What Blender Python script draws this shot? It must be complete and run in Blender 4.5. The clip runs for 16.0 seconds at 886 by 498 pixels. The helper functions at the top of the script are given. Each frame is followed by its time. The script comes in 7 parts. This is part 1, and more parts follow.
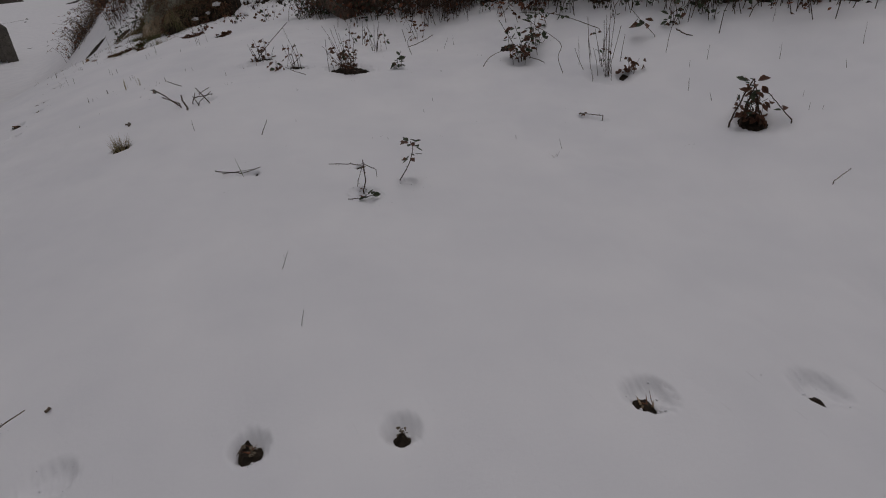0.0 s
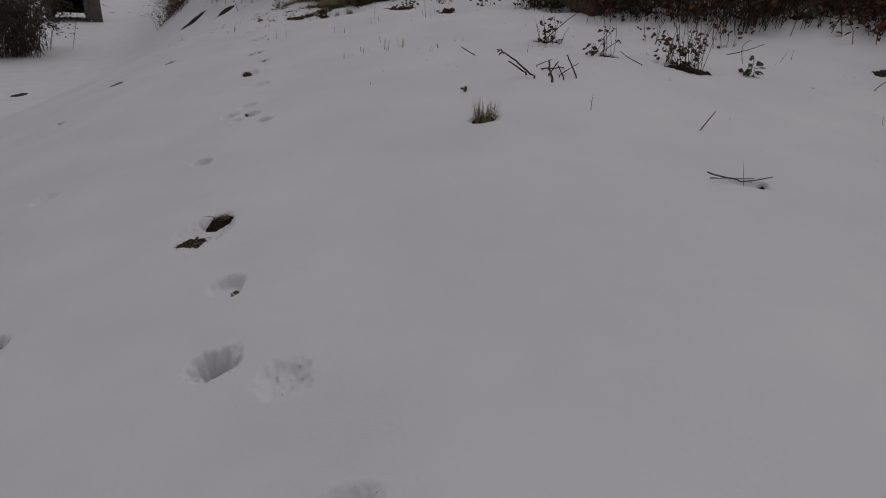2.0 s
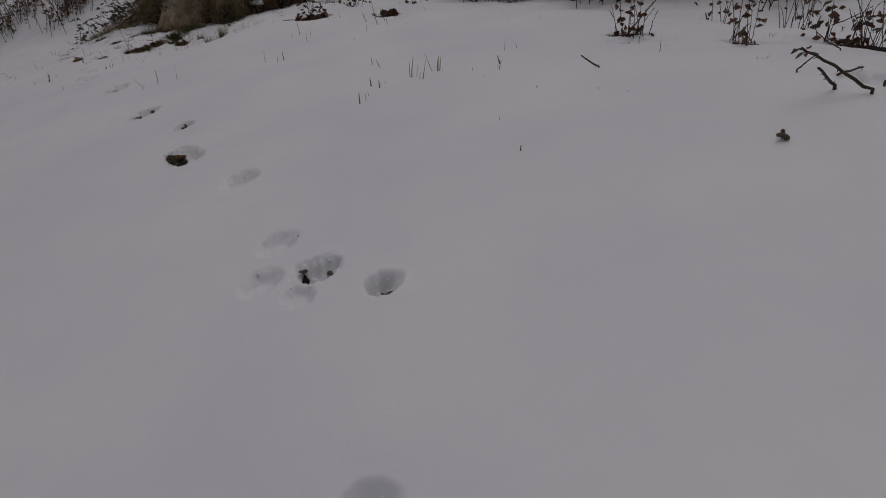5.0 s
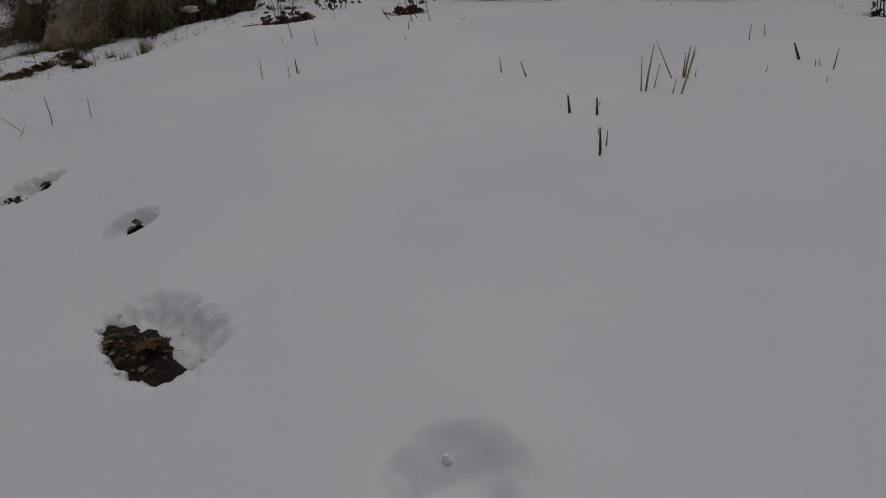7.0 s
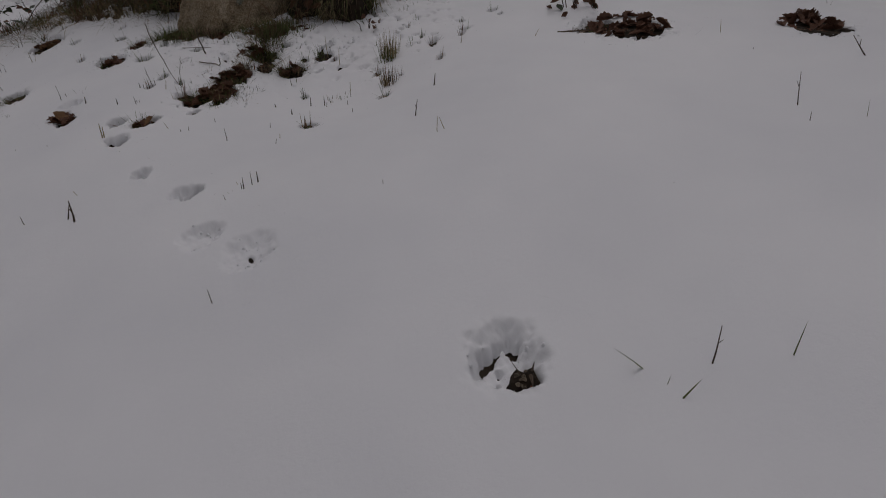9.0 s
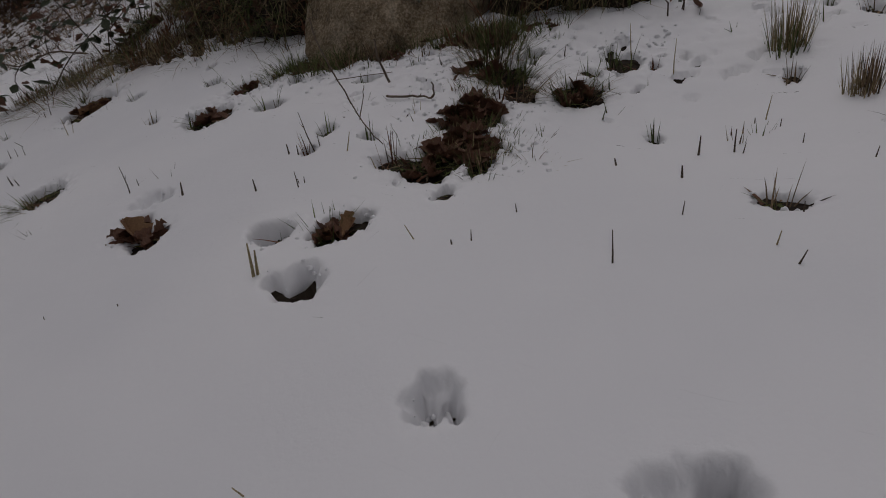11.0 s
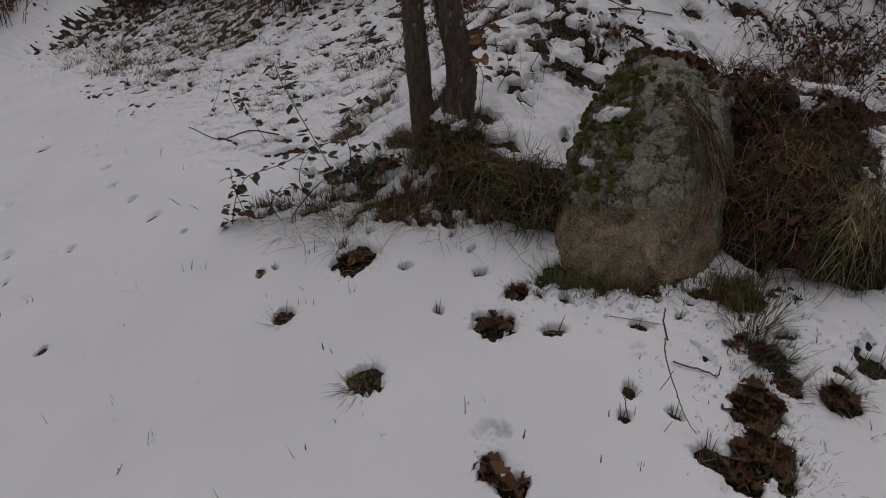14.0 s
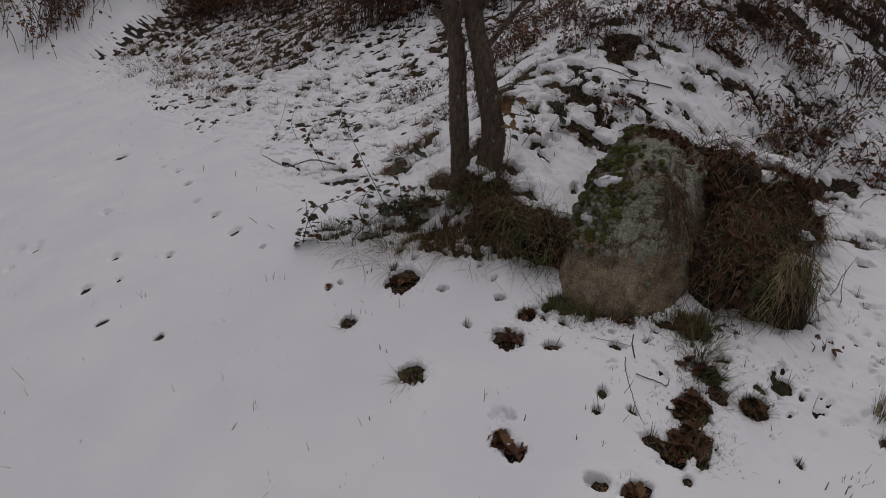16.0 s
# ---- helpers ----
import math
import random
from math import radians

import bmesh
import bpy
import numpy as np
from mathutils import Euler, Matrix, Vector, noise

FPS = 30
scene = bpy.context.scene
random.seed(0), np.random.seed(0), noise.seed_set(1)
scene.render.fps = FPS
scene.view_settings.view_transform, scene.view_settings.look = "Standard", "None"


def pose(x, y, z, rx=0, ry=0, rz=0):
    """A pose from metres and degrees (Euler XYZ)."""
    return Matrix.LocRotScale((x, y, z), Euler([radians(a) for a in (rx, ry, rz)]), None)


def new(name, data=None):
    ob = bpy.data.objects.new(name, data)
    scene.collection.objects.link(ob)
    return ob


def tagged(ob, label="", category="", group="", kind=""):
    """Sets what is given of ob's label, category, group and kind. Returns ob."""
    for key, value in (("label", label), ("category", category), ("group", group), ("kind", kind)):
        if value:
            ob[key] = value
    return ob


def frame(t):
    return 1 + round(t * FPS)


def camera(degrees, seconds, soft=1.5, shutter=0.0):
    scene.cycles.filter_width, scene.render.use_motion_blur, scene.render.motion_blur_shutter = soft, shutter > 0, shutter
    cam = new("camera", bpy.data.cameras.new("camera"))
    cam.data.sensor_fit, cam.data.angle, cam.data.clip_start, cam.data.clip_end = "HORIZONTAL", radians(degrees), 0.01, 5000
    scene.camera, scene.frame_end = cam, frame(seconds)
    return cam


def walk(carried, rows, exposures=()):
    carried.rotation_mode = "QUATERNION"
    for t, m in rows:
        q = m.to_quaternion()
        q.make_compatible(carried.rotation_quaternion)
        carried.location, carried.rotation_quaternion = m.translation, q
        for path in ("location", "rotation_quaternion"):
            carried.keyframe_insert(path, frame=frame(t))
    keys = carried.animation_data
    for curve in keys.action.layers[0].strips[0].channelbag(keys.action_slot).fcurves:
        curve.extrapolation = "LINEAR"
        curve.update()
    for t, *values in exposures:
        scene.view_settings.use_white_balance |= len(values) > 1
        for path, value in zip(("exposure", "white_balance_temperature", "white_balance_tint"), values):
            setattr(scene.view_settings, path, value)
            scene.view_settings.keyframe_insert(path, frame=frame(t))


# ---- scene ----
cam = camera(73.0, 16.0, soft=1.0)
PATH = [
    (0.0, pose(0.311, -0.285, 1.042, 63.43, 4.76, 2.30)),
    (0.5, pose(-0.579, -0.066, 0.784, 65.07, 2.39, 3.87)),
    (1.0, pose(-1.179, 0.091, 0.704, 65.62, 0.02, 5.14)),
    (1.5, pose(-1.540, 0.362, 0.670, 65.75, -1.79, 6.90)),
    (2.0, pose(-1.934, 0.603, 0.630, 65.78, -3.26, 7.88)),
    (2.5, pose(-2.335, 0.777, 0.616, 65.84, -4.23, 7.28)),
    (3.0, pose(-2.577, 0.976, 0.543, 65.55, -4.22, 6.81)),
    (3.5, pose(-2.860, 1.209, 0.538, 65.04, -4.12, 6.10)),
    (3.7, pose(-2.964, 1.320, 0.591, 64.80, -3.16, 3.15)),
    (5.8, pose(-3.577, 3.349, 0.317, 67.67, 3.49, -16.58)),
    (6.0, pose(-3.590, 3.495, 0.286, 67.72, 4.04, -17.79)),
    (6.5, pose(-3.685, 3.852, 0.283, 68.29, 3.75, -20.22)),
    (7.0, pose(-3.877, 4.277, 0.274, 68.98, 2.29, -20.85)),
    (7.5, pose(-4.125, 4.519, 0.376, 66.95, 2.53, -21.47)),
    (8.0, pose(-4.299, 5.089, 0.408, 66.08, 2.44, -20.65)),
    (8.5, pose(-4.708, 5.509, 0.636, 62.05, 1.05, -21.13)),
    (8.7, pose(-5.014, 5.688, 0.768, 59.78, 0.01, -24.37)),
    (10.8, pose(-5.422, 7.499, 0.378, 64.67, 6.90, -25.84)),
    (11.0, pose(-5.458, 7.627, 0.378, 65.15, 6.29, -26.19)),
    (11.5, pose(-5.578, 7.858, 0.457, 65.58, 4.66, -27.26)),
    (12.0, pose(-5.773, 7.978, 0.516, 66.03, 3.67, -27.65)),
    (12.5, pose(-5.902, 8.044, 0.623, 65.95, 1.76, -25.47)),
    (13.0, pose(-5.969, 8.023, 0.770, 65.79, 0.98, -24.25)),
    (13.5, pose(-6.039, 7.965, 0.927, 65.94, 0.01, -22.48)),
    (14.0, pose(-6.130, 7.865, 1.124, 66.05, -1.23, -20.42)),
    (14.5, pose(-6.251, 7.714, 1.326, 66.21, -2.58, -18.50)),
    (15.0, pose(-6.324, 7.573, 1.452, 66.38, -2.85, -18.57)),
    (15.5, pose(-6.366, 7.470, 1.489, 66.45, -3.11, -18.24)),
    (16.0, pose(-6.394, 7.334, 1.517, 66.24, -3.34, -17.38)),
]
walk(cam, PATH, exposures=((0.0, -1.26, 6500, 16), (3.0, -1.33, 6500, 16), (10.8, -1.36, 6500, 16), (12.5, -1.12, 6500, 16), (16.0, -0.87, 6500, 16)))

# ---- sky and light: an overcast winter day ----
world = bpy.data.worlds.new("overcast_sky")
scene.world = world
world.use_nodes = True
wn, wl = world.node_tree.nodes, world.node_tree.links
wn.clear()
sky = wn.new("ShaderNodeTexSky")
sky.sky_type = 'NISHITA'
sky.sun_disc = False
sky.sun_elevation = radians(76)
sky.sun_rotation = radians(30)
sky.air_density, sky.dust_density = 1.0, 4.0
grey = wn.new("ShaderNodeHueSaturation")
grey.inputs["Saturation"].default_value = 0.12
back = wn.new("ShaderNodeBackground")
back.inputs["Strength"].default_value = 0.11
wout = wn.new("ShaderNodeOutputWorld")
wl.new(sky.outputs["Color"], grey.inputs["Color"])
wl.new(grey.outputs["Color"], back.inputs["Color"])
wl.new(back.outputs["Background"], wout.inputs["Surface"])
sun = new("sun", bpy.data.lights.new("sun", 'SUN'))
sun.data.energy, sun.data.angle, sun.data.color = 0.5, radians(60), (1.0, 0.97, 0.93)
sun.matrix_world = pose(0, 0, 20, 18, 0, 150)


# ---- materials ----
def material(name, rough=0.7):
    m = bpy.data.materials.new(name)
    m.use_nodes = True
    nt = m.node_tree
    b = nt.nodes["Principled BSDF"]
    b.inputs["Roughness"].default_value = rough
    b.inputs["Specular IOR Level"].default_value = 0.3
    return m, nt, b


def node(nt, kind, **values):
    n = nt.nodes.new(kind)
    for k, v in values.items():
        n.inputs[k].default_value = v
    return n


def noise_of(nt, scale, detail=5.0, rough=0.6, coord=None, stretch=None):
    n = node(nt, "ShaderNodeTexNoise", Scale=scale, Detail=detail, Roughness=rough)
    tc = nt.nodes.new("ShaderNodeTexCoord")
    src = tc.outputs["Object"]
    if stretch:
        mp = nt.nodes.new("ShaderNodeMapping")
        mp.inputs["Scale"].default_value = stretch
        nt.links.new(src, mp.inputs["Vector"])
        src = mp.outputs["Vector"]
    nt.links.new(src, n.inputs["Vector"])
    return n


def ramp(nt, src, stops):
    r = nt.nodes.new("ShaderNodeValToRGB")
    e = r.color_ramp.elements
    while len(e) < len(stops):
        e.new(0.5)
    for el, (p, col) in zip(e, stops):
        el.position, el.color = p, (*col, 1)
    nt.links.new(src, r.inputs["Fac"])
    return r


def bump(nt, b, src, strength, distance, prev=None):
    n = node(nt, "ShaderNodeBump", Strength=strength, Distance=distance)
    nt.links.new(src, n.inputs["Height"])
    if prev:
        nt.links.new(prev.outputs["Normal"], n.inputs["Normal"])
    nt.links.new(n.outputs["Normal"], b.inputs["Normal"])
    return n


def mixed(nt, fac, a, c):
    m = nt.nodes.new("ShaderNodeMix")
    m.data_type = 'RGBA'
    for sock, val in ((m.inputs[0], fac), (m.inputs[6], a), (m.inputs[7], c)):
        if isinstance(val, (int, float)):
            sock.default_value = val
        elif isinstance(val, tuple):
            sock.default_value = (*val, 1)
        else:
            nt.links.new(val, sock)
    return m.outputs[2]


def noisy(name, dark, light, scale, rough=0.8, fine=None, bumps=(0.4, 0.01), stretch=None, island=0.0):
    """Two tones mixed by noise at two scales, with relief; island: how far single pieces differ in brightness."""
    m, nt, b = material(name, rough)
    n1 = noise_of(nt, scale, 4, 0.6, stretch=stretch)
    n2 = noise_of(nt, fine or scale * 7, 3, 0.7, stretch=stretch)
    r1 = ramp(nt, n1.outputs["Fac"], ((0.32, dark), (0.68, light)))
    r2 = ramp(nt, n2.outputs["Fac"], ((0.3, tuple(0.55 * v for v in dark)), (0.6, light)))
    col = mixed(nt, 0.45, r1.outputs["Color"], r2.outputs["Color"])
    if island:
        geo = nt.nodes.new("ShaderNodeNewGeometry")
        hs = node(nt, "ShaderNodeHueSaturation")
        mr = node(nt, "ShaderNodeMapRange", **{"To Min": 1 - island, "To Max": 1 + island})
        nt.links.new(geo.outputs["Random Per Island"], mr.inputs["Value"])
        nt.links.new(mr.outputs["Result"], hs.inputs["Value"])
        nt.links.new(col, hs.inputs["Color"])
        col = hs.outputs["Color"]
    nt.links.new(col, b.inputs["Base Color"])
    bump(nt, b, n2.outputs["Fac"], *bumps)
    return m


def snow_material():
    m, nt, b = material("snow", 0.55)
    big = noise_of(nt, 1.7, 3, 0.5)
    fine = noise_of(nt, 55, 6, 0.7)
    grain = noise_of(nt, 260, 2, 0.6)
    col = ramp(nt, big.outputs["Fac"], ((0.3, (0.76, 0.765, 0.79)), (0.7, (0.83, 0.83, 0.845))))
    nt.links.new(col.outputs["Color"], b.inputs["Base Color"])
    b1 = bump(nt, b, fine.outputs["Fac"], 0.22, 0.005)
    bump(nt, b, grain.outputs["Fac"], 0.12, 0.0015, b1)
    return m


def soil_material():
    m, nt, b = material("wet_soil", 0.9)
    n1 = noise_of(nt, 6, 4, 0.6)
    vor = nt.nodes.new("ShaderNodeTexVoronoi")
    vor.inputs["Scale"].default_value = 38
    tc = nt.nodes.new("ShaderNodeTexCoord")
    nt.links.new(tc.outputs["Object"], vor.inputs["Vector"])
    base = ramp(nt, n1.outputs["Fac"], ((0.3, (0.012, 0.009, 0.007)), (0.7, (0.035, 0.025, 0.017))))
    hue = ramp(nt, vor.outputs["Color"], ((0.1, (0.010, 0.008, 0.006)), (0.5, (0.03, 0.021, 0.014)), (0.9, (0.065, 0.05, 0.037))))
    nt.links.new(mixed(nt, 0.5, base.outputs["Color"], hue.outputs["Color"]), b.inputs["Base Color"])
    bump(nt, b, vor.outputs["Distance"], 0.8, 0.012)
    b.inputs["Specular IOR Level"].default_value = 0.15
    return m


SNOW = snow_material()
SOIL = soil_material()
STEM = noisy("dry_stem", (0.035, 0.025, 0.018), (0.10, 0.072, 0.05), 60, island=0.3)
STRAW = noisy("dry_straw", (0.17, 0.13, 0.065), (0.42, 0.34, 0.19), 40, island=0.35)
GREEN = noisy("winter_grass", (0.035, 0.05, 0.014), (0.15, 0.175, 0.06), 30, island=0.45)
DEAD = noisy("dead_grass", (0.030, 0.020, 0.012), (0.29, 0.205, 0.125), 25, island=0.8)
FERN = noisy("dead_bracken", (0.026, 0.011, 0.007), (0.24, 0.098, 0.052), 30, island=0.75)
LEAF = noisy("fallen_oak_leaf", (0.035, 0.017, 0.010), (0.185, 0.086, 0.05), 22, rough=0.55, island=0.6)
TAN = noisy("tan_oak_leaf", (0.16, 0.085, 0.04), (0.32, 0.18, 0.09), 30, rough=0.6)
BRAMBLE = noisy("bramble_leaf", (0.018, 0.028, 0.013), (0.055, 0.07, 0.032), 35, rough=0.5, island=0.4)
THORN = noisy("bramble_stem", (0.03, 0.02, 0.015), (0.10, 0.065, 0.045), 50, island=0.3)
BARK = noisy("bark", (0.05, 0.036, 0.027), (0.36, 0.265, 0.195), 34, fine=120, bumps=(1.0, 0.06), stretch=(1.8, 1.8, 0.5))
WOOD = noisy("weathered_wood", (0.06, 0.045, 0.035), (0.2, 0.15, 0.11), 30, stretch=(1, 1, 0.3))


def granite_material():
    m, nt, b = material("granite", 0.85)
    n1, n2, n3 = noise_of(nt, 9, 8, 0.72), noise_of(nt, 130, 3, 0.75), noise_of(nt, 3.2, 4, 0.6)
    grey = ramp(nt, n1.outputs["Fac"], ((0.36, (0.02, 0.019, 0.016)), (0.5, (0.06, 0.056, 0.048)), (0.64, (0.17, 0.158, 0.135))))
    speck = ramp(nt, n2.outputs["Fac"], ((0.40, (0.04, 0.032, 0.024)), (0.5, (0.27, 0.215, 0.15)), (0.60, (0.72, 0.61, 0.46))))
    rust = ramp(nt, n1.outputs["Fac"], ((0.38, (0.13, 0.088, 0.050)), (0.5, (0.50, 0.365, 0.22)), (0.62, (0.74, 0.60, 0.42))))
    tc = nt.nodes.new("ShaderNodeTexCoord")
    xyz = nt.nodes.new("ShaderNodeSeparateXYZ")
    nt.links.new(tc.outputs["Object"], xyz.inputs["Vector"])
    total = node(nt, "ShaderNodeMath")
    total.operation = 'MULTIPLY_ADD'
    nt.links.new(n3.outputs["Fac"], total.inputs[0])
    total.inputs[1].default_value = -0.5
    nt.links.new(xyz.outputs["Z"], total.inputs[2])
    # tan stain on the lower rock, coloured extra bright to offset shade there
    worn = node(nt, "ShaderNodeMapRange", **{"From Min": -0.15, "From Max": -0.06, "To Min": 1.0, "To Max": 0.06})
    nt.links.new(total.outputs["Value"], worn.inputs["Value"])
    base = mixed(nt, worn.outputs["Result"], grey.outputs["Color"], rust.outputs["Color"])
    nt.links.new(mixed(nt, 0.45, base, speck.outputs["Color"]), b.inputs["Base Color"])
    b1 = bump(nt, b, n1.outputs["Fac"], 1.0, 0.08)
    bump(nt, b, n2.outputs["Fac"], 0.9, 0.012, b1)
    return m


GRANITE = granite_material()
LICHEN = noisy("lichen", (0.035, 0.034, 0.024), (0.42, 0.41, 0.32), 70, fine=260, bumps=(0.9, 0.006), island=0.35)
MOSS = noisy("moss", (0.03, 0.032, 0.008), (0.15, 0.147, 0.038), 60, bumps=(0.9, 0.006), island=0.4)
CONCRETE = noisy("old_concrete", (0.045, 0.04, 0.034), (0.15, 0.135, 0.115), 2.5, fine=25)
FARBUSH = noisy("far_scrub", (0.022, 0.022, 0.015), (0.075, 0.068, 0.05), 4, island=0.5)
GRAVEL = noisy("gravel", (0.03, 0.025, 0.018), (0.21, 0.17, 0.12), 60, island=0.75)


# ---- the lie of the land ----
def softplus(v, w):
    return w * np.logaddexp(0, v / w)


def bend(a):
    """Far off the bank swings across towards the underpass."""
    return -0.55 * (softplus(a - 23.5, 1.0) - softplus(a - 33, 1.0))


def land_ac(a, c):
    """Height of the snow: a runs along the path, c across it towards the bank."""
    a2 = -3 + softplus(21 - softplus(21 - a, 1.0) + 3, 1.0)
    c2 = -4 + softplus(5 - softplus(5 - c, 0.6) + 4, 0.6)
    foot = 2.8 - 2.3 * np.exp(-((a - 11.8) / 1.6) ** 2) + bend(a)
    up = 12 - softplus(12 - softplus(c - foot, 0.25), 1.5)
    z = -0.383 + 0.128 * a2 + 0.069 * c2 - 0.008 * a2 * a2 + 0.017 * a2 * c2 - 0.048 * c2 * c2 + 0.474 * up
    for p, q, s, h in ((4.4, .6, .7, .1), (9.55, .3, .5, -.12), (16.7, .75, 1.4, -.2), (11.4, .8, .5, .06)):
        z = z + h * np.exp(-((a - p) ** 2 + (c - q) ** 2) / s ** 2)
    return z


def to_ac(x, y):
    return -0.5 * x + 0.866 * y, 0.866 * x + 0.5 * y


def land(x, y):
    return float(land_ac(*to_ac(np.float64(x), np.float64(y))))


def lattice(i, j, seed):
    h = (i * 374761393 + j * 668265263 + seed * 974711) & 0xFFFFFFFF
    h = ((h ^ (h >> 13)) * 1274126177) & 0xFFFFFFFF
    return ((h ^ (h >> 16)) & 0xFFFF) / 65535.0


def value_noise(x, y, seed):
    i, j = np.floor(x).astype(np.int64), np.floor(y).astype(np.int64)
    u, v = x - i, y - j
    u, v = u * u * (3 - 2 * u), v * v * (3 - 2 * v)
    lo = lattice(i, j, seed) * (1 - u) + lattice(i + 1, j, seed) * u
    hi = lattice(i, j + 1, seed) * (1 - u) + lattice(i + 1, j + 1, seed) * u
    return lo * (1 - v) + hi * v


def fractal(x, y, seed, octaves=4):
    total, amp, size = 0, 0.5, 1.0
    for k in range(octaves):
        total = total + amp * value_noise(x * size, y * size, seed + k)
        amp, size = amp * 0.5, size * 2.03
    return total / (1 - 0.5 ** octaves)


def bank_amount(a, c):
    """0 on the path, 1 well up the bank."""
    foot = 2.8 - 2.3 * np.exp(-((a - 11.8) / 1.6) ** 2)
    return np.clip((c - foot + 0.15) / 0.5, 0, 1)


SNOW_DEPTH = 0.024
DENTS = []


def dent(x, y, rx, ry, az, depth, rough=0.25):
    """A print pressed into the snow: half-axes across and along the heading az (degrees)."""
    DENTS.append((x, y, rx, ry, radians(az), depth, rough, False))


def melt(x, y, rx, ry, az, depth, rough=0.25):
    """A hole down to the ground, with a crumbling rim."""
    DENTS.append((x, y, rx, ry, radians(az), depth, rough, True))


dent(0.799, 1.236, 0.078, 0.068, -18, 0.035, 0.20)
melt(0.784, 1.197, 0.036, 0.021, -18, 0.085, 0.30)
dent(1.365, 1.297, 0.084, 0.075, -34, 0.035, 0.20)
melt(1.339, 1.257, 0.019, 0.014, -34, 0.085, 0.30)
dent(0.020, 1.086, 0.056, 0.057, -27, 0.035, 0.20)
melt(0.021, 1.074, 0.018, 0.018, -28, 0.085, 0.30)
dent(-0.435, 1.029, 0.057, 0.058, -8, 0.030, 0.20)
melt(-0.436, 1.019, 0.028, 0.023, -8, 0.085, 0.30)
dent(-1.578, 1.248, 0.102, 0.075, 37, 0.020, 0.20)
dent(-1.028, 0.947, 0.079, 0.063, 24, 0.025, 0.20)
dent(-2.178, 1.413, 0.070, 0.070, 37, 0.025, 0.20)
dent(-1.656, 1.052, 0.049, 0.045, 26, 0.030, 0.20)
dent(-2.672, 1.826, 0.052, 0.054, 31, 0.035, 0.35)
dent(-2.451, 1.780, 0.063, 0.064, 24, 0.020, 0.30)
dent(-2.799, 2.194, 0.051, 0.052, 10, 0.035, 0.20)
melt(-2.755, 2.152, 0.010, 0.013, 9, 0.085, 0.30)
dent(-3.072, 2.576, 0.097, 0.096, 17, 0.030, 0.20)
melt(-3.049, 2.665, 0.036, 0.024, 16, 0.085, 0.55)
melt(-3.080, 2.490, 0.046, 0.040, 18, 0.085, 0.45)
dent(-3.440, 3.259, 0.044, 0.045, 21, 0.030, 0.20)
dent(-3.640, 3.970, 0.049, 0.051, 20, 0.025, 0.20)
dent(-3.540, 3.859, 0.035, 0.038, 18, 0.020, 0.20)
dent(-4.212, 3.113, 0.060, 0.061, 37, 0.020, 0.20)
dent(-3.487, 1.973, 0.048, 0.050, 42, 0.030, 0.40)
dent(-2.652, 1.837, 0.052, 0.054, 5, 0.030, 0.40)
melt(-5.894, 6.155, 0.066, 0.066, 33, 0.075, 0.35)
melt(-5.555, 6.584, 0.043, 0.045, 28, 0.075, 0.35)
melt(-7.212, 8.151, 0.044, 0.046, 33, 0.075, 0.35)
melt(-5.436, 4.797, 0.022, 0.025, 37, 0.075, 0.35)
melt(-18.546, 19.052, 0.144, 0.141, 41, 0.075, 0.35)
dent(-3.738, 4.663, 0.055, 0.056, 7, 0.030, 0.20)
dent(-3.600, 4.136, 0.054, 0.051, 2, 0.022, 0.20)
dent(-3.496, 3.950, 0.051, 0.052, -8, 0.038, 0.35)
melt(-3.528, 3.972, 0.008, 0.007, -5, 0.085, 0.30)
melt(-3.466, 3.922, 0.005, 0.009, -11, 0.085, 0.30)
dent(-3.347, 3.811, 0.039, 0.041, -26, 0.035, 0.30)
melt(-3.336, 3.775, 0.007, 0.011, -29, 0.085, 0.30)
dent(-3.990, 5.066, 0.100, 0.060, -63, 0.028, 0.25)
melt(-4.028, 5.072, 0.068, 0.028, -63, 0.085, 0.40)
dent(-4.325, 5.920, 0.065, 0.066, 1, 0.034, 0.50)
melt(-4.344, 5.871, 0.017, 0.015, 2, 0.085, 0.30)
melt(-4.283, 5.910, 0.009, 0.012, -2, 0.085, 0.30)
melt(-4.318, 5.846, 0.011, 0.011, 0, 0.085, 0.30)
dent(-4.061, 5.494, 0.044, 0.046, -38, 0.030, 0.20)
melt(-4.055, 5.468, 0.011, 0.015, -39, 0.085, 0.30)
dent(-5.286, 8.114, 0.033, 0.035, -12, 0.034, 0.60)
melt(-5.271, 8.083, 0.008, 0.011, -15, 0.085, 0.30)
dent(-5.156, 7.867, 0.046, 0.038, -36, 0.034, 0.60)
melt(-5.163, 7.848, 0.018, 0.008, -37, 0.085, 0.30)
melt(-5.130, 7.853, 0.006, 0.008, -40, 0.085, 0.30)
dent(-5.345, 8.441, 0.041, 0.043, -5, 0.036, 0.30)
melt(-5.376, 8.481, 0.012, 0.015, -3, 0.085, 0.30)
melt(-5.332, 8.463, 0.017, 0.012, -5, 0.085, 0.30)
dent(-5.348, 8.633, 0.038, 0.032, -43, 0.030, 0.40)
melt(-5.335, 8.615, 0.026, 0.028, -45, 0.085, 0.30)
dent(-5.540, 9.041, 0.039, 0.032, -20, 0.020, 0.55)
dent(-5.499, 9.010, 0.021, 0.020, -23, 0.020, 0.50)
dent(-4.668, 6.749, 0.073, 0.073, -6, 0.035, 0.30)
melt(-4.655, 6.685, 0.019, 0.021, -7, 0.085, 0.30)
dent(-5.043, 7.430, 0.067, 0.068, 5, 0.020, 0.30)
dent(-5.150, 7.594, 0.055, 0.054, 6, 0.024, 0.30)
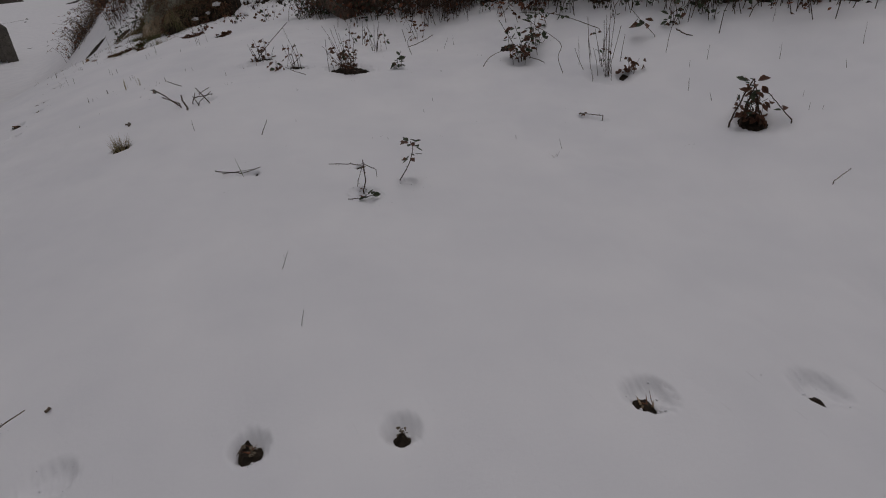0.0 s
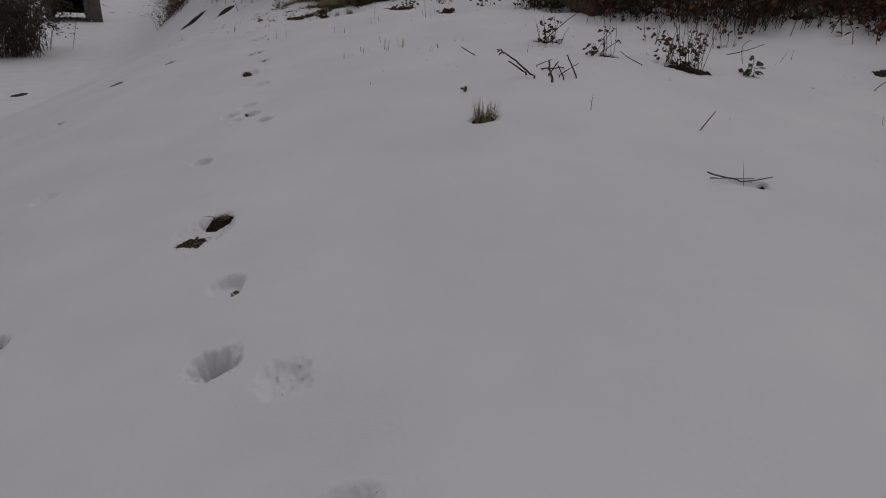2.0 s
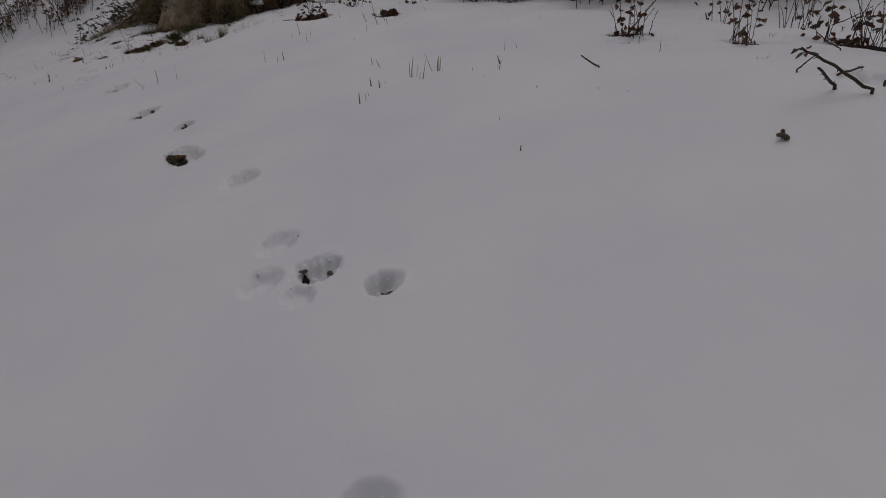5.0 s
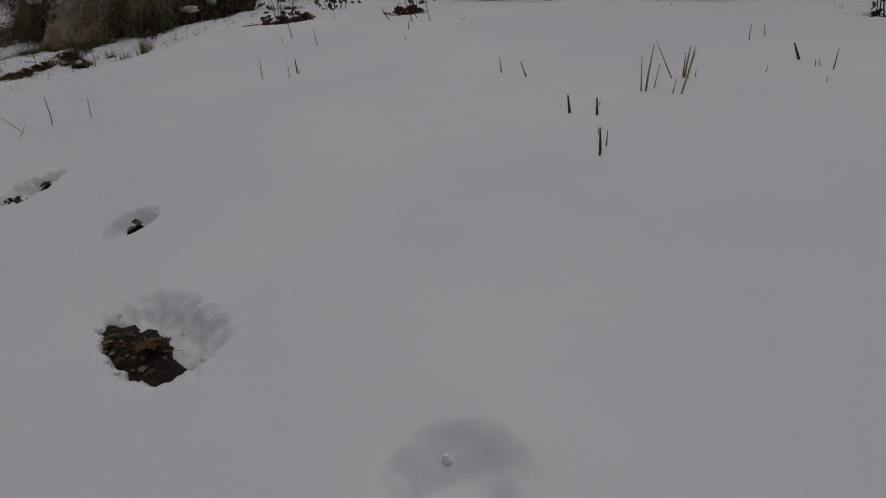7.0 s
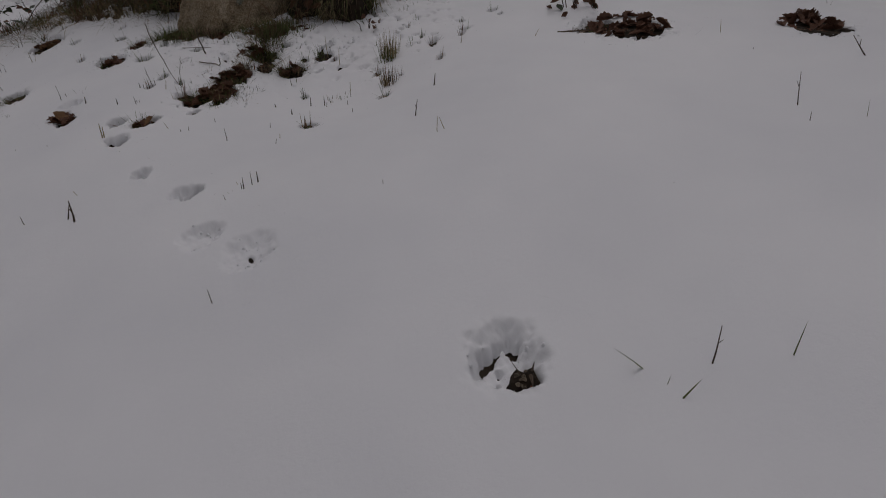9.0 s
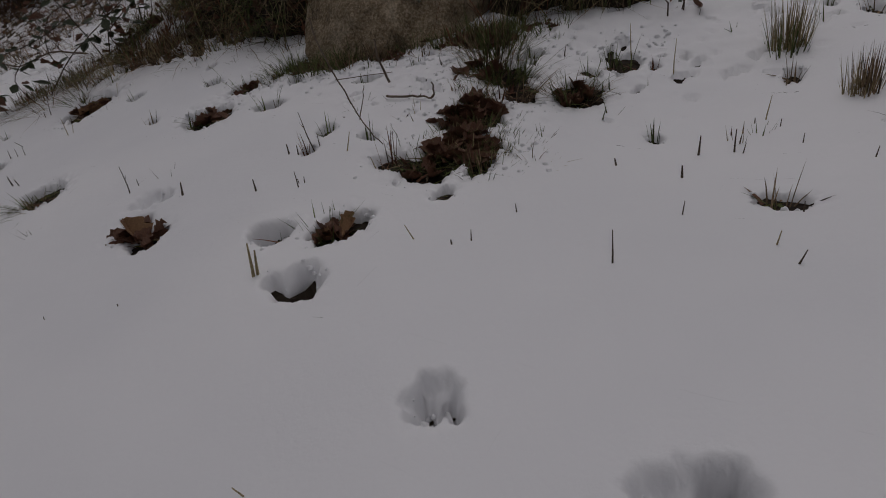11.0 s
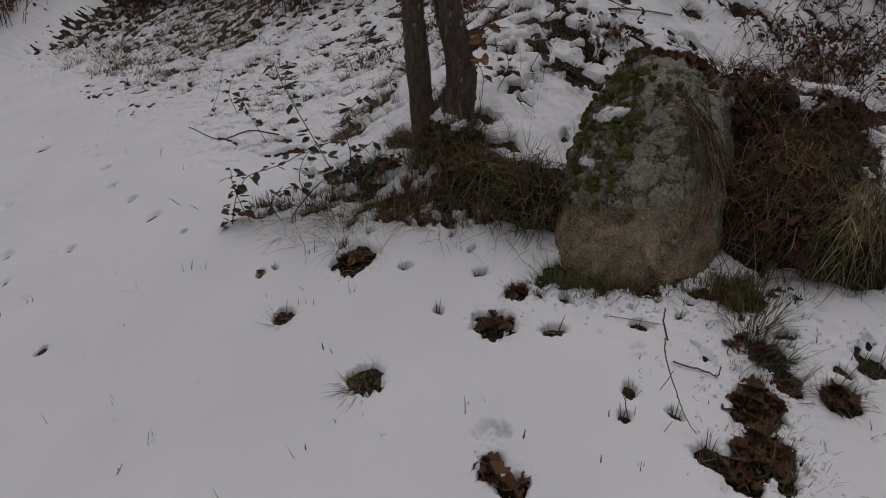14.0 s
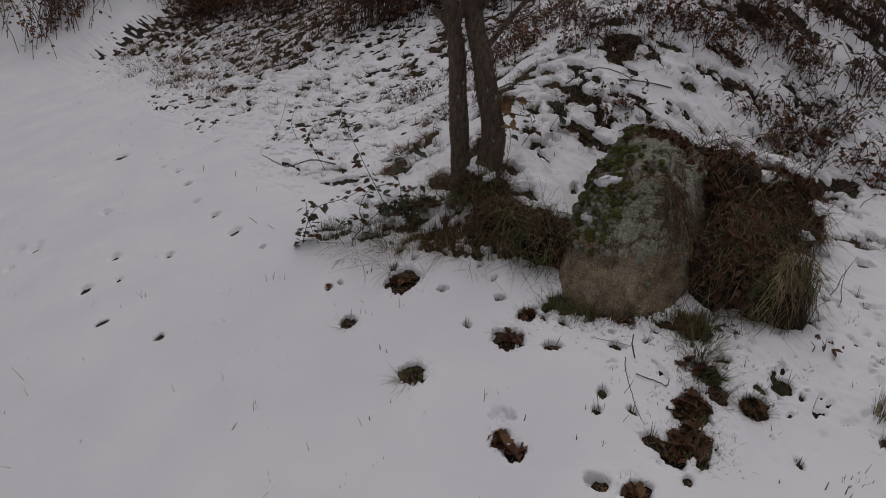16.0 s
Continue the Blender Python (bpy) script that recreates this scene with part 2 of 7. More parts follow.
melt(-5.044, 7.420, 0.006, 0.010, 5, 0.085, 0.30)
melt(-5.575, 8.934, 0.031, 0.034, -20, 0.100, 0.30)
melt(-5.546, 8.859, 0.028, 0.031, -24, 0.100, 0.30)
melt(-5.796, 9.410, 0.054, 0.055, -4, 0.100, 0.30)
melt(-5.985, 9.905, 0.037, 0.039, 3, 0.100, 0.30)
melt(-5.670, 10.074, 0.083, 0.082, -7, 0.100, 0.30)
melt(-5.342, 9.427, 0.059, 0.060, -22, 0.100, 0.30)
melt(-5.215, 9.529, 0.041, 0.043, -25, 0.100, 0.30)
melt(-5.247, 8.555, 0.037, 0.039, -52, 0.100, 0.30)
melt(-5.203, 8.550, 0.014, 0.018, -54, 0.100, 0.30)
melt(-4.845, 8.797, 0.062, 0.063, -55, 0.100, 0.30)
melt(-4.936, 8.667, 0.059, 0.060, -57, 0.100, 0.30)
melt(-5.038, 8.642, 0.051, 0.052, -55, 0.100, 0.30)
melt(-5.045, 8.680, 0.026, 0.028, -53, 0.100, 0.30)
melt(-5.055, 8.533, 0.017, 0.021, -60, 0.100, 0.30)
melt(-4.678, 8.929, 0.046, 0.047, -54, 0.100, 0.30)
melt(-4.696, 8.830, 0.036, 0.038, -57, 0.100, 0.30)
melt(-4.560, 9.179, 0.064, 0.065, -50, 0.100, 0.30)
melt(-4.595, 8.740, 0.051, 0.052, -62, 0.100, 0.30)
melt(-4.853, 9.452, 0.184, 0.091, -37, 0.100, 0.30)
melt(-5.042, 9.550, 0.061, 0.062, -30, 0.100, 0.30)
melt(-3.390, 7.893, 0.106, 0.105, -40, 0.120, 0.30)
melt(-3.480, 8.021, 0.075, 0.076, -37, 0.100, 0.30)
melt(-2.850, 7.508, 0.084, 0.084, -53, 0.120, 0.30)
melt(-6.038, 10.246, 0.017, 0.020, -7, 0.080, 0.30)
dent(-1.734, 4.16, 0.085, 0.06, 3, 0.028, 0.25)
melt(-0.809, 5.130, 0.110, 0.055, -9, 0.120, 0.35)
melt(-1.340, 5.330, 0.055, 0.020, -9, 0.100, 0.35)
melt(-1.780, 5.700, 0.100, 0.050, 0, 0.100, 0.35)
melt(-0.390, 5.206, 0.022, 0.025, -13, 0.090, 0.30)
melt(0.614, 5.391, 0.057, 0.058, -23, 0.100, 0.30)
dent(-1.040, 2.936, 0.075, 0.032, -12, 0.020, 0.20)
melt(-0.985, 2.945, 0.012, 0.007, -12, 0.060, 0.30)
melt(-0.381, 2.944, 0.019, 0.022, -24, 0.060, 0.30)
melt(1.420, 4.415, 0.030, 0.020, -15, 0.100, 0.40)
dent(1.300, 4.400, 0.190, 0.100, -15, 0.026, 0.22)
dent(0.700, 5.060, 0.170, 0.110, -10, 0.024, 0.22)
dent(2.010, 3.420, 0.190, 0.120, -24, 0.024, 0.22)
dent(-0.310, 2.620, 0.090, 0.060, -15, 0.020, 0.20)
dent(-0.090, 2.740, 0.050, 0.040, -15, 0.016, 0.20)
dent(-0.820, 5.150, 0.220, 0.140, -9, 0.026, 0.22)
dent(-1.330, 5.250, 0.160, 0.100, -9, 0.022, 0.22)
dent(-2.100, 3.520, 0.070, 0.050, 10, 0.018, 0.20)
dent(1.080, 3.800, 0.100, 0.040, -20, 0.016, 0.20)
dent(-1.780, 5.500, 0.200, 0.120, 0, 0.026, 0.22)
melt(2.007, 3.466, 0.053, 0.055, -24, 0.100, 0.30)
melt(-2.108, 3.535, 0.034, 0.020, 10, 0.060, 0.30)
melt(-7.784, 14.700, 0.066, 0.067, 11, 0.070, 0.35)
melt(-7.256, 13.789, 0.023, 0.026, 8, 0.070, 0.35)
melt(-7.184, 13.372, 0.022, 0.024, 7, 0.070, 0.35)
melt(-7.033, 12.982, 0.030, 0.033, 6, 0.070, 0.35)
melt(-6.905, 12.523, 0.028, 0.030, 6, 0.070, 0.35)
melt(-6.817, 12.046, 0.034, 0.026, 5, 0.070, 0.35)
melt(-7.531, 12.470, 0.024, 0.026, 12, 0.070, 0.35)
melt(-6.669, 11.662, 0.024, 0.026, 4, 0.070, 0.35)
melt(-6.531, 11.291, 0.033, 0.035, 2, 0.070, 0.35)
melt(-6.359, 10.954, 0.013, 0.017, -1, 0.070, 0.35)
melt(-7.322, 11.539, 0.028, 0.030, 12, 0.070, 0.35)
melt(-7.465, 11.241, 0.030, 0.033, 15, 0.070, 0.35)
melt(-7.283, 10.766, 0.031, 0.018, 15, 0.070, 0.35)
melt(-6.929, 10.386, 0.021, 0.024, 10, 0.070, 0.35)
melt(-8.166, 12.377, 0.034, 0.034, 19, 0.070, 0.35)
melt(-8.010, 12.336, 0.024, 0.027, 18, 0.070, 0.35)
melt(-8.018, 12.241, 0.028, 0.031, 18, 0.070, 0.35)
melt(-8.974, 18.240, 0.058, 0.059, 13, 0.070, 0.35)
melt(-6.705, 13.818, 0.051, 0.048, 3, 0.070, 0.35)
melt(-6.452, 13.550, 0.022, 0.025, 1, 0.070, 0.35)
melt(-8.141, 12.049, 0.023, 0.026, 20, 0.070, 0.35)
melt(-7.253, 11.198, 0.015, 0.018, 13, 0.070, 0.35)
melt(-6.947, 11.275, 0.026, 0.019, 8, 0.070, 0.35)
# the ragged lip under the trees, where the snow has slid off
rnd = random.Random(1702)
for k in range(16):
    a, c = 12.4 - 1.25 * k / 15 + rnd.gauss(0, 0.03), 0.26 + 0.32 * k / 15 + rnd.gauss(0.03, 0.04)
    melt(-0.5 * a + 0.866 * c, 0.866 * a + 0.5 * c, rnd.uniform(0.03, 0.07), rnd.uniform(0.02, 0.035), rnd.uniform(-60, 0), 0.04, 0.5)
# small thawed pits round stalks on the snow before the boulder
PITS = []
rnd = random.Random(1701)
for k in range(75):
    a, c = rnd.uniform(9.15, 11.9), rnd.uniform(-0.05, 1.3)
    x, y = -0.5 * a + 0.866 * c, 0.866 * a + 0.5 * c
    r = rnd.choice((0.013, 0.017, 0.022, 0.032))
    PITS.append((x, y, r))
    melt(x, y, r, r * rnd.uniform(0.5, 0.9), rnd.uniform(0, 180), 0.04, 0.4)


def lines(stretches, grow, far):
    """Grid lines: even steps inside the stretches, growing steps outside."""
    vals = []
    for lo, hi, step in stretches:
        vals += list(np.arange(lo, hi - step * 0.5, step))
    vals.append(stretches[-1][1])
    for sign, first, step in ((-1, vals[0], stretches[0][2]), (1, vals[-1], stretches[-1][2])):
        out, v = [], first
        while abs(v) < far:
            step *= grow
            v += sign * step
            out.append(v)
        vals = out[::-1] + vals if sign < 0 else vals + out
    return np.array(vals)


def sheet(name, al, cl, height, mat, finer=None):
    """A ground sheet over grid lines; finer(a, c) gives how many times each cell is split."""
    am, cm = np.meshgrid((al[:-1] + al[1:]) / 2, (cl[:-1] + cl[1:]) / 2, indexing="ij")
    split = finer(am, cm) if finer else np.ones(am.shape, dtype=int)
    xs, fs, total = [], [], 0
    for k in np.unique(split):
        ci, cj = np.where(split == k)
        d = np.arange(k)
        fi = (ci[:, None, None] * k + d[None, :, None] + 0 * d[None, None, :]).ravel()
        fj = (cj[:, None, None] * k + 0 * d[None, :, None] + d[None, None, :]).ravel()
        wide = len(cl) * k + 1
        keys = np.stack([fi * wide + fj, fi * wide + fj + 1, (fi + 1) * wide + fj + 1, (fi + 1) * wide + fj], -1)
        uniq, inv = np.unique(keys.ravel(), return_inverse=True)
        gi, gj = uniq // wide, uniq % wide
        a = np.interp(gi / k, np.arange(len(al)), al)
        c = np.interp(gj / k, np.arange(len(cl)), cl)
        xs.append(np.stack([a, c], -1))
        fs.append(inv.reshape(-1, 4) + total)
        total += len(uniq)
    ac, quads = np.concatenate(xs), np.concatenate(fs)
    a, c = ac[:, 0].copy(), ac[:, 1].copy()
    x, y = -0.5 * a + 0.866 * c, 0.866 * a + 0.5 * c
    z = height(a, c, x, y)
    me = bpy.data.meshes.new(name)
    me.vertices.add(len(a))
    me.vertices.foreach_set("co", np.stack([x, y, z], -1).ravel())
    me.loops.add(quads.size)
    me.polygons.add(len(quads))
    me.loops.foreach_set("vertex_index", quads.ravel())
    me.polygons.foreach_set("loop_start", np.arange(0, quads.size, 4))
    me.update(calc_edges=True)
    me.validate()
    me.polygons.foreach_set("use_smooth", np.ones(len(quads), dtype=bool))
    me.materials.append(mat)
    me.update()
    return new(name, me)


def far_land(a, c):
    """Low hills that close the view far off, and a rise before the underpass."""
    r = np.hypot(a - 8, c)
    hills = 9.0 * np.clip((r - 60) / 240, 0, 1) ** 1.2 * (0.6 + 0.8 * fractal(a / 60, c / 60, 40, 3))
    return hills + 0.3 * np.exp(-((a - 51.5) ** 2 + (c + 7.6) ** 2) / 36)


def smooth(lo, hi, v):
    q = np.clip((v - lo) / (hi - lo), 0, 1)
    return q * q * (3 - 2 * q)


def thicket_edge(a):
    """Where the thicket begins above the verge."""
    return 2.45 + 0.44 * softplus(7.9 - a, 0.3)


def brokenness(a, c):
    """How much the plants break the snow: none on the path and the verge, much on the bank."""
    foot = 2.8 - 2.3 * np.exp(-((a - 11.8) / 1.6) ** 2) - 1.75 * smooth(12.0, 14.0, a) + 0.17 * (softplus(a - 15, 1.0) - softplus(a - 24, 1.0)) + bend(a)
    bank = np.clip((c - foot + 0.15) / (0.5 + 0.7 * smooth(12.5, 14, a)), 0, 1) * smooth(9.2, 10.2, a)
    lip = smooth(0.25, 0.6, np.exp(-((a - 11.85) / 0.7) ** 2 - ((c - 0.6) / 0.26) ** 2))
    flank = 0.85 * smooth(0.25, 0.6, np.exp(-((a - 10.3) / 0.75) ** 2 - ((c - 1.85) / 0.45) ** 2))
    behind = smooth(0.1, 0.6, c - thicket_edge(a)) * (1 - smooth(8.6, 9.4, a))
    return np.maximum(np.maximum(np.maximum(bank, flank), lip), behind) * (1 - smooth(21.5, 25, a))


def ragged(a, c):
    """The crumbled snow round the foot of the boulder and down its channel of grass."""
    return smooth(0.15, 0.6, np.exp(-((a - 10.25) / 0.75) ** 2 - ((c - 0.85) / 0.6) ** 2))


def gaps(a, c):
    """Positive where the bank shows between the lumps of snow. Its dark soil also stands in for their shaded
    undersides.
    """
    fine = 0.68 * fractal(a * 5.6 + c * 2.0, c * 11.0 - a * 1.5, 21, 4) + 0.32 * fractal(a * 17, c * 26, 25, 3)
    far = 0.6 * fractal(a * 8.5 + c * 4.0, c * 15.0 - a * 3.0, 61, 4) + 0.4 * fractal(a * 21, c * 30, 65, 3)
    fine = fine + (far - fine) * smooth(12.6, 14.2, a)
    coarse = fractal(a * 0.9, c * 1.2, 33, 3)
    shade = 0.14 * smooth(0.2, 0.7, c - thicket_edge(a)) * (1 - smooth(8.6, 9.4, a))
    return 1.15 * (fine - 0.5) - 0.062 - 0.035 * (1 - smooth(12.5, 14, a)) * (1 - smooth(1.9, 2.6, c)) + 0.20 * (coarse - 0.5) + 0.02 * smooth(13.5, 18, a) + 0.06 * smooth(2.6, 4.6, c) + shade


def hummocks(a, c, x, y):
    """The uneven verge above the path."""
    return 0.085 * smooth(1.2, 2.2, c) * (1 - smooth(7.5, 8.8, a)) * (fractal(x * 2.6, y * 2.6, 83, 3) - 0.5)


def snow_height(a, c, x, y):
    z = land_ac(a, c) + far_land(a, c)
    z = z + 0.030 * (fractal(x * 1.1, y * 1.1, 3, 3) - 0.5) + 0.007 * (fractal(x * 9, y * 9, 8, 2) - 0.5)
    z = z + hummocks(a, c, x, y)
    broken = brokenness(a, c)
    z = z + broken * 0.065 * (fractal(a * 6.5, c * 9.0, 57, 4) - 0.45)
    z = z - broken * 0.11 * smooth(0.0, 0.05, gaps(a, c))
    rag = ragged(a, c) * (1 - broken)
    holes = smooth(0.0, 0.05, fractal(x * 27, y * 27, 77, 3) - 0.70)
    z = z + rag * (0.030 * (fractal(x * 13, y * 13, 71, 4) - 0.5) - 0.05 * holes)
    return dented(x, y, z, True)


def dented(x, y, z, is_snow):
    """Presses the prints into a sheet, and for the snow opens the holes."""
    crumble = fractal(x * 95, y * 95, 9, 2) - 0.5
    edge = fractal(x * 24, y * 24, 5, 4) - 0.5 + 0.6 * (fractal(x * 80, y * 80, 15, 2) - 0.5)
    lumps = fractal(x * 75, y * 75, 19, 3) - 0.5
    rise, sunk, bare = np.zeros_like(z), np.zeros_like(z), np.zeros_like(z)
    speck = fractal(x * 38, y * 38, 23, 3)
    for dx, dy, rx, ry, az, depth, rough, opened in DENTS:
        reach = 2.6 * max(rx, ry)
        near = np.where((np.abs(x - dx) < reach) & (np.abs(y - dy) < reach))[0]
        if len(near) == 0:
            continue
        px, py = x[near] - dx, y[near] - dy
        u = px * math.cos(az) + py * math.sin(az)
        v = -px * math.sin(az) + py * math.cos(az)
        rho = np.sqrt((u / rx) ** 2 + (v / ry) ** 2) + (1.8 * rough + 0.4 * opened) * edge[near]
        if opened and not is_snow:
            rise[near] = np.maximum(rise[near], (0.014 if to_ac(dx, dy)[0] < 8.6 else 0.0) * smooth(-2.3, -1.4, -rho))
            bare[near] = np.maximum(bare[near], smooth(-1.7, -1.1, -rho))
        elif opened:
            rim = smooth(-2.1, -1.2, -rho)
            z[near] += rim * (0.011 * lumps[near] - 0.004) - 0.05 * smooth(-1.3, -0.88, -rho)
        elif is_snow:
            fall = smooth(-1.3, -0.5, -rho)
            z[near] -= fall * depth * (1.1 + (0.12 + 3.0 * max(0.0, rough - 0.22)) * crumble[near] * smooth(0.5, 0.95, fall))
            if depth > 0.028 and rough >= 0.3:
                # the crust is broken through here and there
                z[near] -= 0.036 * smooth(0.55, 0.95, fall) * smooth(0.60 - 0.2 * rough, 0.66 - 0.2 * rough, speck[near])
        else:
            sunk[near] += depth * 0.85 * smooth(-1.8, -0.9, -rho)
    return z + rise - sunk * (1 - bare)


def soil_height(a, c, x, y):
    z = land_ac(a, c) + far_land(a, c) + hummocks(a, c, x, y) - SNOW_DEPTH + (0.01 + 0.03 * brokenness(a, c)) * (fractal(x * 7, y * 7, 14, 4) - 0.5) + 0.006 * (fractal(x * 45, y * 45, 16, 3) - 0.5)
    return dented(x, y, z, False)


def snow_detail(a, c):
    n = np.ones(a.shape, dtype=int)
    n[(a > 9.2) & (a < 14.5) & (c > 0.2) & (c < 3.4)] = 2
    for dx, dy, rx, ry, *rest in DENTS:
        da, dc = to_ac(dx, dy)
        if dc > 3 or da > 13:
            continue
        r = 1.9 * max(rx, ry) + 0.02
        n[(np.abs(a - da) < r) & (np.abs(c - dc) < r)] = 4
    return n


snow = sheet("snow_ground", lines(((-3, 1.5, 0.06), (1.5, 14.5, 0.02), (14.5, 22, 0.045)), 1.16, 420),
             lines(((-4.5, -2.2, 0.05), (-2.2, 3.4, 0.02), (3.4, 7, 0.045)), 1.16, 420), snow_height, SNOW, snow_detail)
tagged(snow, "smooth grey-white snow over a path and its bank", "ground", kind="structure")
soil = sheet("ground", lines(((-3, 1.5, 0.06), (1.5, 13, 0.022), (13, 20, 0.06)), 1.2, 420), lines(((-4.5, -1.8, 0.06), (-1.8, 2, 0.022), (2, 4.5, 0.06)), 1.2, 420), soil_height, SOIL)
tagged(soil, "dark wet earth and leaf litter under the snow", "ground", kind="structure")


# ---- shapes ----
class Shape:
    """Collects vertices and faces of one mesh."""

    def __init__(self):
        self.v, self.f = [], []

    def tube(self, pts, radii, sides=5, cap=True):
        pts = [Vector(p) for p in pts]
        start = len(self.v)
        side = None
        for k, p in enumerate(pts):
            t = (pts[min(k + 1, len(pts) - 1)] - pts[max(k - 1, 0)]).normalized()
            if side is None:
                side = t.orthogonal().normalized()
            side = (side - t * side.dot(t)).normalized()
            other = t.cross(side)
            r = radii[k] if isinstance(radii, (list, tuple)) else radii
            for s in range(sides):
                ang = 2 * math.pi * s / sides
                self.v.append(tuple(p + r * (math.cos(ang) * side + math.sin(ang) * other)))
        for k in range(len(pts) - 1):
            for s in range(sides):
                a, b = start + k * sides + s, start + k * sides + (s + 1) % sides
                self.f.append((a, b, b + sides, a + sides))
        if cap:
            self.f.append(tuple(range(start, start + sides))[::-1])
            e = start + (len(pts) - 1) * sides
            self.f.append(tuple(range(e, e + sides)))
        return self

    def blade(self, base, tip, width, droop=0.0, steps=3, fold=0.3):
        """A grass blade: a tapered, lightly folded strip that bends under its weight."""
        base, tip = Vector(base), Vector(tip)
        way = tip - base
        side = Vector((-way.y, way.x, 0))
        side = side.normalized() if side.length > 1e-5 else Vector((1, 0, 0))
        out = Vector((way.x, way.y, 0))
        start = len(self.v)
        for k in range(steps):
            q = k / steps
            p = base + way * q + out * droop * q * q - Vector((0, 0, droop * way.length * 0.45 * q * q))
            w = width * (1 - 0.75 * q)
            lift = way.cross(side).normalized() * w * fold
            self.v += [tuple(p - side * w / 2), tuple(p + lift), tuple(p + side * w / 2)]
        end = base + way + out * droop - Vector((0, 0, droop * way.length * 0.45))
        self.v.append(tuple(end))
        for k in range(steps - 1):
            a = start + 3 * k
            self.f += [(a, a + 1, a + 4, a + 3), (a + 1, a + 2, a + 5, a + 4)]
        a, e = start + 3 * (steps - 1), len(self.v) - 1
        self.f += [(a, a + 1, e), (a + 1, a + 2, e)]
        return self

    def leaf(self, at, heading, normal, length, outline, cup=0.15):
        """A leaf from half-widths along its midrib, curled up at the edges."""
        at, h, n = Vector(at), Vector(heading).normalized(), Vector(normal).normalized()
        s = h.cross(n).normalized()
        n = s.cross(h)
        start, m = len(self.v), len(outline)
        for k, w in enumerate(outline):
            q = k / (m - 1)
            mid = at + h * length * q + n * length * cup * 0.8 * (q - q * q) * -1
            up = n * abs(w) * length * cup * 2.0
            self.v += [tuple(mid - s * w * length + up), tuple(mid), tuple(mid + s * w * length + up)]
        for k in range(m - 1):
            a = start + 3 * k
            self.f += [(a, a + 1, a + 4, a + 3), (a + 1, a + 2, a + 5, a + 4)]
        return self

    def mesh(self, name, mat, smooth=False):
        me = bpy.data.meshes.new(name)
        me.from_pydata(self.v, [], self.f)
        me.materials.append(mat)
        if smooth:
            me.polygons.foreach_set("use_smooth", np.ones(len(me.polygons), dtype=bool))
        me.update()
        return me


def part(name, me, parent, label=""):
    ob = new(name, me)
    ob.parent = parent
    return tagged(ob, label)


OAK = tuple(max(0.012, (0.06 + 0.27 * math.sin(math.pi * min(1, (k / 20) ** 1.25)) ** 0.9) * (0.88 + 0.12 * math.cos(2 * math.pi * 3.3 * k / 20 + 2.4))) for k in range(21))
OVAL = (0.01, 0.14, 0.25, 0.30, 0.28, 0.20, 0.10, 0.0)

# ---- boulder at the foot of the bank ----
def rock_mesh(name, half, mat, seed, cuts=5, wild=0.16, round_=0.72, rough=0.25):
    """A weathered rock: a cube rounded off and worn by noise."""
    bm = bmesh.new()
    bmesh.ops.create_cube(bm, size=2)
    bmesh.ops.subdivide_edges(bm, edges=bm.edges[:], cuts=2 ** cuts - 1, use_grid_fill=True)
    off = Vector((seed * 3.1, seed * 1.7, seed))
    for v in bm.verts:
        p = v.co.copy()
        ball = p.normalized() * 1.12
        q = p.lerp(ball, round_)
        n = noise.fractal(q * 1.3 + off, 0.8, 2.1, 5)
        ridge = noise.noise(q * 3.1 + off) * 0.5 + 0.3 * noise.noise(q * 8 + off) + 0.12 * noise.noise(q * 22 + off)
        # layered ledges and pits
        ledge = abs(noise.noise(Vector((q.x * 1.6, q.y * 1.6, q.z * 5.5)) + off))
        q = q * (1 + wild * n + wild * rough * (ridge + (0.5 - 2 * ledge if ledge < 0.16 else 0.18)))
        v.co = Vector((q.x * half[0], q.y * half[1], q.z * half[2]))
    me = bpy.data.meshes.new(name)
    bm.to_mesh(me)
    bm.free()
    me.materials.append(mat)
    me.polygons.foreach_set("use_smooth", np.ones(len(me.polygons), dtype=bool))
    return me


# the boulder's own axes: across and back, as the path passes it
FRONT = Vector((-4.82, 9.35))
ACROSS, BACK = Vector((0.79, -0.61)), Vector((0.61, 0.79))


def by_boulder(u, w):
    p = FRONT + ACROSS * u + BACK * w
    return p.x, p.y


BX, BY = by_boulder(0.0, 0.30)
boulder = tagged(new("boulder"), "grey granite boulder crusted with pale lichen and moss", "rock")
boulder.matrix_world = pose(BX, BY, 0.15, 0, 0, -37.7)
rock_shape = rock_mesh("rock", (0.29, 0.41, 0.50), GRANITE, 5, 6, 0.10, 0.85, 0.8)
# it leans into the bank: the face slopes back and the top climbs
rock_shape.transform(Matrix(((1, 0, 0, 0), (0, 1, 0.35, 0), (0, 0.30, 1, 0), (0, 0, 0, 1))))
rock = part("rock", rock_shape, boulder)
rock.matrix_basis = pose(-0.03, 0.17, 0.15, 0, 3, 0)


def on_rock(u, v, lift=0.0, deep=0.0):
    """A point on the rock's surface by the ray from outside at azimuth u and height angle v."""
    way = Vector((math.sin(u) * math.cos(v), -math.cos(u) * math.cos(v), math.sin(v)))
    m = rock.matrix_basis
    inv = m.inverted()
    start = inv @ (Vector((-0.045, 0.12 + deep, 0.22 + 0.5 * deep)) + way * 3)
    hit, place, normal, _ = rock.ray_cast(start, (inv.to_3x3() @ -way).normalized())
    return (m @ place + (m.to_3x3() @ normal) * lift, (m.to_3x3() @ normal).normalized()) if hit else (None, None)


bpy.context.view_layer.update()


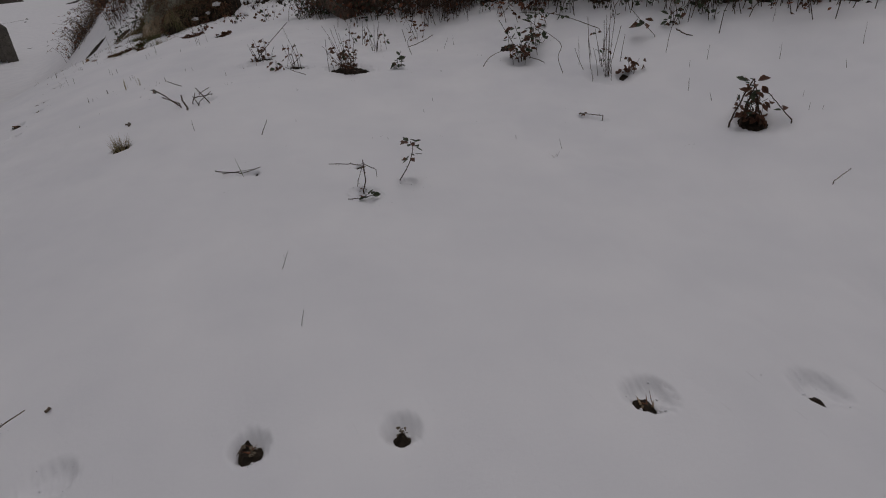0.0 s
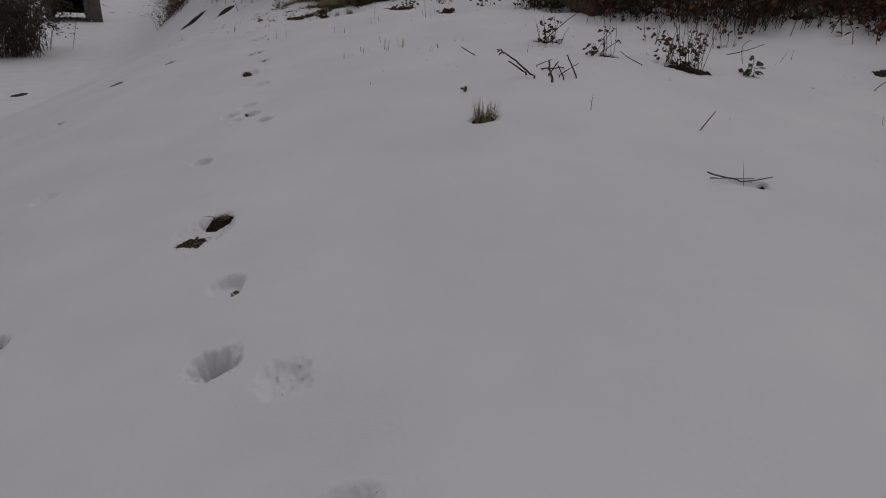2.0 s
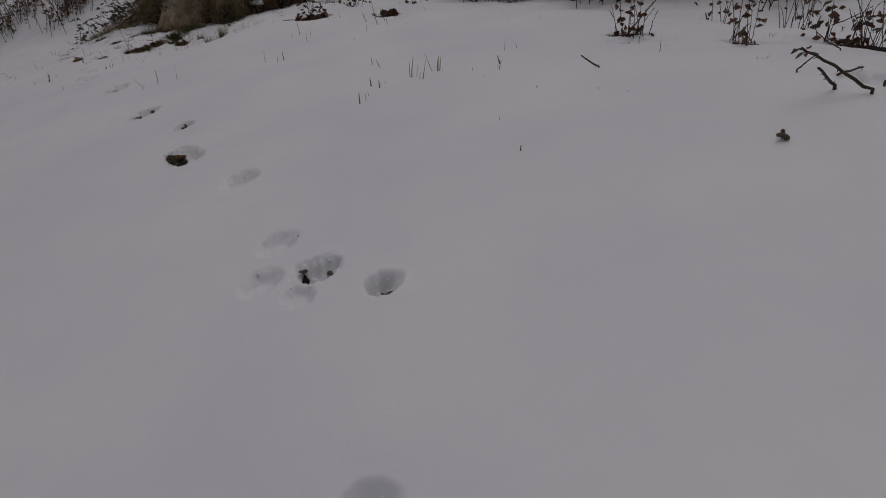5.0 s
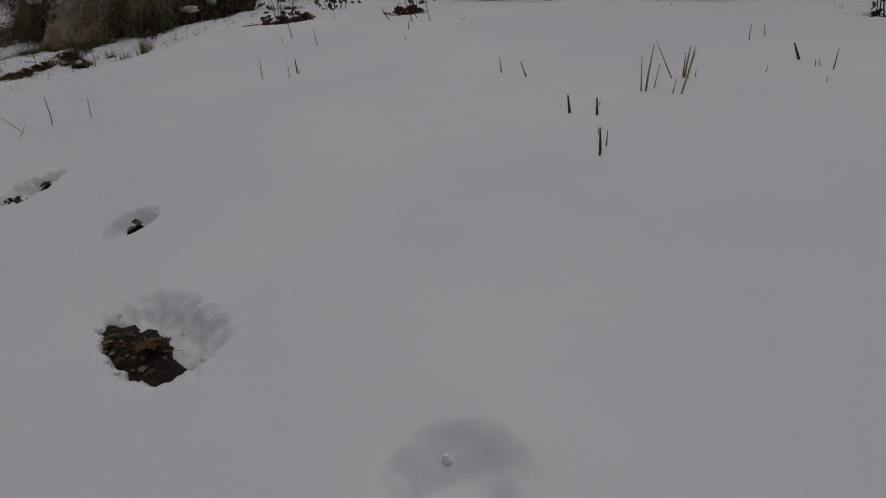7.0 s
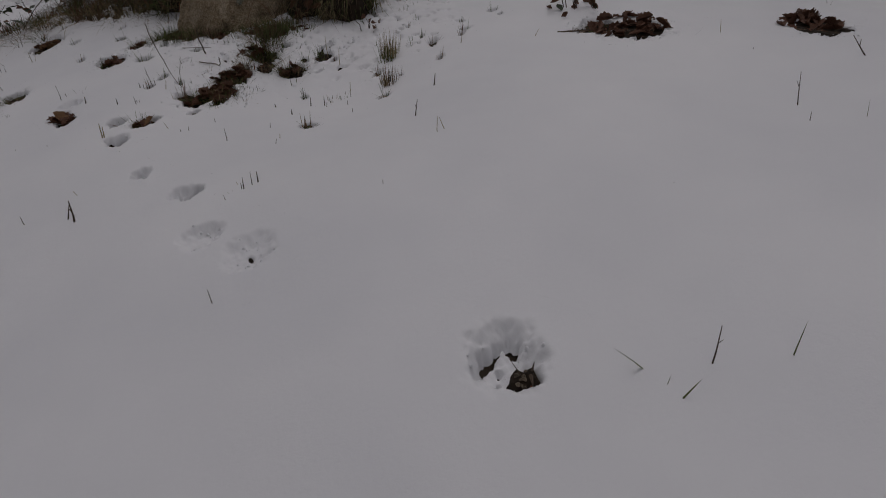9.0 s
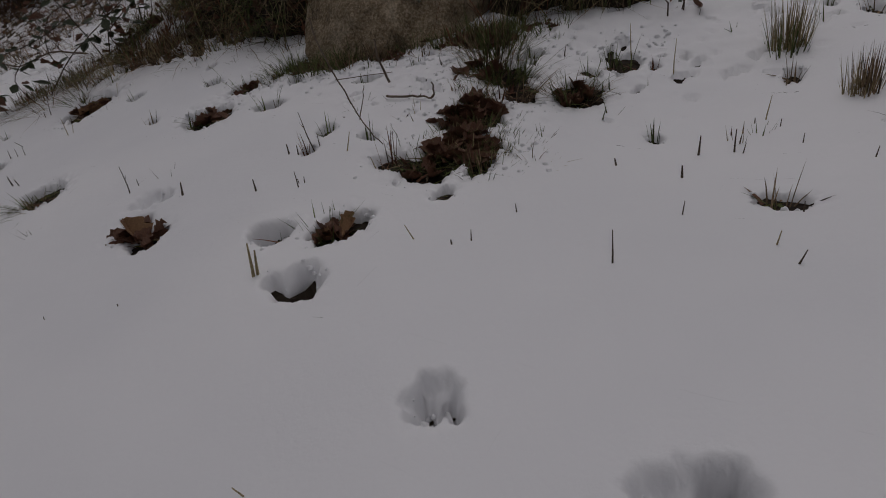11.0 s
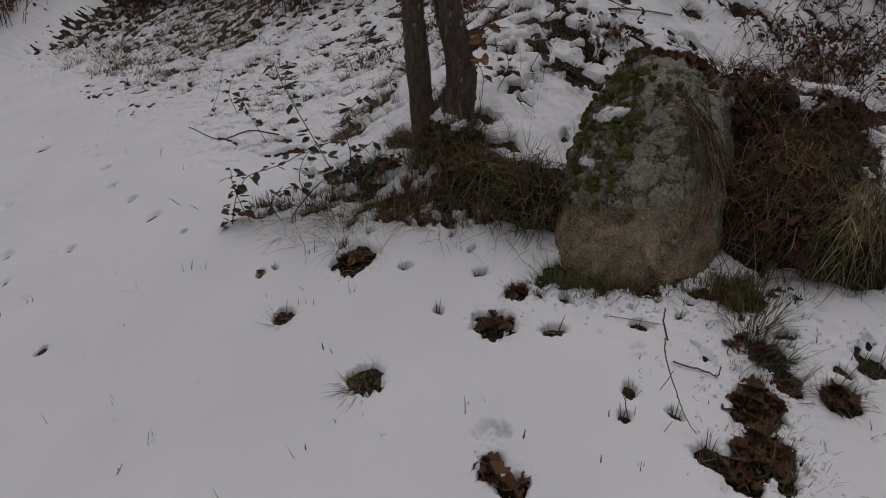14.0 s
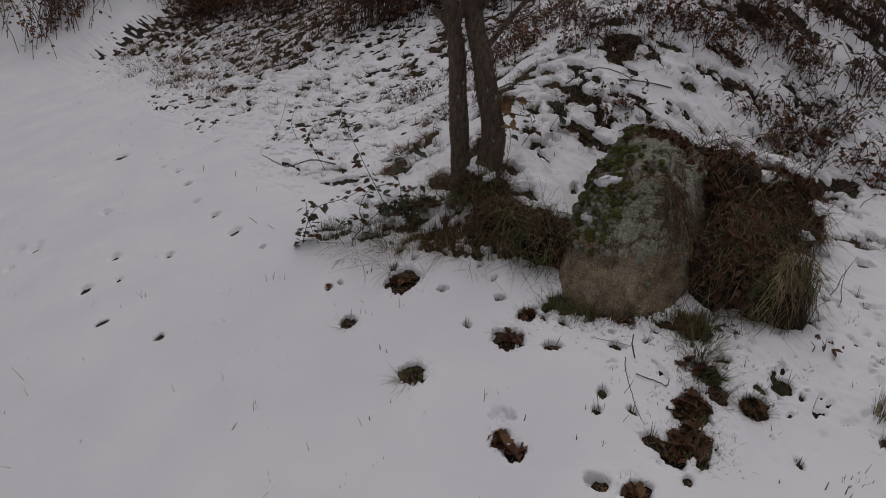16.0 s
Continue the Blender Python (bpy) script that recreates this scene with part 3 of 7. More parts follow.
def crust(radius, rnd, lobes=9, rise=0.006):
    """A lichen or moss patch: an irregular, wrinkled, lobed sheet."""
    s = Shape()
    rings, n = 4, 26
    waves = [(k, rnd.uniform(-1, 1) / k ** 0.7, rnd.uniform(0, 6.28)) for k in (1, 2, 3, 4, 5, 7, lobes)]
    s.v.append((0, 0, rise))
    for k in range(1, rings + 1):
        q = k / rings
        for j in range(n):
            ang = 2 * math.pi * j / n
            form = 1 + 0.5 * sum(h * math.sin(m * ang + ph) for m, h, ph in waves)
            r = radius * q * max(0.25, 1 + (form - 1) * q + 0.06 * rnd.uniform(-1, 1))
            s.v.append((r * math.cos(ang), r * math.sin(ang), rise * (1 - q * q) + rise * 0.5 * rnd.random() * (q < 1)))
    for j in range(n):
        s.f.append((0, 1 + j, 1 + (j + 1) % n))
        for k in range(rings - 1):
            a, b = 1 + k * n + j, 1 + k * n + (j + 1) % n
            s.f.append((a, a + n, b + n, b))
    return s


def drape(shape, place, normal, lift):
    """Lays a flat shape onto the rock round a place, point by point."""
    q = normal.to_track_quat('Z', 'Y')
    m, inv = rock.matrix_basis, rock.matrix_basis.inverted()
    for k, v in enumerate(shape.v):
        p = place + q @ Vector((v[0], v[1], 0))
        ok, at, nn, _ = rock.closest_point_on_mesh(inv @ p)
        shape.v[k] = tuple(m @ at + (m.to_3x3() @ nn).normalized() * (v[2] + lift))
    return shape


rnd = random.Random(11)
for k in range(620):
    u, v = rnd.uniform(-1.5, 1.4), rnd.uniform(-0.2, 1.5)
    if rnd.random() > 0.1 + 1.1 * (v + 0.15) + 0.12 * math.sin(3 * u):
        continue
    at, nn = on_rock(u, v, 0.0, rnd.choice((0.0, 0.0, 0.3, 0.45)))
    if at is None:
        continue
    r = rnd.choice((0.009, 0.013, 0.018, 0.023, 0.029, 0.034)) if u > -0.25 and v > 0.15 else rnd.choice((0.004, 0.005, 0.006, 0.008, 0.010, 0.014))
    me = drape(crust(r, rnd, rnd.randint(6, 12), 0.005), at, nn, 0.002).mesh("lichen", LICHEN)
    part("lichen", me, boulder, "pale grey-green lichen rosette")
for k in range(170):
    u, v = rnd.gauss(-0.75, 0.4), rnd.uniform(0.0, 1.4)
    at, nn = on_rock(u, v, 0.0, rnd.choice((0.0, 0.2, 0.4)))
    if at is None:
        continue
    s = crust(rnd.choice((0.008, 0.011, 0.015, 0.020, 0.028)), rnd, 6, 0.016)
    part("moss", drape(s, at, nn, 0.001).mesh("moss", MOSS), boulder, "olive-green moss cushion")
# rough, crumbling moss and lichen bits over the shoulder that faces the trees
for k in range(90):
    u, v = rnd.gauss(-0.9, 0.45), rnd.uniform(0.0, 1.2)
    at, nn = on_rock(u, v)
    if at is None:
        continue
    s = crust(rnd.uniform(0.008, 0.018), rnd, 7, 0.012)
    part("lichen", drape(s, at, nn, 0.003).mesh("lichen", LICHEN), boulder, "small crumbly lichen tuft")


def snow_lump(x, y, z, rx, ry, rz, az, seed):
    """A lump of snow lying on plants or rock."""
    me = rock_mesh("snow_lump", (rx, ry, rz), SNOW, seed, 4, 0.5, 1.0)
    ob = new("snow_lump", me)
    ob.matrix_world = pose(x, y, z, 0, 0, az)
    return tagged(ob, "lump of clean snow caught on the plants", "snow", "snow caught on plants")


# snow that still lies on the rock's shoulder and top
for k, (u, v, r) in enumerate(((-0.95, 0.55, 0.026), (-0.8, 0.52, 0.015), (-1.5, 1.1, 0.05))):
    at, nn = on_rock(u, v)
    if at is None:
        continue
    s = drape(crust(r, rnd, 5, 0.02 + 0.1 * r), at, nn, 0.002)
    part("snow_cap", s.mesh("snow_cap", SNOW, True), boulder, "thin patch of snow on the rock")


# ---- two-stemmed tree behind the boulder ----
TREE = (-5.132, 10.571)
tree = tagged(new("tree"), "young oak with two dark lichen-flecked trunks from one base", "tree")
tree.matrix_world = pose(TREE[0], TREE[1], land(*TREE) - 0.1)


def limb(name, pts, radii, sides=14, label="", mat=BARK):
    """A trunk or limb with an uneven, knotty skin."""
    s = Shape().tube(pts, radii, sides)
    for k, v in enumerate(s.v):
        p = Vector(v)
        s.v[k] = tuple(p + noise.noise_vector(p * 9) * 0.006 + noise.noise_vector(p * 30) * 0.003)
    return part(name, s.mesh(name, mat, True), tree, label)


def along(pts, n):
    """Points on a smooth curve through the given ones."""
    pts = [Vector(p) for p in pts]
    out = []
    for k in range(len(pts) - 1):
        p0, p1, p2, p3 = pts[max(k - 1, 0)], pts[k], pts[k + 1], pts[min(k + 2, len(pts) - 1)]
        for j in range(n):
            t = j / n
            out.append(0.5 * ((2 * p1) + (p2 - p0) * t + (2 * p0 - 5 * p1 + 4 * p2 - p3) * t * t + (3 * p1 - p0 - 3 * p2 + p3) * t ** 3))
    return out + [pts[-1]]


def point_on_curve(pts, q):
    f_ = q * (len(pts) - 1)
    k = min(int(f_), len(pts) - 2)
    return pts[k].lerp(pts[k + 1], f_ - k)


left_pts = along([(-0.05, 0.02, 0), (-0.075, 0.03, 0.25), (-0.105, 0.04, 0.55), (-0.13, 0.05, 0.83), (-0.17, 0.07, 1.05), (-0.24, 0.12, 1.6), (-0.25, 0.2, 2.6), (-0.4, 0.3, 3.6)], 6)
limb("trunk", left_pts, [0.066 - 0.045 * k / len(left_pts) for k in range(len(left_pts))])
right_pts = along([(0.05, -0.02, 0), (0.075, -0.03, 0.16), (0.097, -0.036, 0.38), (0.055, -0.02, 0.6), (-0.005, 0.0, 0.84), (-0.06, 0.03, 1.12), (-0.02, 0.1, 1.9), (0.1, 0.15, 2.9), (0.05, 0.3, 4.2)], 6)
limb("trunk", right_pts, [0.088 - 0.06 * k / len(right_pts) for k in range(len(right_pts))])
limb("branch_stub", [(-0.16, 0.06, 0.97), (-0.22, 0.085, 1.03), (-0.27, 0.1, 1.06)], [0.03, 0.024, 0.016], 8)
rnd = random.Random(15)
for pts, r0_ in ((left_pts, 0.060), (right_pts, 0.080)):
    for k in range(60):
        p = point_on_curve(pts, rnd.uniform(0.02, 0.5))
        ang = rnd.uniform(0, 6.28)
        d = Vector((math.cos(ang), math.sin(ang), 0))
        q = p + d * r0_ * 0.94
        s = Shape()
        w, hh = rnd.uniform(0.004, 0.011), rnd.uniform(0.006, 0.02)
        side = Vector((-d.y, d.x, 0))
        s.v = [tuple(q + side * x * w + Vector((0, 0, z * hh)) + d * y * 0.006) for x, y, z in
               ((0, 1, 0), (1, -0.3, 0.2), (0.6, 0, 1), (-0.4, 0, 0.9), (-1, -0.3, 0.1), (-0.7, 0, -0.8), (0.5, 0, -1))]
        s.f = [(0, 1, 2), (0, 2, 3), (0, 3, 4), (0, 4, 5), (0, 5, 6), (0, 6, 1)]
        part("lichen" if k % 3 == 0 else "bark_plate", s.mesh("bark_plate", LICHEN if k % 3 == 0 else BARK), tree, "pale lichen fleck" if k % 3 == 0 else "")
rnd = random.Random(5)
for start, z0 in ((left_pts, 1.7), (right_pts, 1.6)):
    for k in range(7):
        p = start[rnd.randint(len(start) // 2, len(start) - 3)]
        ang = rnd.uniform(0, 6.28)
        L = rnd.uniform(0.6, 1.4)
        q = p + Vector((math.cos(ang) * L * 0.7, math.sin(ang) * L * 0.7, L * 0.6))
        limb("branch", along([p, p.lerp(q, 0.5) + Vector((0, 0, 0.1)), q], 3), [0.02, 0.018, 0.016, 0.013, 0.01, 0.007, 0.004], 6)
for z, ang, L in ((0.55, -0.3, 0.22), (0.62, 0.2, 0.26), (0.48, -0.6, 0.18), (0.85, 0.4, 0.2), (0.72, 2.9, 0.2)):
    p = min(right_pts, key=lambda q: abs(q.z - z))
    q = p + Vector((math.cos(ang) * L, math.sin(ang) * L - 0.06, 0.05))
    limb("twig", [p, p.lerp(q, 0.5) + Vector((0, 0, 0.03)), q], [0.005, 0.004, 0.002], 5)
for k in range(16):
    p = Vector((0.13 + rnd.uniform(-0.04, 0.09), -0.08 + rnd.uniform(-0.06, 0.06), 0.50 + rnd.uniform(-0.06, 0.12)))
    s = Shape().leaf(p, (rnd.uniform(-1, 1), rnd.uniform(-1, 1), rnd.uniform(-1, 0.3)), (rnd.uniform(-1, 1), -1, rnd.uniform(0, 1)), rnd.uniform(0.05, 0.08), OAK, 0.3)
    part("leaf", s.mesh("leaf", TAN), tree, "withered tan oak leaf still on its twig")


# ---- grass, sedge and bracken ----
def tuft_mesh(name, n, height, spread, width, mat, rnd, droop=0.35, upright=0.5):
    s = Shape()
    for k in range(n):
        ang, r = rnd.uniform(0, 6.283), spread * math.sqrt(rnd.random()) * 0.6
        b = Vector((math.cos(ang) * r, math.sin(ang) * r, -0.03))
        h = height * rnd.uniform(0.4, 1.1)
        lean = rnd.uniform(0.1, 1.0) * spread * (1.6 - upright)
        a2 = ang + rnd.uniform(-0.9, 0.9)
        t = b + Vector((math.cos(a2) * lean, math.sin(a2) * lean, h))
        s.blade(b, t, width * rnd.uniform(0.6, 1.3), droop * rnd.uniform(0.2, 1.6))
    return s.mesh(name, mat)


def tufts_joined(label, specs, name="grass_tufts"):
    """Many small tufts as one mesh a material; specs hold x, y, n, height, spread, width and material."""
    shapes = {}
    for k, (x, y, n, height, spread, width, mat) in enumerate(specs):
        rnd = random.Random(9000 + k)
        s = shapes.setdefault(mat, Shape())
        for j in range(n):
            ang, r = rnd.uniform(0, 6.283), spread * math.sqrt(rnd.random()) * 0.6
            px, py = x + math.cos(ang) * r, y + math.sin(ang) * r
            b = Vector((px, py, land(px, py) - 0.035))
            lean = rnd.uniform(0.1, 1.0) * spread * 0.9
            a2 = ang + rnd.uniform(-0.9, 0.9)
            s.blade(b, b + Vector((math.cos(a2) * lean, math.sin(a2) * lean, height * rnd.uniform(0.4, 1.1))), width * rnd.uniform(0.6, 1.3), rnd.uniform(0.1, 0.6))
    for mat, s in shapes.items():
        tagged(new(name, s.mesh(name, mat)), label, "grass", kind="stuff")


def tuft(x, y, n, height, spread, mat=None, width=0.004, seed=1, name="grass_tuft", label="tuft of withered grass poking out of the snow",
         group="grass tufts", droop=0.35, upright=0.5, lift=-0.006):
    ob = new(name, tuft_mesh(name, n, height, spread, width, mat or DEAD, random.Random(seed), droop, upright))
    ob.matrix_world = pose(x, y, land(x, y) + lift)
    return tagged(ob, label, "grass", group)


# ---- stalks and blades that stand in the snow ----
STEM_KINDS = {
    "STEM": (STEM, "dry_weed", "thin dark dead weed sticking out of the snow"),
    "STRAW": (STRAW, "straw_stalk", "pale broken straw stalk sticking out of the snow"),
    "GREEN": (GREEN, "grass_sprig", "green grass blade lying over the snow"),
    "THORN": (THORN, "bramble_shoot", "thorny brown bramble shoot rising from the snow"),
}


def stem(x, y, dx, dy, dz, r, mat):
    m, name, label = next(v for v in STEM_KINDS.values() if v[0] is mat)
    rnd = random.Random(int(x * 7919 + y * 104729))
    base, top = Vector((0, 0, -0.03)), Vector((dx, dy, dz))
    mid = base.lerp(top, 0.5) + Vector((rnd.uniform(-1, 1), rnd.uniform(-1, 1), 0)) * top.length * 0.05
    if mat is GREEN:
        s = Shape().blade(base, top, r * 2.6, 0.1, 4)
    else:
        s = Shape().tube([base, mid, top], [r * 1.1, r * 0.85, r * 0.4], 6)
        if top.length > 0.05 and mat is STEM:
            side = mid.lerp(top, 0.3)
            s.tube([side, side + Vector((rnd.uniform(-1, 1), rnd.uniform(-1, 1), 1.2)).normalized() * top.length * 0.22], [r * 0.6, r * 0.3], 4)
    ob = new(name, s.mesh(name, mat, True))
    ob.matrix_world = pose(x, y, land(x, y))
    return tagged(ob, label, "dry plant", "dry plants in the snow")


stem(-0.583, 1.950, 0.046, 0.019, 0.070, 0.0015, STEM)
stem(-0.404, 1.571, 0.024, 0.009, 0.060, 0.0015, STEM)
stem(-2.500, 5.578, -0.004, -0.002, 0.043, 0.0015, STEM)
stem(1.694, 3.196, 0.026, -0.010, -0.033, 0.0015, STEM)
stem(1.193, 1.323, -0.008, 0.004, 0.027, 0.0015, STEM)
stem(0.005, 5.724, 0.051, 0.003, 0.094, 0.0015, STEM)
stem(1.979, 4.294, 0.010, -0.003, 0.118, 0.0015, STEM)
stem(1.843, 4.234, -0.002, 0.001, 0.063, 0.0015, STEM)
stem(1.748, 3.945, 0.003, -0.001, 0.084, 0.0015, STEM)
stem(1.858, 3.789, -0.017, 0.006, 0.037, 0.0015, STEM)
stem(2.338, 3.588, 0.002, -0.001, 0.042, 0.0015, STEM)
stem(2.381, 3.422, 0.004, -0.002, 0.024, 0.0015, STEM)
stem(2.312, 3.435, -0.001, 0.001, 0.045, 0.0015, STEM)
stem(2.720, 3.837, -0.016, 0.009, 0.050, 0.0015, STEM)
stem(2.917, 4.044, -0.006, 0.004, 0.151, 0.0015, STEM)
stem(2.551, 4.609, 0.008, -0.004, 0.119, 0.0015, STEM)
stem(1.113, 4.591, -0.013, 0.002, 0.255, 0.0015, STEM)
stem(2.422, 4.139, 0.000, -0.000, 0.091, 0.0015, STEM)
stem(-0.256, 3.357, -0.012, -0.002, 0.016, 0.0015, STEM)
stem(-0.866, 3.213, -0.009, -0.003, -0.013, 0.0015, STEM)
stem(0.540, 3.417, -0.010, 0.001, 0.026, 0.0015, STEM)
stem(0.063, 2.912, 0.032, 0.002, 0.004, 0.0015, STEM)
stem(0.812, 3.338, -0.017, 0.002, 0.044, 0.0015, STEM)
stem(-1.593, 3.584, -0.003, -0.000, 0.076, 0.0015, STEM)
stem(-0.014, 4.073, -0.010, 0.004, 0.060, 0.0015, STEM)
stem(-0.062, 3.846, -0.012, 0.005, 0.042, 0.0015, STEM)
stem(-1.055, 2.925, -0.030, 0.006, 0.110, 0.0025, GREEN)
stem(-1.071, 2.763, 0.030, -0.006, -0.027, 0.0015, GREEN)
stem(-1.006, 2.771, 0.017, -0.004, -0.041, 0.0015, GREEN)
stem(-5.161, 7.291, -0.006, -0.003, 0.044, 0.0015, STEM)
stem(-2.646, 5.216, 0.014, 0.003, 0.043, 0.0015, STEM)
stem(-2.430, 5.591, -0.014, -0.002, 0.031, 0.0015, STEM)
stem(-1.927, 5.115, 0.002, 0.000, 0.057, 0.0015, STEM)
stem(-0.064, 5.630, 0.020, -0.006, 0.023, 0.0015, STEM)
stem(0.106, 5.757, -0.005, 0.001, 0.088, 0.0015, STEM)
stem(-2.835, 4.555, -0.006, 0.004, 0.022, 0.0015, STEM)
stem(-2.862, 4.282, 0.005, -0.004, 0.024, 0.0030, STEM)
stem(-2.607, 4.832, 0.001, -0.000, 0.015, 0.0020, STEM)
stem(-2.589, 4.835, -0.010, 0.007, 0.009, 0.0015, STEM)
stem(-2.435, 4.657, 0.002, -0.002, 0.014, 0.0015, STEM)
stem(-2.364, 4.557, 0.000, -0.000, 0.007, 0.0030, STEM)
stem(-2.748, 5.293, 0.004, -0.002, 0.014, 0.0014, STEM)
stem(-2.726, 5.159, -0.002, 0.001, 0.010, 0.0014, STEM)
stem(-4.399, 7.805, 0.011, -0.004, 0.056, 0.0020, STEM)
stem(-4.222, 8.036, 0.008, -0.003, 0.042, 0.0025, STEM)
stem(-4.400, 7.617, -0.000, 0.000, 0.053, 0.0014, STRAW)
stem(-4.368, 7.614, -0.023, 0.010, 0.041, 0.0014, STRAW)
stem(-5.649, 8.098, -0.007, -0.001, 0.028, 0.0020, STEM)
stem(-5.055, 7.728, -0.005, 0.000, 0.013, 0.0015, STEM)
stem(-4.648, 7.453, -0.002, 0.001, 0.016, 0.0015, STEM)
stem(-4.058, 6.961, 0.000, -0.000, 0.009, 0.0015, STEM)
stem(-2.972, 7.014, -0.038, 0.065, 0.185, 0.0020, THORN)
stem(-2.911, 6.959, -0.014, 0.026, 0.094, 0.0015, STEM)
stem(-3.018, 7.175, -0.044, 0.066, 0.064, 0.0025, STEM)
stem(-2.898, 7.158, -0.036, 0.058, 0.091, 0.0020, THORN)
stem(-3.251, 7.451, -0.002, 0.003, 0.008, 0.0020, STEM)
stem(-3.963, 8.317, 0.005, -0.003, 0.045, 0.0015, STRAW)
stem(-3.752, 8.102, 0.027, -0.016, 0.034, 0.0015, STRAW)
stem(-3.201, 7.648, -0.006, 0.006, 0.050, 0.0015, STRAW)
stem(-4.983, 8.179, 0.000, -0.000, 0.042, 0.0015, STEM)
stem(-4.817, 8.224, 0.003, -0.003, 0.015, 0.0015, STEM)
stem(-4.992, 8.393, -0.002, 0.001, 0.008, 0.0015, STEM)
stem(-5.096, 8.361, 0.002, -0.001, 0.013, 0.0015, STEM)
stem(-5.122, 8.369, -0.002, 0.001, 0.004, 0.0025, STEM)
stem(-5.154, 8.415, -0.020, 0.008, 0.024, 0.0014, STRAW)
stem(-4.618, 8.381, 0.003, -0.003, 0.029, 0.0025, STEM)
stem(-4.568, 8.344, -0.000, 0.000, 0.032, 0.0020, STEM)
stem(-4.567, 8.331, 0.004, -0.005, 0.010, 0.0015, STEM)
stem(-4.707, 8.328, -0.001, 0.001, 0.015, 0.0030, STEM)
stem(-4.449, 8.382, 0.005, -0.007, 0.041, 0.0014, STRAW)
stem(-4.426, 8.395, 0.003, -0.004, -0.016, 0.0014, STRAW)
stem(-4.840, 8.032, 0.008, -0.012, 0.012, 0.0015, STEM)
stem(-4.814, 8.076, 0.004, -0.006, 0.012, 0.0014, STRAW)
stem(-4.743, 8.443, -0.005, 0.005, 0.005, 0.0030, STEM)
stem(-4.493, 8.271, 0.000, -0.001, 0.008, 0.0014, STEM)
stem(-4.713, 8.109, -0.000, 0.000, 0.007, 0.0015, STEM)
stem(-4.457, 8.343, 0.001, -0.001, 0.007, 0.0015, STEM)
stem(-4.399, 8.659, 0.002, -0.002, 0.065, 0.0015, STRAW)
stem(-4.518, 8.142, 0.003, -0.005, 0.011, 0.0015, STEM)
stem(-4.503, 8.147, 0.000, -0.000, -0.011, 0.0015, STEM)
stem(-4.465, 8.389, 0.000, -0.000, 0.004, 0.0020, STEM)
stem(-5.731, 8.731, 0.002, 0.000, 0.008, 0.0015, STEM)
stem(-5.605, 8.638, -0.000, -0.000, 0.008, 0.0020, STEM)
stem(-5.336, 8.587, 0.002, -0.000, 0.021, 0.0015, GREEN)
stem(-4.998, 7.755, 0.003, -0.004, 0.034, 0.0020, STEM)
stem(-5.001, 7.757, -0.001, 0.001, 0.015, 0.0020, STEM)
stem(-4.952, 7.763, 0.002, -0.004, 0.031, 0.0025, STEM)
stem(-4.970, 7.759, 0.001, -0.002, 0.039, 0.0015, STEM)
stem(-4.998, 7.783, -0.013, 0.019, 0.001, 0.0014, STRAW)
stem(-5.478, 8.142, -0.019, -0.002, 0.014, 0.0015, STRAW)
stem(-5.570, 9.121, -0.003, 0.001, 0.062, 0.0015, STEM)
stem(-5.546, 9.143, -0.003, 0.001, 0.014, 0.0015, STEM)
stem(-5.463, 8.968, 0.003, -0.001, 0.025, 0.0030, STEM)
stem(-5.329, 8.802, -0.004, 0.003, 0.027, 0.0025, STEM)
stem(-5.260, 8.738, -0.003, 0.003, 0.034, 0.0015, STEM)
stem(-5.251, 8.752, -0.006, 0.005, 0.011, 0.0014, STEM)
stem(-5.249, 8.750, 0.003, -0.003, 0.015, 0.0014, STEM)
stem(-5.909, 9.291, -0.004, -0.000, 0.011, 0.0030, STEM)
stem(-6.034, 9.236, -0.025, -0.003, 0.045, 0.0015, STRAW)
stem(-6.006, 9.246, -0.003, -0.000, 0.018, 0.0030, STEM)
stem(-5.880, 9.628, -0.009, 0.000, 0.025, 0.0030, STEM)
stem(-5.854, 9.589, -0.014, 0.000, 0.018, 0.0025, STEM)
stem(-5.178, 8.902, -0.019, 0.016, 0.073, 0.0015, STEM)
stem(-5.170, 8.891, -0.002, 0.002, 0.027, 0.0015, STEM)
stem(-5.231, 8.916, -0.004, 0.003, 0.020, 0.0025, STEM)
stem(-5.220, 8.896, 0.001, -0.001, 0.019, 0.0020, STEM)
stem(-5.143, 8.820, 0.017, -0.017, 0.040, 0.0015, STRAW)
stem(-5.110, 8.692, -0.011, 0.014, 0.019, 0.0014, STRAW)
stem(-5.924, 9.929, 0.000, 0.000, 0.026, 0.0015, STEM)
stem(-5.900, 9.908, 0.000, -0.000, 0.025, 0.0015, STEM)
stem(-5.876, 9.881, 0.002, -0.000, 0.028, 0.0015, STEM)
stem(-5.970, 9.943, 0.006, 0.000, 0.035, 0.0015, STEM)
stem(-5.873, 10.004, -0.039, 0.001, 0.012, 0.0015, STEM)
stem(-6.257, 11.147, -0.063, -0.007, 0.028, 0.0020, STEM)
stem(-6.367, 11.858, 0.003, 0.000, 0.042, 0.0015, STEM)
stem(-6.250, 9.221, -0.014, -0.004, 0.044, 0.0015, STRAW)
stem(-6.259, 10.472, 0.005, 0.001, 0.033, 0.0015, STEM)
stem(-6.283, 10.491, 0.002, 0.000, 0.021, 0.0015, STEM)
stem(-5.736, 9.864, -0.006, 0.001, 0.054, 0.0015, STRAW)
stem(-5.727, 9.863, 0.011, -0.001, 0.029, 0.0014, STRAW)
stem(-5.428, 9.394, -0.034, 0.012, -0.005, 0.0020, STEM)
stem(-5.813, 10.222, 0.008, -0.000, 0.071, 0.0015, STEM)
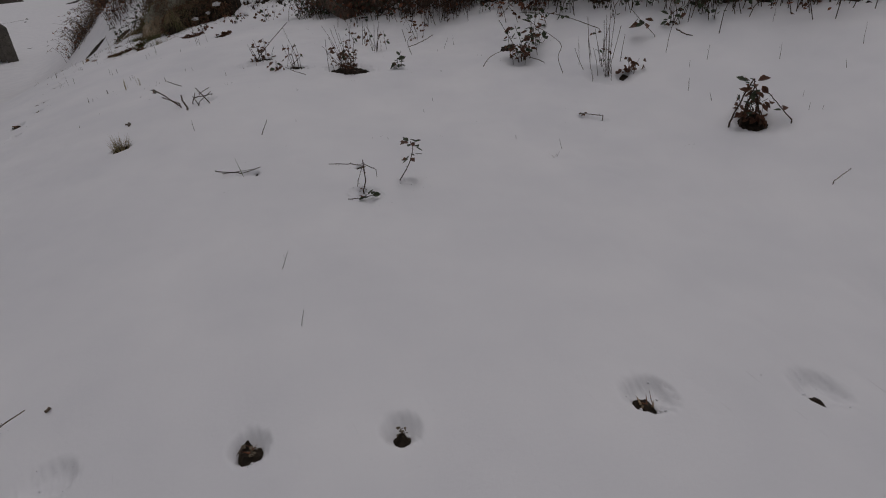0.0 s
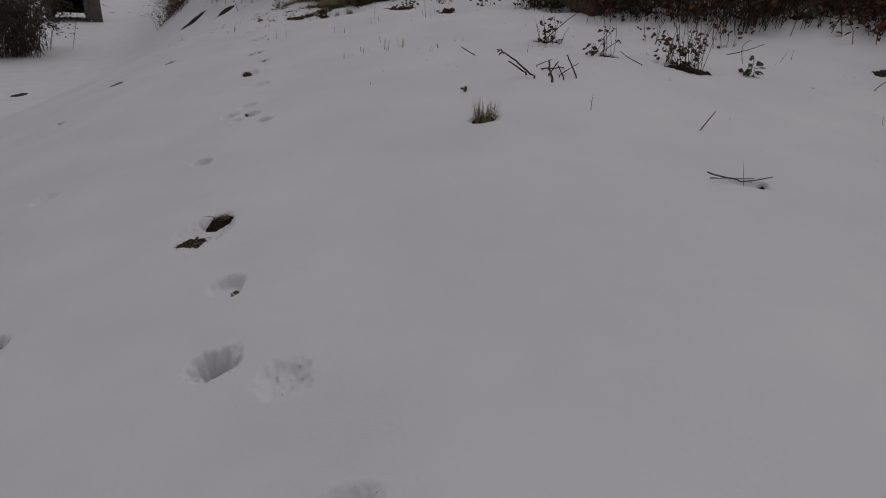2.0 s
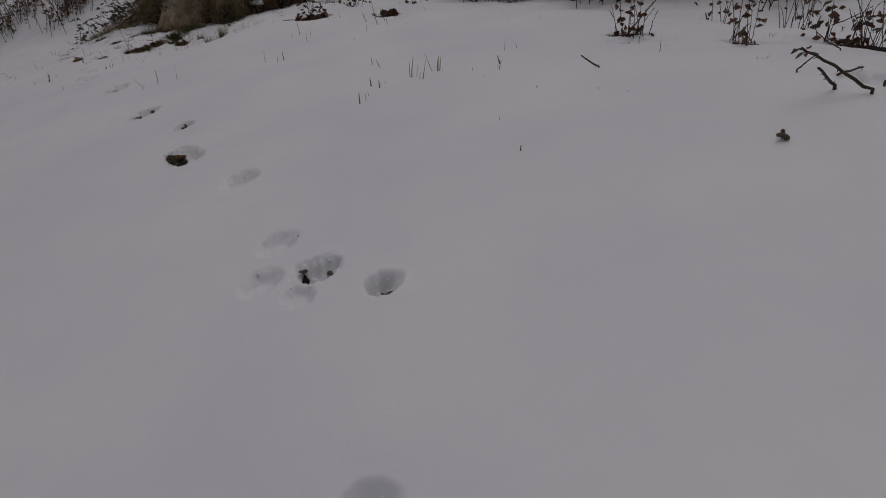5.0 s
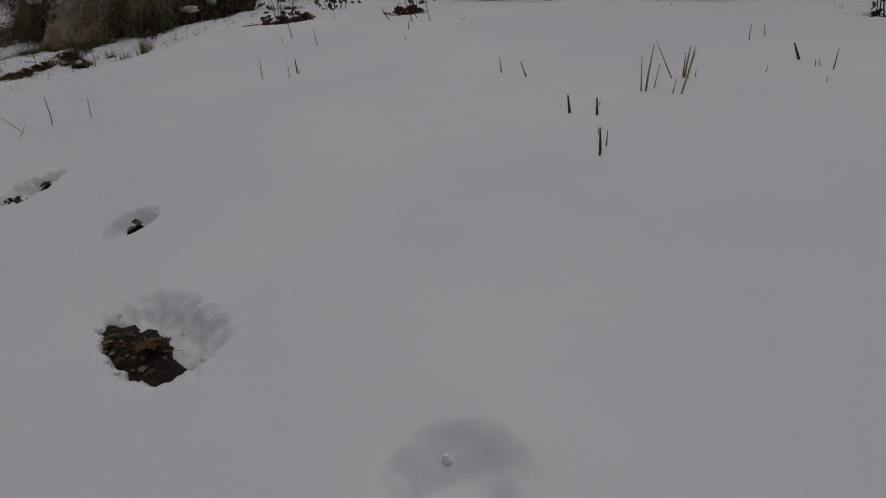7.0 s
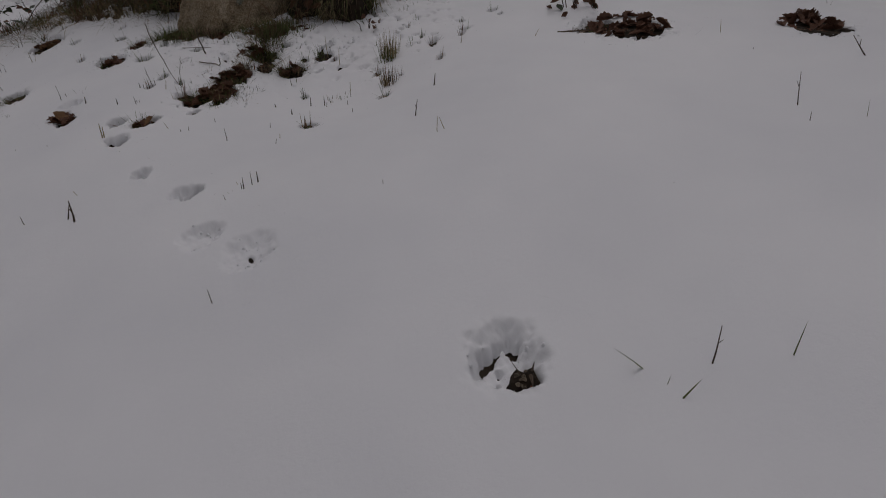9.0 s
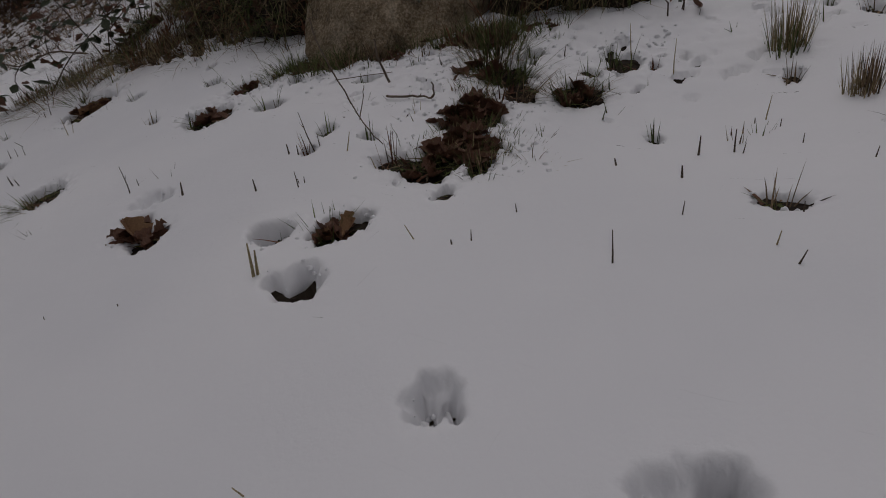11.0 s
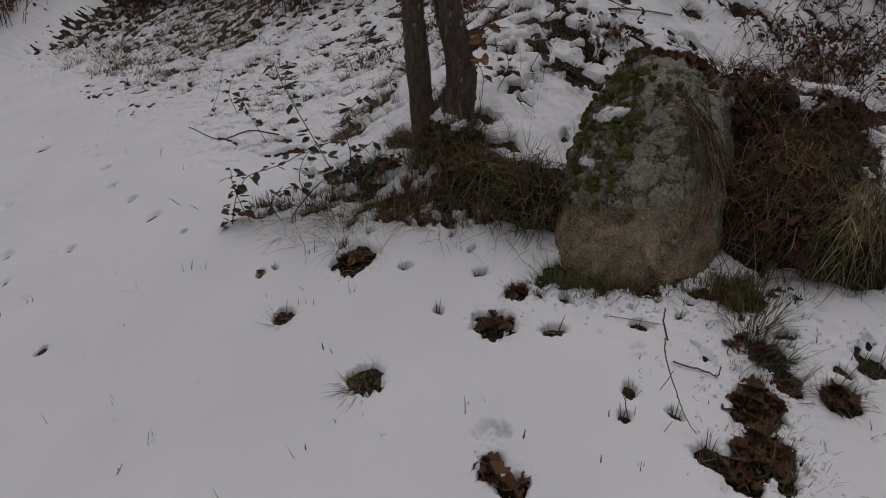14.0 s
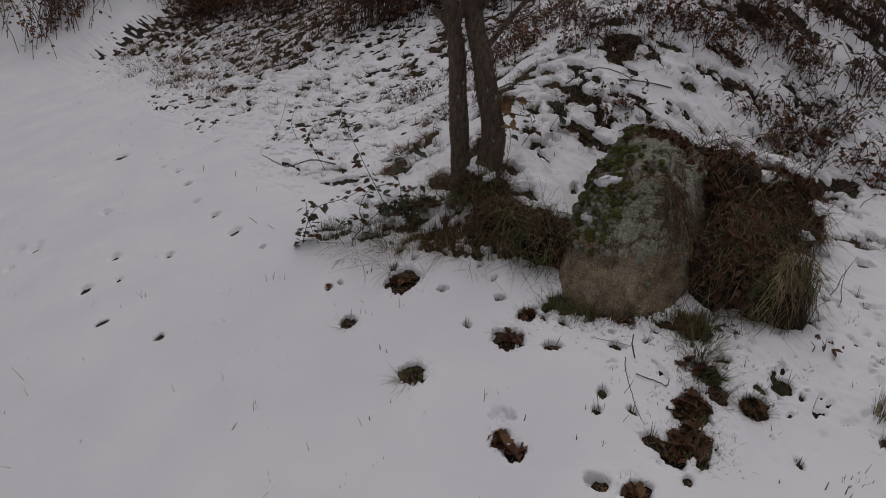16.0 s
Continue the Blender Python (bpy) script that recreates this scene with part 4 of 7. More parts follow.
stem(-5.833, 10.226, 0.001, -0.000, 0.024, 0.0025, STEM)
stem(-5.402, 8.511, 0.006, -0.006, 0.064, 0.0030, STRAW)
stem(-5.392, 8.510, 0.004, -0.004, 0.048, 0.0030, STRAW)
stem(-5.179, 9.266, -0.004, 0.002, 0.012, 0.0015, STEM)
stem(-7.627, 10.506, -0.042, -0.016, 0.090, 0.0015, STRAW)
stem(-7.570, 10.339, -0.008, -0.003, 0.057, 0.0015, STRAW)
stem(-6.808, 9.883, -0.012, -0.002, 0.042, 0.0015, STRAW)
stem(-6.569, 9.494, 0.043, 0.004, 0.034, 0.0020, STEM)
stem(-4.419, 8.772, -0.003, 0.004, 0.073, 0.0015, STRAW)
stem(-6.792, 12.722, 0.010, 0.001, 0.055, 0.0020, STEM)
stem(-6.530, 12.305, 0.019, 0.001, 0.071, 0.0025, STEM)
stem(-6.158, 10.317, 0.045, -0.004, 0.004, 0.0015, STEM)
stem(-6.349, 10.520, -0.010, 0.000, 0.044, 0.0015, STEM)
stem(-6.324, 10.515, 0.015, -0.000, 0.049, 0.0020, STEM)
stem(-6.353, 11.307, -0.082, 0.001, 0.041, 0.0025, STEM)
stem(-3.019, 5.355, -0.004, 0.003, 0.073, 0.0020, STRAW)
stem(-3.015, 5.351, 0.009, -0.007, 0.094, 0.0026, STRAW)
stem(-2.997, 5.350, 0.009, -0.007, 0.054, 0.0015, STRAW)
stem(-2.900, 5.383, -0.040, 0.035, 0.081, 0.0016, STRAW)
stem(-2.992, 5.298, 0.007, -0.006, 0.033, 0.0018, STRAW)
stem(-2.982, 5.288, 0.019, -0.017, 0.083, 0.0022, STRAW)
stem(-2.887, 5.383, -0.000, 0.000, 0.051, 0.0024, STRAW)
stem(-2.890, 5.379, 0.006, -0.006, 0.069, 0.0028, STRAW)
stem(-2.885, 5.380, 0.011, -0.010, 0.063, 0.0026, STRAW)
stem(-2.869, 5.364, -0.001, 0.001, 0.019, 0.0014, STEM)
stem(-3.198, 5.340, -0.009, 0.006, 0.036, 0.0036, STEM)
stem(-3.172, 5.385, -0.023, 0.015, 0.004, 0.0010, STEM)
stem(-3.171, 5.295, -0.001, 0.001, 0.034, 0.0034, STEM)
stem(-3.143, 5.335, 0.004, -0.003, 0.014, 0.0012, STEM)
stem(-3.276, 5.132, 0.000, -0.000, 0.044, 0.0030, STEM)
stem(-3.250, 5.155, 0.004, -0.003, 0.027, 0.0016, STEM)
stem(-3.229, 5.200, -0.003, 0.002, 0.020, 0.0010, STEM)
stem(-2.597, 5.327, -0.015, 0.018, 0.034, 0.0042, STEM)
stem(-2.625, 5.256, -0.004, 0.006, 0.012, 0.0012, STEM)
stem(-2.631, 5.262, -0.004, 0.005, 0.013, 0.0012, STEM)
stem(-3.152, 5.762, -0.004, 0.002, 0.037, 0.0018, STEM)
stem(-3.117, 5.669, -0.021, 0.012, 0.034, 0.0020, STEM)
stem(-3.043, 5.216, -0.006, 0.005, 0.006, 0.0030, GREEN)
stem(-4.451, 6.572, -0.076, 0.024, 0.057, 0.0024, GREEN)
stem(-4.368, 6.517, -0.000, 0.000, 0.086, 0.0018, STEM)
stem(-4.470, 6.498, 0.038, -0.012, 0.043, 0.0026, GREEN)
stem(-4.460, 6.530, 0.005, -0.002, 0.021, 0.0014, GREEN)
stem(-4.243, 6.454, 0.004, -0.002, 0.083, 0.0022, GREEN)
stem(-5.499, 7.968, 0.008, 0.002, 0.074, 0.0035, STEM)
stem(-5.526, 8.003, 0.028, 0.007, 0.054, 0.0025, STEM)
stem(-3.512, 7.056, -0.016, 0.014, 0.100, 0.0018, STEM)
stem(-3.564, 6.977, -0.004, 0.004, 0.029, 0.0016, STEM)
stem(-3.438, 6.904, -0.007, 0.007, 0.061, 0.0020, GREEN)
stem(-3.459, 6.713, -0.014, 0.017, 0.054, 0.0016, STEM)
stem(-3.079, 6.782, 0.006, -0.009, 0.040, 0.0018, STEM)
stem(-3.185, 6.496, 0.002, -0.003, 0.021, 0.0014, STEM)
stem(-3.714, 6.320, -0.005, 0.007, 0.065, 0.0014, STEM)
stem(-3.610, 6.287, -0.004, 0.007, 0.048, 0.0030, STEM)
stem(-3.641, 6.244, -0.002, 0.004, 0.050, 0.0012, STEM)
stem(-3.612, 6.263, 0.003, -0.005, 0.021, 0.0010, STEM)


# ---- brambles and sticks ----
LEAFLETS = []
for k in range(6):
    r0 = random.Random(k)
    LEAFLETS.append(Shape().leaf((0, 0, 0), (0, 1, 0), (0, 0, 1), 1.0, tuple(w * r0.uniform(0.85, 1.25) for w in OVAL), 0.25 * r0.random()).mesh("leaflet", BRAMBLE))
BROWN_LEAFLETS = []
for k in range(3):
    r0 = random.Random(k + 40)
    BROWN_LEAFLETS.append(Shape().leaf((0, 0, 0), (0, 1, 0), (0, 0, 1), 1.0, tuple(w * r0.uniform(0.8, 1.2) for w in OVAL), 0.45).mesh("leaflet", LEAF))


def point_on(pts, q):
    f_ = q * (len(pts) - 1)
    k = min(int(f_), len(pts) - 2)
    return pts[k].lerp(pts[k + 1], f_ - k)


def cane(points, r, leaves=(), size=0.05, mat=None, brown=0.3):
    """A thorny bramble cane through the points, with leaflets in threes at fractions of its length."""
    pts = along(points, 4)
    rnd = random.Random(int(abs(pts[0].x) * 9973 + abs(pts[0].y) * 7127))
    o = pts[0].copy()
    low = min(range(len(pts)), key=lambda k: pts[k].z - land(pts[k].x, pts[k].y))
    foot = pts[low] + Vector((0, 0, -0.04))
    s = Shape()
    if low == 0:
        pts = [foot] + pts
    elif low == len(pts) - 1:
        pts = pts + [foot]
    wob = [p - o + Vector((rnd.uniform(-1, 1), rnd.uniform(-1, 1), rnd.uniform(-1, 1))) * r * 0.7 for p in pts]
    s.tube(wob, [r * (1.05 - 0.45 * k / len(wob)) for k in range(len(wob))], 6)
    length = sum((b - a).length for a, b in zip(wob, wob[1:]))
    for k in range(int(length / 0.025)):
        p = point_on(wob, rnd.random())
        d = Vector((rnd.uniform(-1, 1), rnd.uniform(-1, 1), rnd.uniform(-1, 0.6))).normalized()
        s.tube([p, p + d * (r + 0.008)], [r * 0.5, 0.0005], 4, False)
    ob = new("bramble_cane", s.mesh("bramble_cane", mat or THORN, True))
    ob.location = o
    tagged(ob, "thorny bramble cane with dark leaves above the snow" if leaves else "bare thorny bramble cane half buried in snow", "bramble", "brambles")
    for q in leaves:
        p = point_on(wob, q)
        side = rnd.uniform(0, 6.28)
        for j in range(3):
            L = size * rnd.uniform(0.75, 1.15) * (1.1 if j == 0 else 0.85)
            pool = BROWN_LEAFLETS if rnd.random() < brown else LEAFLETS
            lf = part("leaf", rnd.choice(pool), ob)
            az = side + (j - 1) * 1.1
            off = Vector((math.cos(az), math.sin(az), rnd.uniform(-0.2, 0.5))) * size * 0.35
            lf.matrix_basis = Matrix.Translation(p + off) @ Euler((rnd.uniform(-0.9, 0.5), rnd.uniform(-0.6, 0.6), az - 1.57)).to_matrix().to_4x4() @ Matrix.Scale(L, 4)
    return ob


def dry_stick(points, r):
    pts = along(points, 4)
    o = pts[0].copy()
    rnd = random.Random(int(abs(o.x) * 991 + abs(o.y) * 577))
    wob = [p - o + Vector((rnd.uniform(-1, 1), rnd.uniform(-1, 1), rnd.uniform(-0.6, 0.6))) * r * 0.8 for p in pts]
    s = Shape().tube(wob, [r * (1.1 - 0.5 * k / len(wob)) for k in range(len(wob))], 7)
    for k in range(2 if (wob[-1] - wob[0]).length > 0.12 else 0):
        p = point_on(wob, rnd.uniform(0.3, 0.8))
        s.tube([p, p + Vector((rnd.uniform(-1, 1), rnd.uniform(-1, 1), 0.8)).normalized() * r * 5], [r * 0.5, r * 0.2], 5)
    ob = new("dry_stick", s.mesh("dry_stick", WOOD, True))
    ob.location = o
    return tagged(ob, "bent bare dry stick lying on the snow", "stick", "sticks on the snow")


cane([(-0.318, 2.648, -0.050), (-0.297, 2.646, 0.017), (-0.301, 2.646, 0.114)], 0.0036, leaves=(0.1,), size=0.030)
cane([(-0.300, 2.646, 0.085), (-0.388, 2.655, 0.096), (-0.483, 2.664, 0.098)], 0.0027)
cane([(-0.307, 2.647, 0.095), (-0.236, 2.640, 0.062)], 0.0021)
cane([(-0.357, 2.694, -0.043), (-0.337, 2.692, 0.015), (-0.313, 2.690, 0.066)], 0.0018)
cane([(-0.380, 2.547, -0.057), (-0.305, 2.542, -0.053), (-0.241, 2.537, -0.037)], 0.0024, leaves=(0.7, 0.8, 0.75), size=0.040)
cane([(-0.134, 2.761, -0.049), (-0.082, 2.753, 0.031), (-0.047, 2.747, 0.120), (-0.055, 2.749, 0.164)], 0.0027, leaves=(0.5, 0.6, 0.75, 0.9, 0.98), size=0.050)
cane([(-1.209, 2.908, 0.023), (-1.097, 2.926, 0.001), (-1.058, 2.932, -0.007), (-0.958, 2.948, 0.018)], 0.0030)
cane([(-1.181, 2.944, -0.007), (-1.094, 2.961, -0.004), (-1.007, 2.979, -0.000)], 0.0018)
cane([(-1.101, 3.477, 0.070), (-1.081, 3.480, 0.111), (-1.052, 3.485, 0.158)], 0.0027)
cane([(-1.924, 4.129, 0.176), (-2.023, 4.097, 0.240)], 0.0054)
cane([(-2.282, 4.969, 0.161), (-2.381, 4.935, 0.214)], 0.0042)
cane([(-1.837, 4.216, 0.195), (-1.706, 4.254, 0.207)], 0.0042)
cane([(-1.647, 4.032, 0.190), (-1.716, 4.014, 0.304)], 0.0042)
cane([(-1.739, 4.058, 0.189), (-1.643, 4.085, 0.256)], 0.0030)
cane([(-1.860, 4.361, 0.198), (-1.777, 4.385, 0.235)], 0.0030)
cane([(-1.811, 5.641, 0.229), (-1.693, 5.666, 0.350), (-1.466, 5.715, 0.549)], 0.0036)
cane([(-1.343, 5.415, 0.213), (-1.348, 5.415, 0.275), (-1.421, 5.404, 0.531)], 0.0024)
cane([(-1.385, 5.361, 0.211), (-1.293, 5.374, 0.277)], 0.0030)
cane([(-1.156, 4.925, 0.187), (-1.253, 4.913, 0.227), (-1.313, 4.907, 0.264)], 0.0030)
cane([(-0.880, 5.108, 0.177), (-0.989, 5.101, 0.341)], 0.0021)
cane([(-0.821, 5.040, 0.170), (-0.908, 5.036, 0.534)], 0.0021)
cane([(-0.792, 4.995, 0.166), (-0.860, 4.992, 0.555)], 0.0021)
cane([(-0.773, 4.974, 0.164), (-0.826, 4.972, 0.493)], 0.0021)
cane([(-0.806, 5.017, 0.168), (-0.729, 5.021, 0.537)], 0.0021)
cane([(-0.759, 4.977, 0.163), (-0.766, 4.977, 0.408)], 0.0021)
cane([(-0.841, 5.062, 0.173), (-1.006, 5.054, 0.389)], 0.0021)
cane([(-0.857, 5.112, 0.176), (-0.948, 5.107, 0.447)], 0.0021)
cane([(-0.746, 4.980, 0.162), (-0.707, 4.981, 0.447)], 0.0021)
cane([(-0.696, 5.835, 0.210), (-0.727, 5.835, 0.486)], 0.0021)
cane([(-0.680, 5.806, 0.207), (-0.650, 5.807, 0.461)], 0.0021)
cane([(-0.670, 5.865, 0.211), (-0.609, 5.866, 0.471)], 0.0021)
cane([(-0.707, 5.865, 0.213), (-0.765, 5.863, 0.438)], 0.0021)
cane([(-0.365, 5.862, 0.206), (-0.235, 5.857, 0.247), (-0.092, 5.852, 0.311)], 0.0036)
cane([(-0.394, 6.114, 0.234), (-0.422, 6.115, 0.359)], 0.0030)
cane([(-0.298, 5.610, 0.180), (-0.325, 5.611, 0.296), (-0.276, 5.609, 0.351)], 0.0024)
cane([(-0.368, 5.106, 0.143), (-0.378, 5.106, 0.210)], 0.0024, leaves=(0.3, 0.6, 0.8, 0.95), size=0.060)
cane([(0.364, 4.998, 0.114), (0.426, 4.987, 0.195), (0.532, 4.967, 0.244)], 0.0030)
cane([(0.869, 4.881, 0.142), (0.799, 4.902, 0.171), (0.709, 4.928, 0.192)], 0.0030)
cane([(0.718, 5.100, 0.168), (0.788, 5.082, 0.301), (0.825, 5.073, 0.491)], 0.0030, leaves=(0.2, 0.35, 0.5, 0.6, 0.75, 0.85, 0.95), size=0.070)
cane([(0.684, 5.145, 0.173), (0.606, 5.164, 0.322), (0.523, 5.184, 0.464)], 0.0030, leaves=(0.3, 0.5, 0.7), size=0.060)
cane([(0.738, 5.089, 0.169), (0.679, 5.104, 0.345), (0.651, 5.112, 0.429)], 0.0024, leaves=(0.2, 0.4, 0.6, 0.8), size=0.070)
cane([(1.390, 5.270, 0.319), (1.035, 5.401, 0.450), (0.716, 5.519, 0.478)], 0.0030, leaves=(0.5, 0.6, 0.75), size=0.060)
cane([(0.986, 4.545, 0.084), (0.944, 4.560, 0.224), (0.955, 4.556, 0.335), (0.707, 4.640, 0.515)], 0.0024)
cane([(1.290, 4.440, 0.101), (1.282, 4.443, 0.516)], 0.0023)
cane([(1.297, 4.437, 0.101), (1.308, 4.433, 0.533)], 0.0023)
cane([(1.309, 4.452, 0.106), (1.343, 4.437, 0.549)], 0.0023)
cane([(1.287, 4.452, 0.103), (1.266, 4.461, 0.481)], 0.0023)
cane([(1.312, 4.440, 0.104), (1.381, 4.411, 0.443)], 0.0023)
cane([(1.145, 4.507, 0.096), (1.105, 4.523, 0.185), (1.068, 4.537, 0.284)], 0.0023)
cane([(1.188, 4.509, 0.102), (1.170, 4.516, 0.297), (1.158, 4.521, 0.503)], 0.0023)
cane([(1.230, 4.728, 0.160), (1.207, 4.736, 0.322)], 0.0023)
cane([(1.272, 4.543, 0.122), (1.241, 4.555, 0.310)], 0.0023)
cane([(1.294, 4.542, 0.126), (1.282, 4.547, 0.339)], 0.0023)
cane([(1.429, 4.601, 0.160), (1.455, 4.590, 0.348)], 0.0023)
cane([(1.185, 4.406, 0.078), (1.175, 4.410, 0.143)], 0.0023)
cane([(1.762, 4.881, 0.282), (1.671, 4.924, 0.382), (1.588, 4.964, 0.482)], 0.0024, leaves=(0.5, 0.62), size=0.085)
cane([(1.932, 4.989, 0.336), (1.964, 4.973, 0.396), (1.984, 4.963, 0.467)], 0.0030)
cane([(1.769, 4.574, 0.206), (1.787, 4.565, 0.345), (1.813, 4.552, 0.469)], 0.0018)
cane([(1.893, 4.783, 0.333), (1.949, 4.753, 0.298), (2.008, 4.721, 0.279)], 0.0048)
cane([(1.145, 3.792, -0.051), (1.072, 3.825, -0.046), (1.013, 3.851, -0.042)], 0.0030, leaves=(0.85, 0.95), size=0.030)
cane([(1.851, 3.450, -0.062), (1.893, 3.432, 0.071), (1.948, 3.410, 0.206)], 0.0054, leaves=(0.9,), size=0.060)
cane([(2.018, 3.407, -0.053), (1.989, 3.420, 0.067), (1.959, 3.434, 0.201)], 0.0048, leaves=(0.5, 0.8, 0.95), size=0.070)
cane([(2.180, 3.365, -0.043), (2.116, 3.398, 0.035), (2.052, 3.430, 0.111)], 0.0036, leaves=(0.4,), size=0.050)
cane([(1.918, 3.452, -0.054), (1.945, 3.440, 0.082), (1.968, 3.430, 0.167)], 0.0060, leaves=(0.3, 0.6, 0.7), size=0.070)
cane([(1.911, 5.010, 0.338), (1.925, 5.005, 0.421), (2.002, 4.982, 0.481)], 0.0024, leaves=(0.3, 0.5), size=0.070)
cane([(2.132, 2.741, -0.202), (2.158, 2.725, -0.165), (2.185, 2.709, -0.124)], 0.0027)
for k in range(42):
    r0 = random.Random(k + 5200)
    bx, by, h = ((-0.82, 5.10, 0.34), (1.27, 4.44, 0.36), (-0.68, 5.82, 0.26), (-1.34, 5.36, 0.22), (0.70, 5.08, 0.22), (-1.75, 5.66, 0.24))[k % 6]
    x, y = bx + r0.gauss(0, 0.05), by + r0.gauss(0, 0.04)
    z = land(x, y)
    lean, turn, h = r0.uniform(0.05, 0.45), r0.uniform(0, 6.28), h * r0.uniform(0.4, 1.1)
    tip_x, tip_y = x + lean * h * math.cos(turn), y + lean * h * math.sin(turn)
    cane([(x, y, z), (0.6 * x + 0.4 * tip_x + r0.gauss(0, 0.01), 0.6 * y + 0.4 * tip_y, z + 0.55 * h), (tip_x, tip_y, z + h)], r0.uniform(0.0014, 0.0024),
         leaves=(0.5, 0.8) if k % 6 == 4 or r0.random() < 0.2 else (), size=0.045, brown=0.6)
dry_stick([(-1.352, 1.097, -0.272), (-1.330, 1.135, -0.245), (-1.290, 1.170, -0.225), (-1.245, 1.190, -0.205)], 0.0027)
dry_stick([(-1.205, 1.225, -0.240), (-1.190, 1.228, -0.228)], 0.0050)
cane([(-1.876, 4.047, 0.173), (-1.986, 4.085, 0.240), (-2.078, 4.117, 0.294)], 0.0054, leaves=(0.85, 0.95), size=0.030)
dry_stick([(-1.778, 3.941, 0.168), (-1.795, 3.948, 0.216), (-1.813, 3.955, 0.272)], 0.0066)
cane([(-1.794, 4.083, 0.187), (-1.752, 4.067, 0.255)], 0.0042)
cane([(-1.717, 4.002, 0.183), (-1.755, 4.018, 0.245)], 0.0036)
dry_stick([(-2.235, 3.922, 0.089), (-2.265, 3.929, 0.096)], 0.0072)
dry_stick([(-2.239, 3.937, 0.091), (-2.241, 3.938, 0.106)], 0.0066)
cane([(-6.121, 10.808, 0.012), (-6.089, 10.807, 0.146), (-6.020, 10.807, 0.249), (-5.856, 10.807, 0.298), (-5.685, 10.806, 0.386)], 0.0024, leaves=(0.03, 0.08, 0.15, 0.2, 0.25, 0.33, 0.4, 0.5, 0.6, 0.7, 0.8, 0.9), size=0.055)
cane([(-6.034, 10.744, 0.034), (-6.075, 10.745, 0.137), (-6.097, 10.746, 0.238), (-6.099, 10.746, 0.307)], 0.0021, leaves=(0.3, 0.5, 0.65, 0.8, 0.95), size=0.055)
cane([(-5.605, 10.694, 0.198), (-5.664, 10.705, 0.339), (-5.745, 10.720, 0.505), (-5.831, 10.736, 0.687), (-5.853, 10.740, 0.766)], 0.0024, leaves=(0.2, 0.3, 0.45, 0.55, 0.65, 0.75, 0.85, 0.92, 0.98), size=0.060)
cane([(-5.583, 10.660, 0.207), (-5.549, 10.654, 0.372), (-5.582, 10.660, 0.522), (-5.488, 10.642, 0.625)], 0.0024, leaves=(0.2, 0.3, 0.4, 0.5, 0.7, 0.85, 0.95, 0.99), size=0.065)
cane([(-5.840, 10.639, 0.095), (-5.725, 10.627, 0.226), (-5.587, 10.613, 0.330), (-5.450, 10.599, 0.434)], 0.0024, leaves=(0.2, 0.35, 0.5, 0.6, 0.75, 0.85, 0.95), size=0.060)
cane([(-5.845, 11.956, 0.142), (-5.933, 11.962, 0.328), (-5.958, 11.964, 0.419), (-5.879, 11.958, 0.506)], 0.0021, leaves=(0.3, 0.45, 0.6, 0.7, 0.85, 0.95), size=0.055)
cane([(-6.188, 13.145, 0.095), (-6.103, 13.146, 0.247), (-6.033, 13.147, 0.467)], 0.0018, leaves=(0.3, 0.5), size=0.040)
cane([(-5.520, 10.566, 0.230), (-5.386, 10.536, 0.335), (-5.359, 10.530, 0.471)], 0.0024, leaves=(0.5, 0.7, 0.9), size=0.055)
cane([(-5.728, 10.643, 0.139), (-5.799, 10.654, 0.253), (-5.751, 10.647, 0.388), (-5.632, 10.630, 0.438)], 0.0021, leaves=(0.3, 0.5, 0.6, 0.7, 0.8, 0.9), size=0.055)
cane([(-5.899, 10.605, 0.071), (-5.941, 10.608, 0.169), (-5.884, 10.604, 0.248)], 0.0021, leaves=(0.5, 0.7, 0.9), size=0.055)
cane([(-5.502, 10.420, 0.220), (-5.549, 10.432, 0.298), (-5.473, 10.413, 0.376), (-5.399, 10.395, 0.401)], 0.0021, leaves=(0.4, 0.6, 0.75, 0.85, 0.95), size=0.055)
cane([(-5.971, 12.964, 0.142), (-6.017, 12.965, 0.295), (-5.958, 12.963, 0.445)], 0.0021, leaves=(0.4, 0.6, 0.8, 0.95), size=0.055)
cane([(-5.531, 12.874, 0.229), (-5.586, 12.880, 0.359), (-5.529, 12.873, 0.532)], 0.0021, leaves=(0.5, 0.7, 0.85, 0.95), size=0.055)
cane([(-5.695, 10.834, 0.163), (-5.579, 10.817, 0.217), (-5.465, 10.800, 0.276)], 0.0021, leaves=(0.3, 0.5, 0.7, 0.9), size=0.055)
cane([(-5.125, 11.329, 0.481), (-5.156, 11.338, 0.607), (-5.107, 11.324, 0.703)], 0.0021, leaves=(0.5, 0.8, 0.95), size=0.055)
cane([(-4.773, 10.685, 0.636), (-4.728, 10.663, 0.745), (-4.760, 10.678, 0.851)], 0.0021, leaves=(0.5, 0.7, 0.9), size=0.055)
cane([(-4.564, 10.730, 0.736), (-4.522, 10.707, 0.846), (-4.553, 10.724, 0.927)], 0.0021, leaves=(0.4, 0.6, 0.8, 0.95), size=0.055)
cane([(-4.892, 10.622, 0.567), (-4.885, 10.619, 0.700), (-4.913, 10.632, 0.779)], 0.0018, leaves=(0.6, 0.8), size=0.060)
dry_stick([(-5.747, 11.992, 0.166), (-5.943, 12.010, 0.200), (-6.126, 12.027, 0.148), (-6.304, 12.043, 0.240)], 0.0054)
dry_stick([(-4.965, 9.000, 0.124), (-4.928, 8.957, 0.123), (-4.902, 8.926, 0.122), (-4.886, 8.907, 0.120), (-4.886, 8.906, 0.153)], 0.0027)
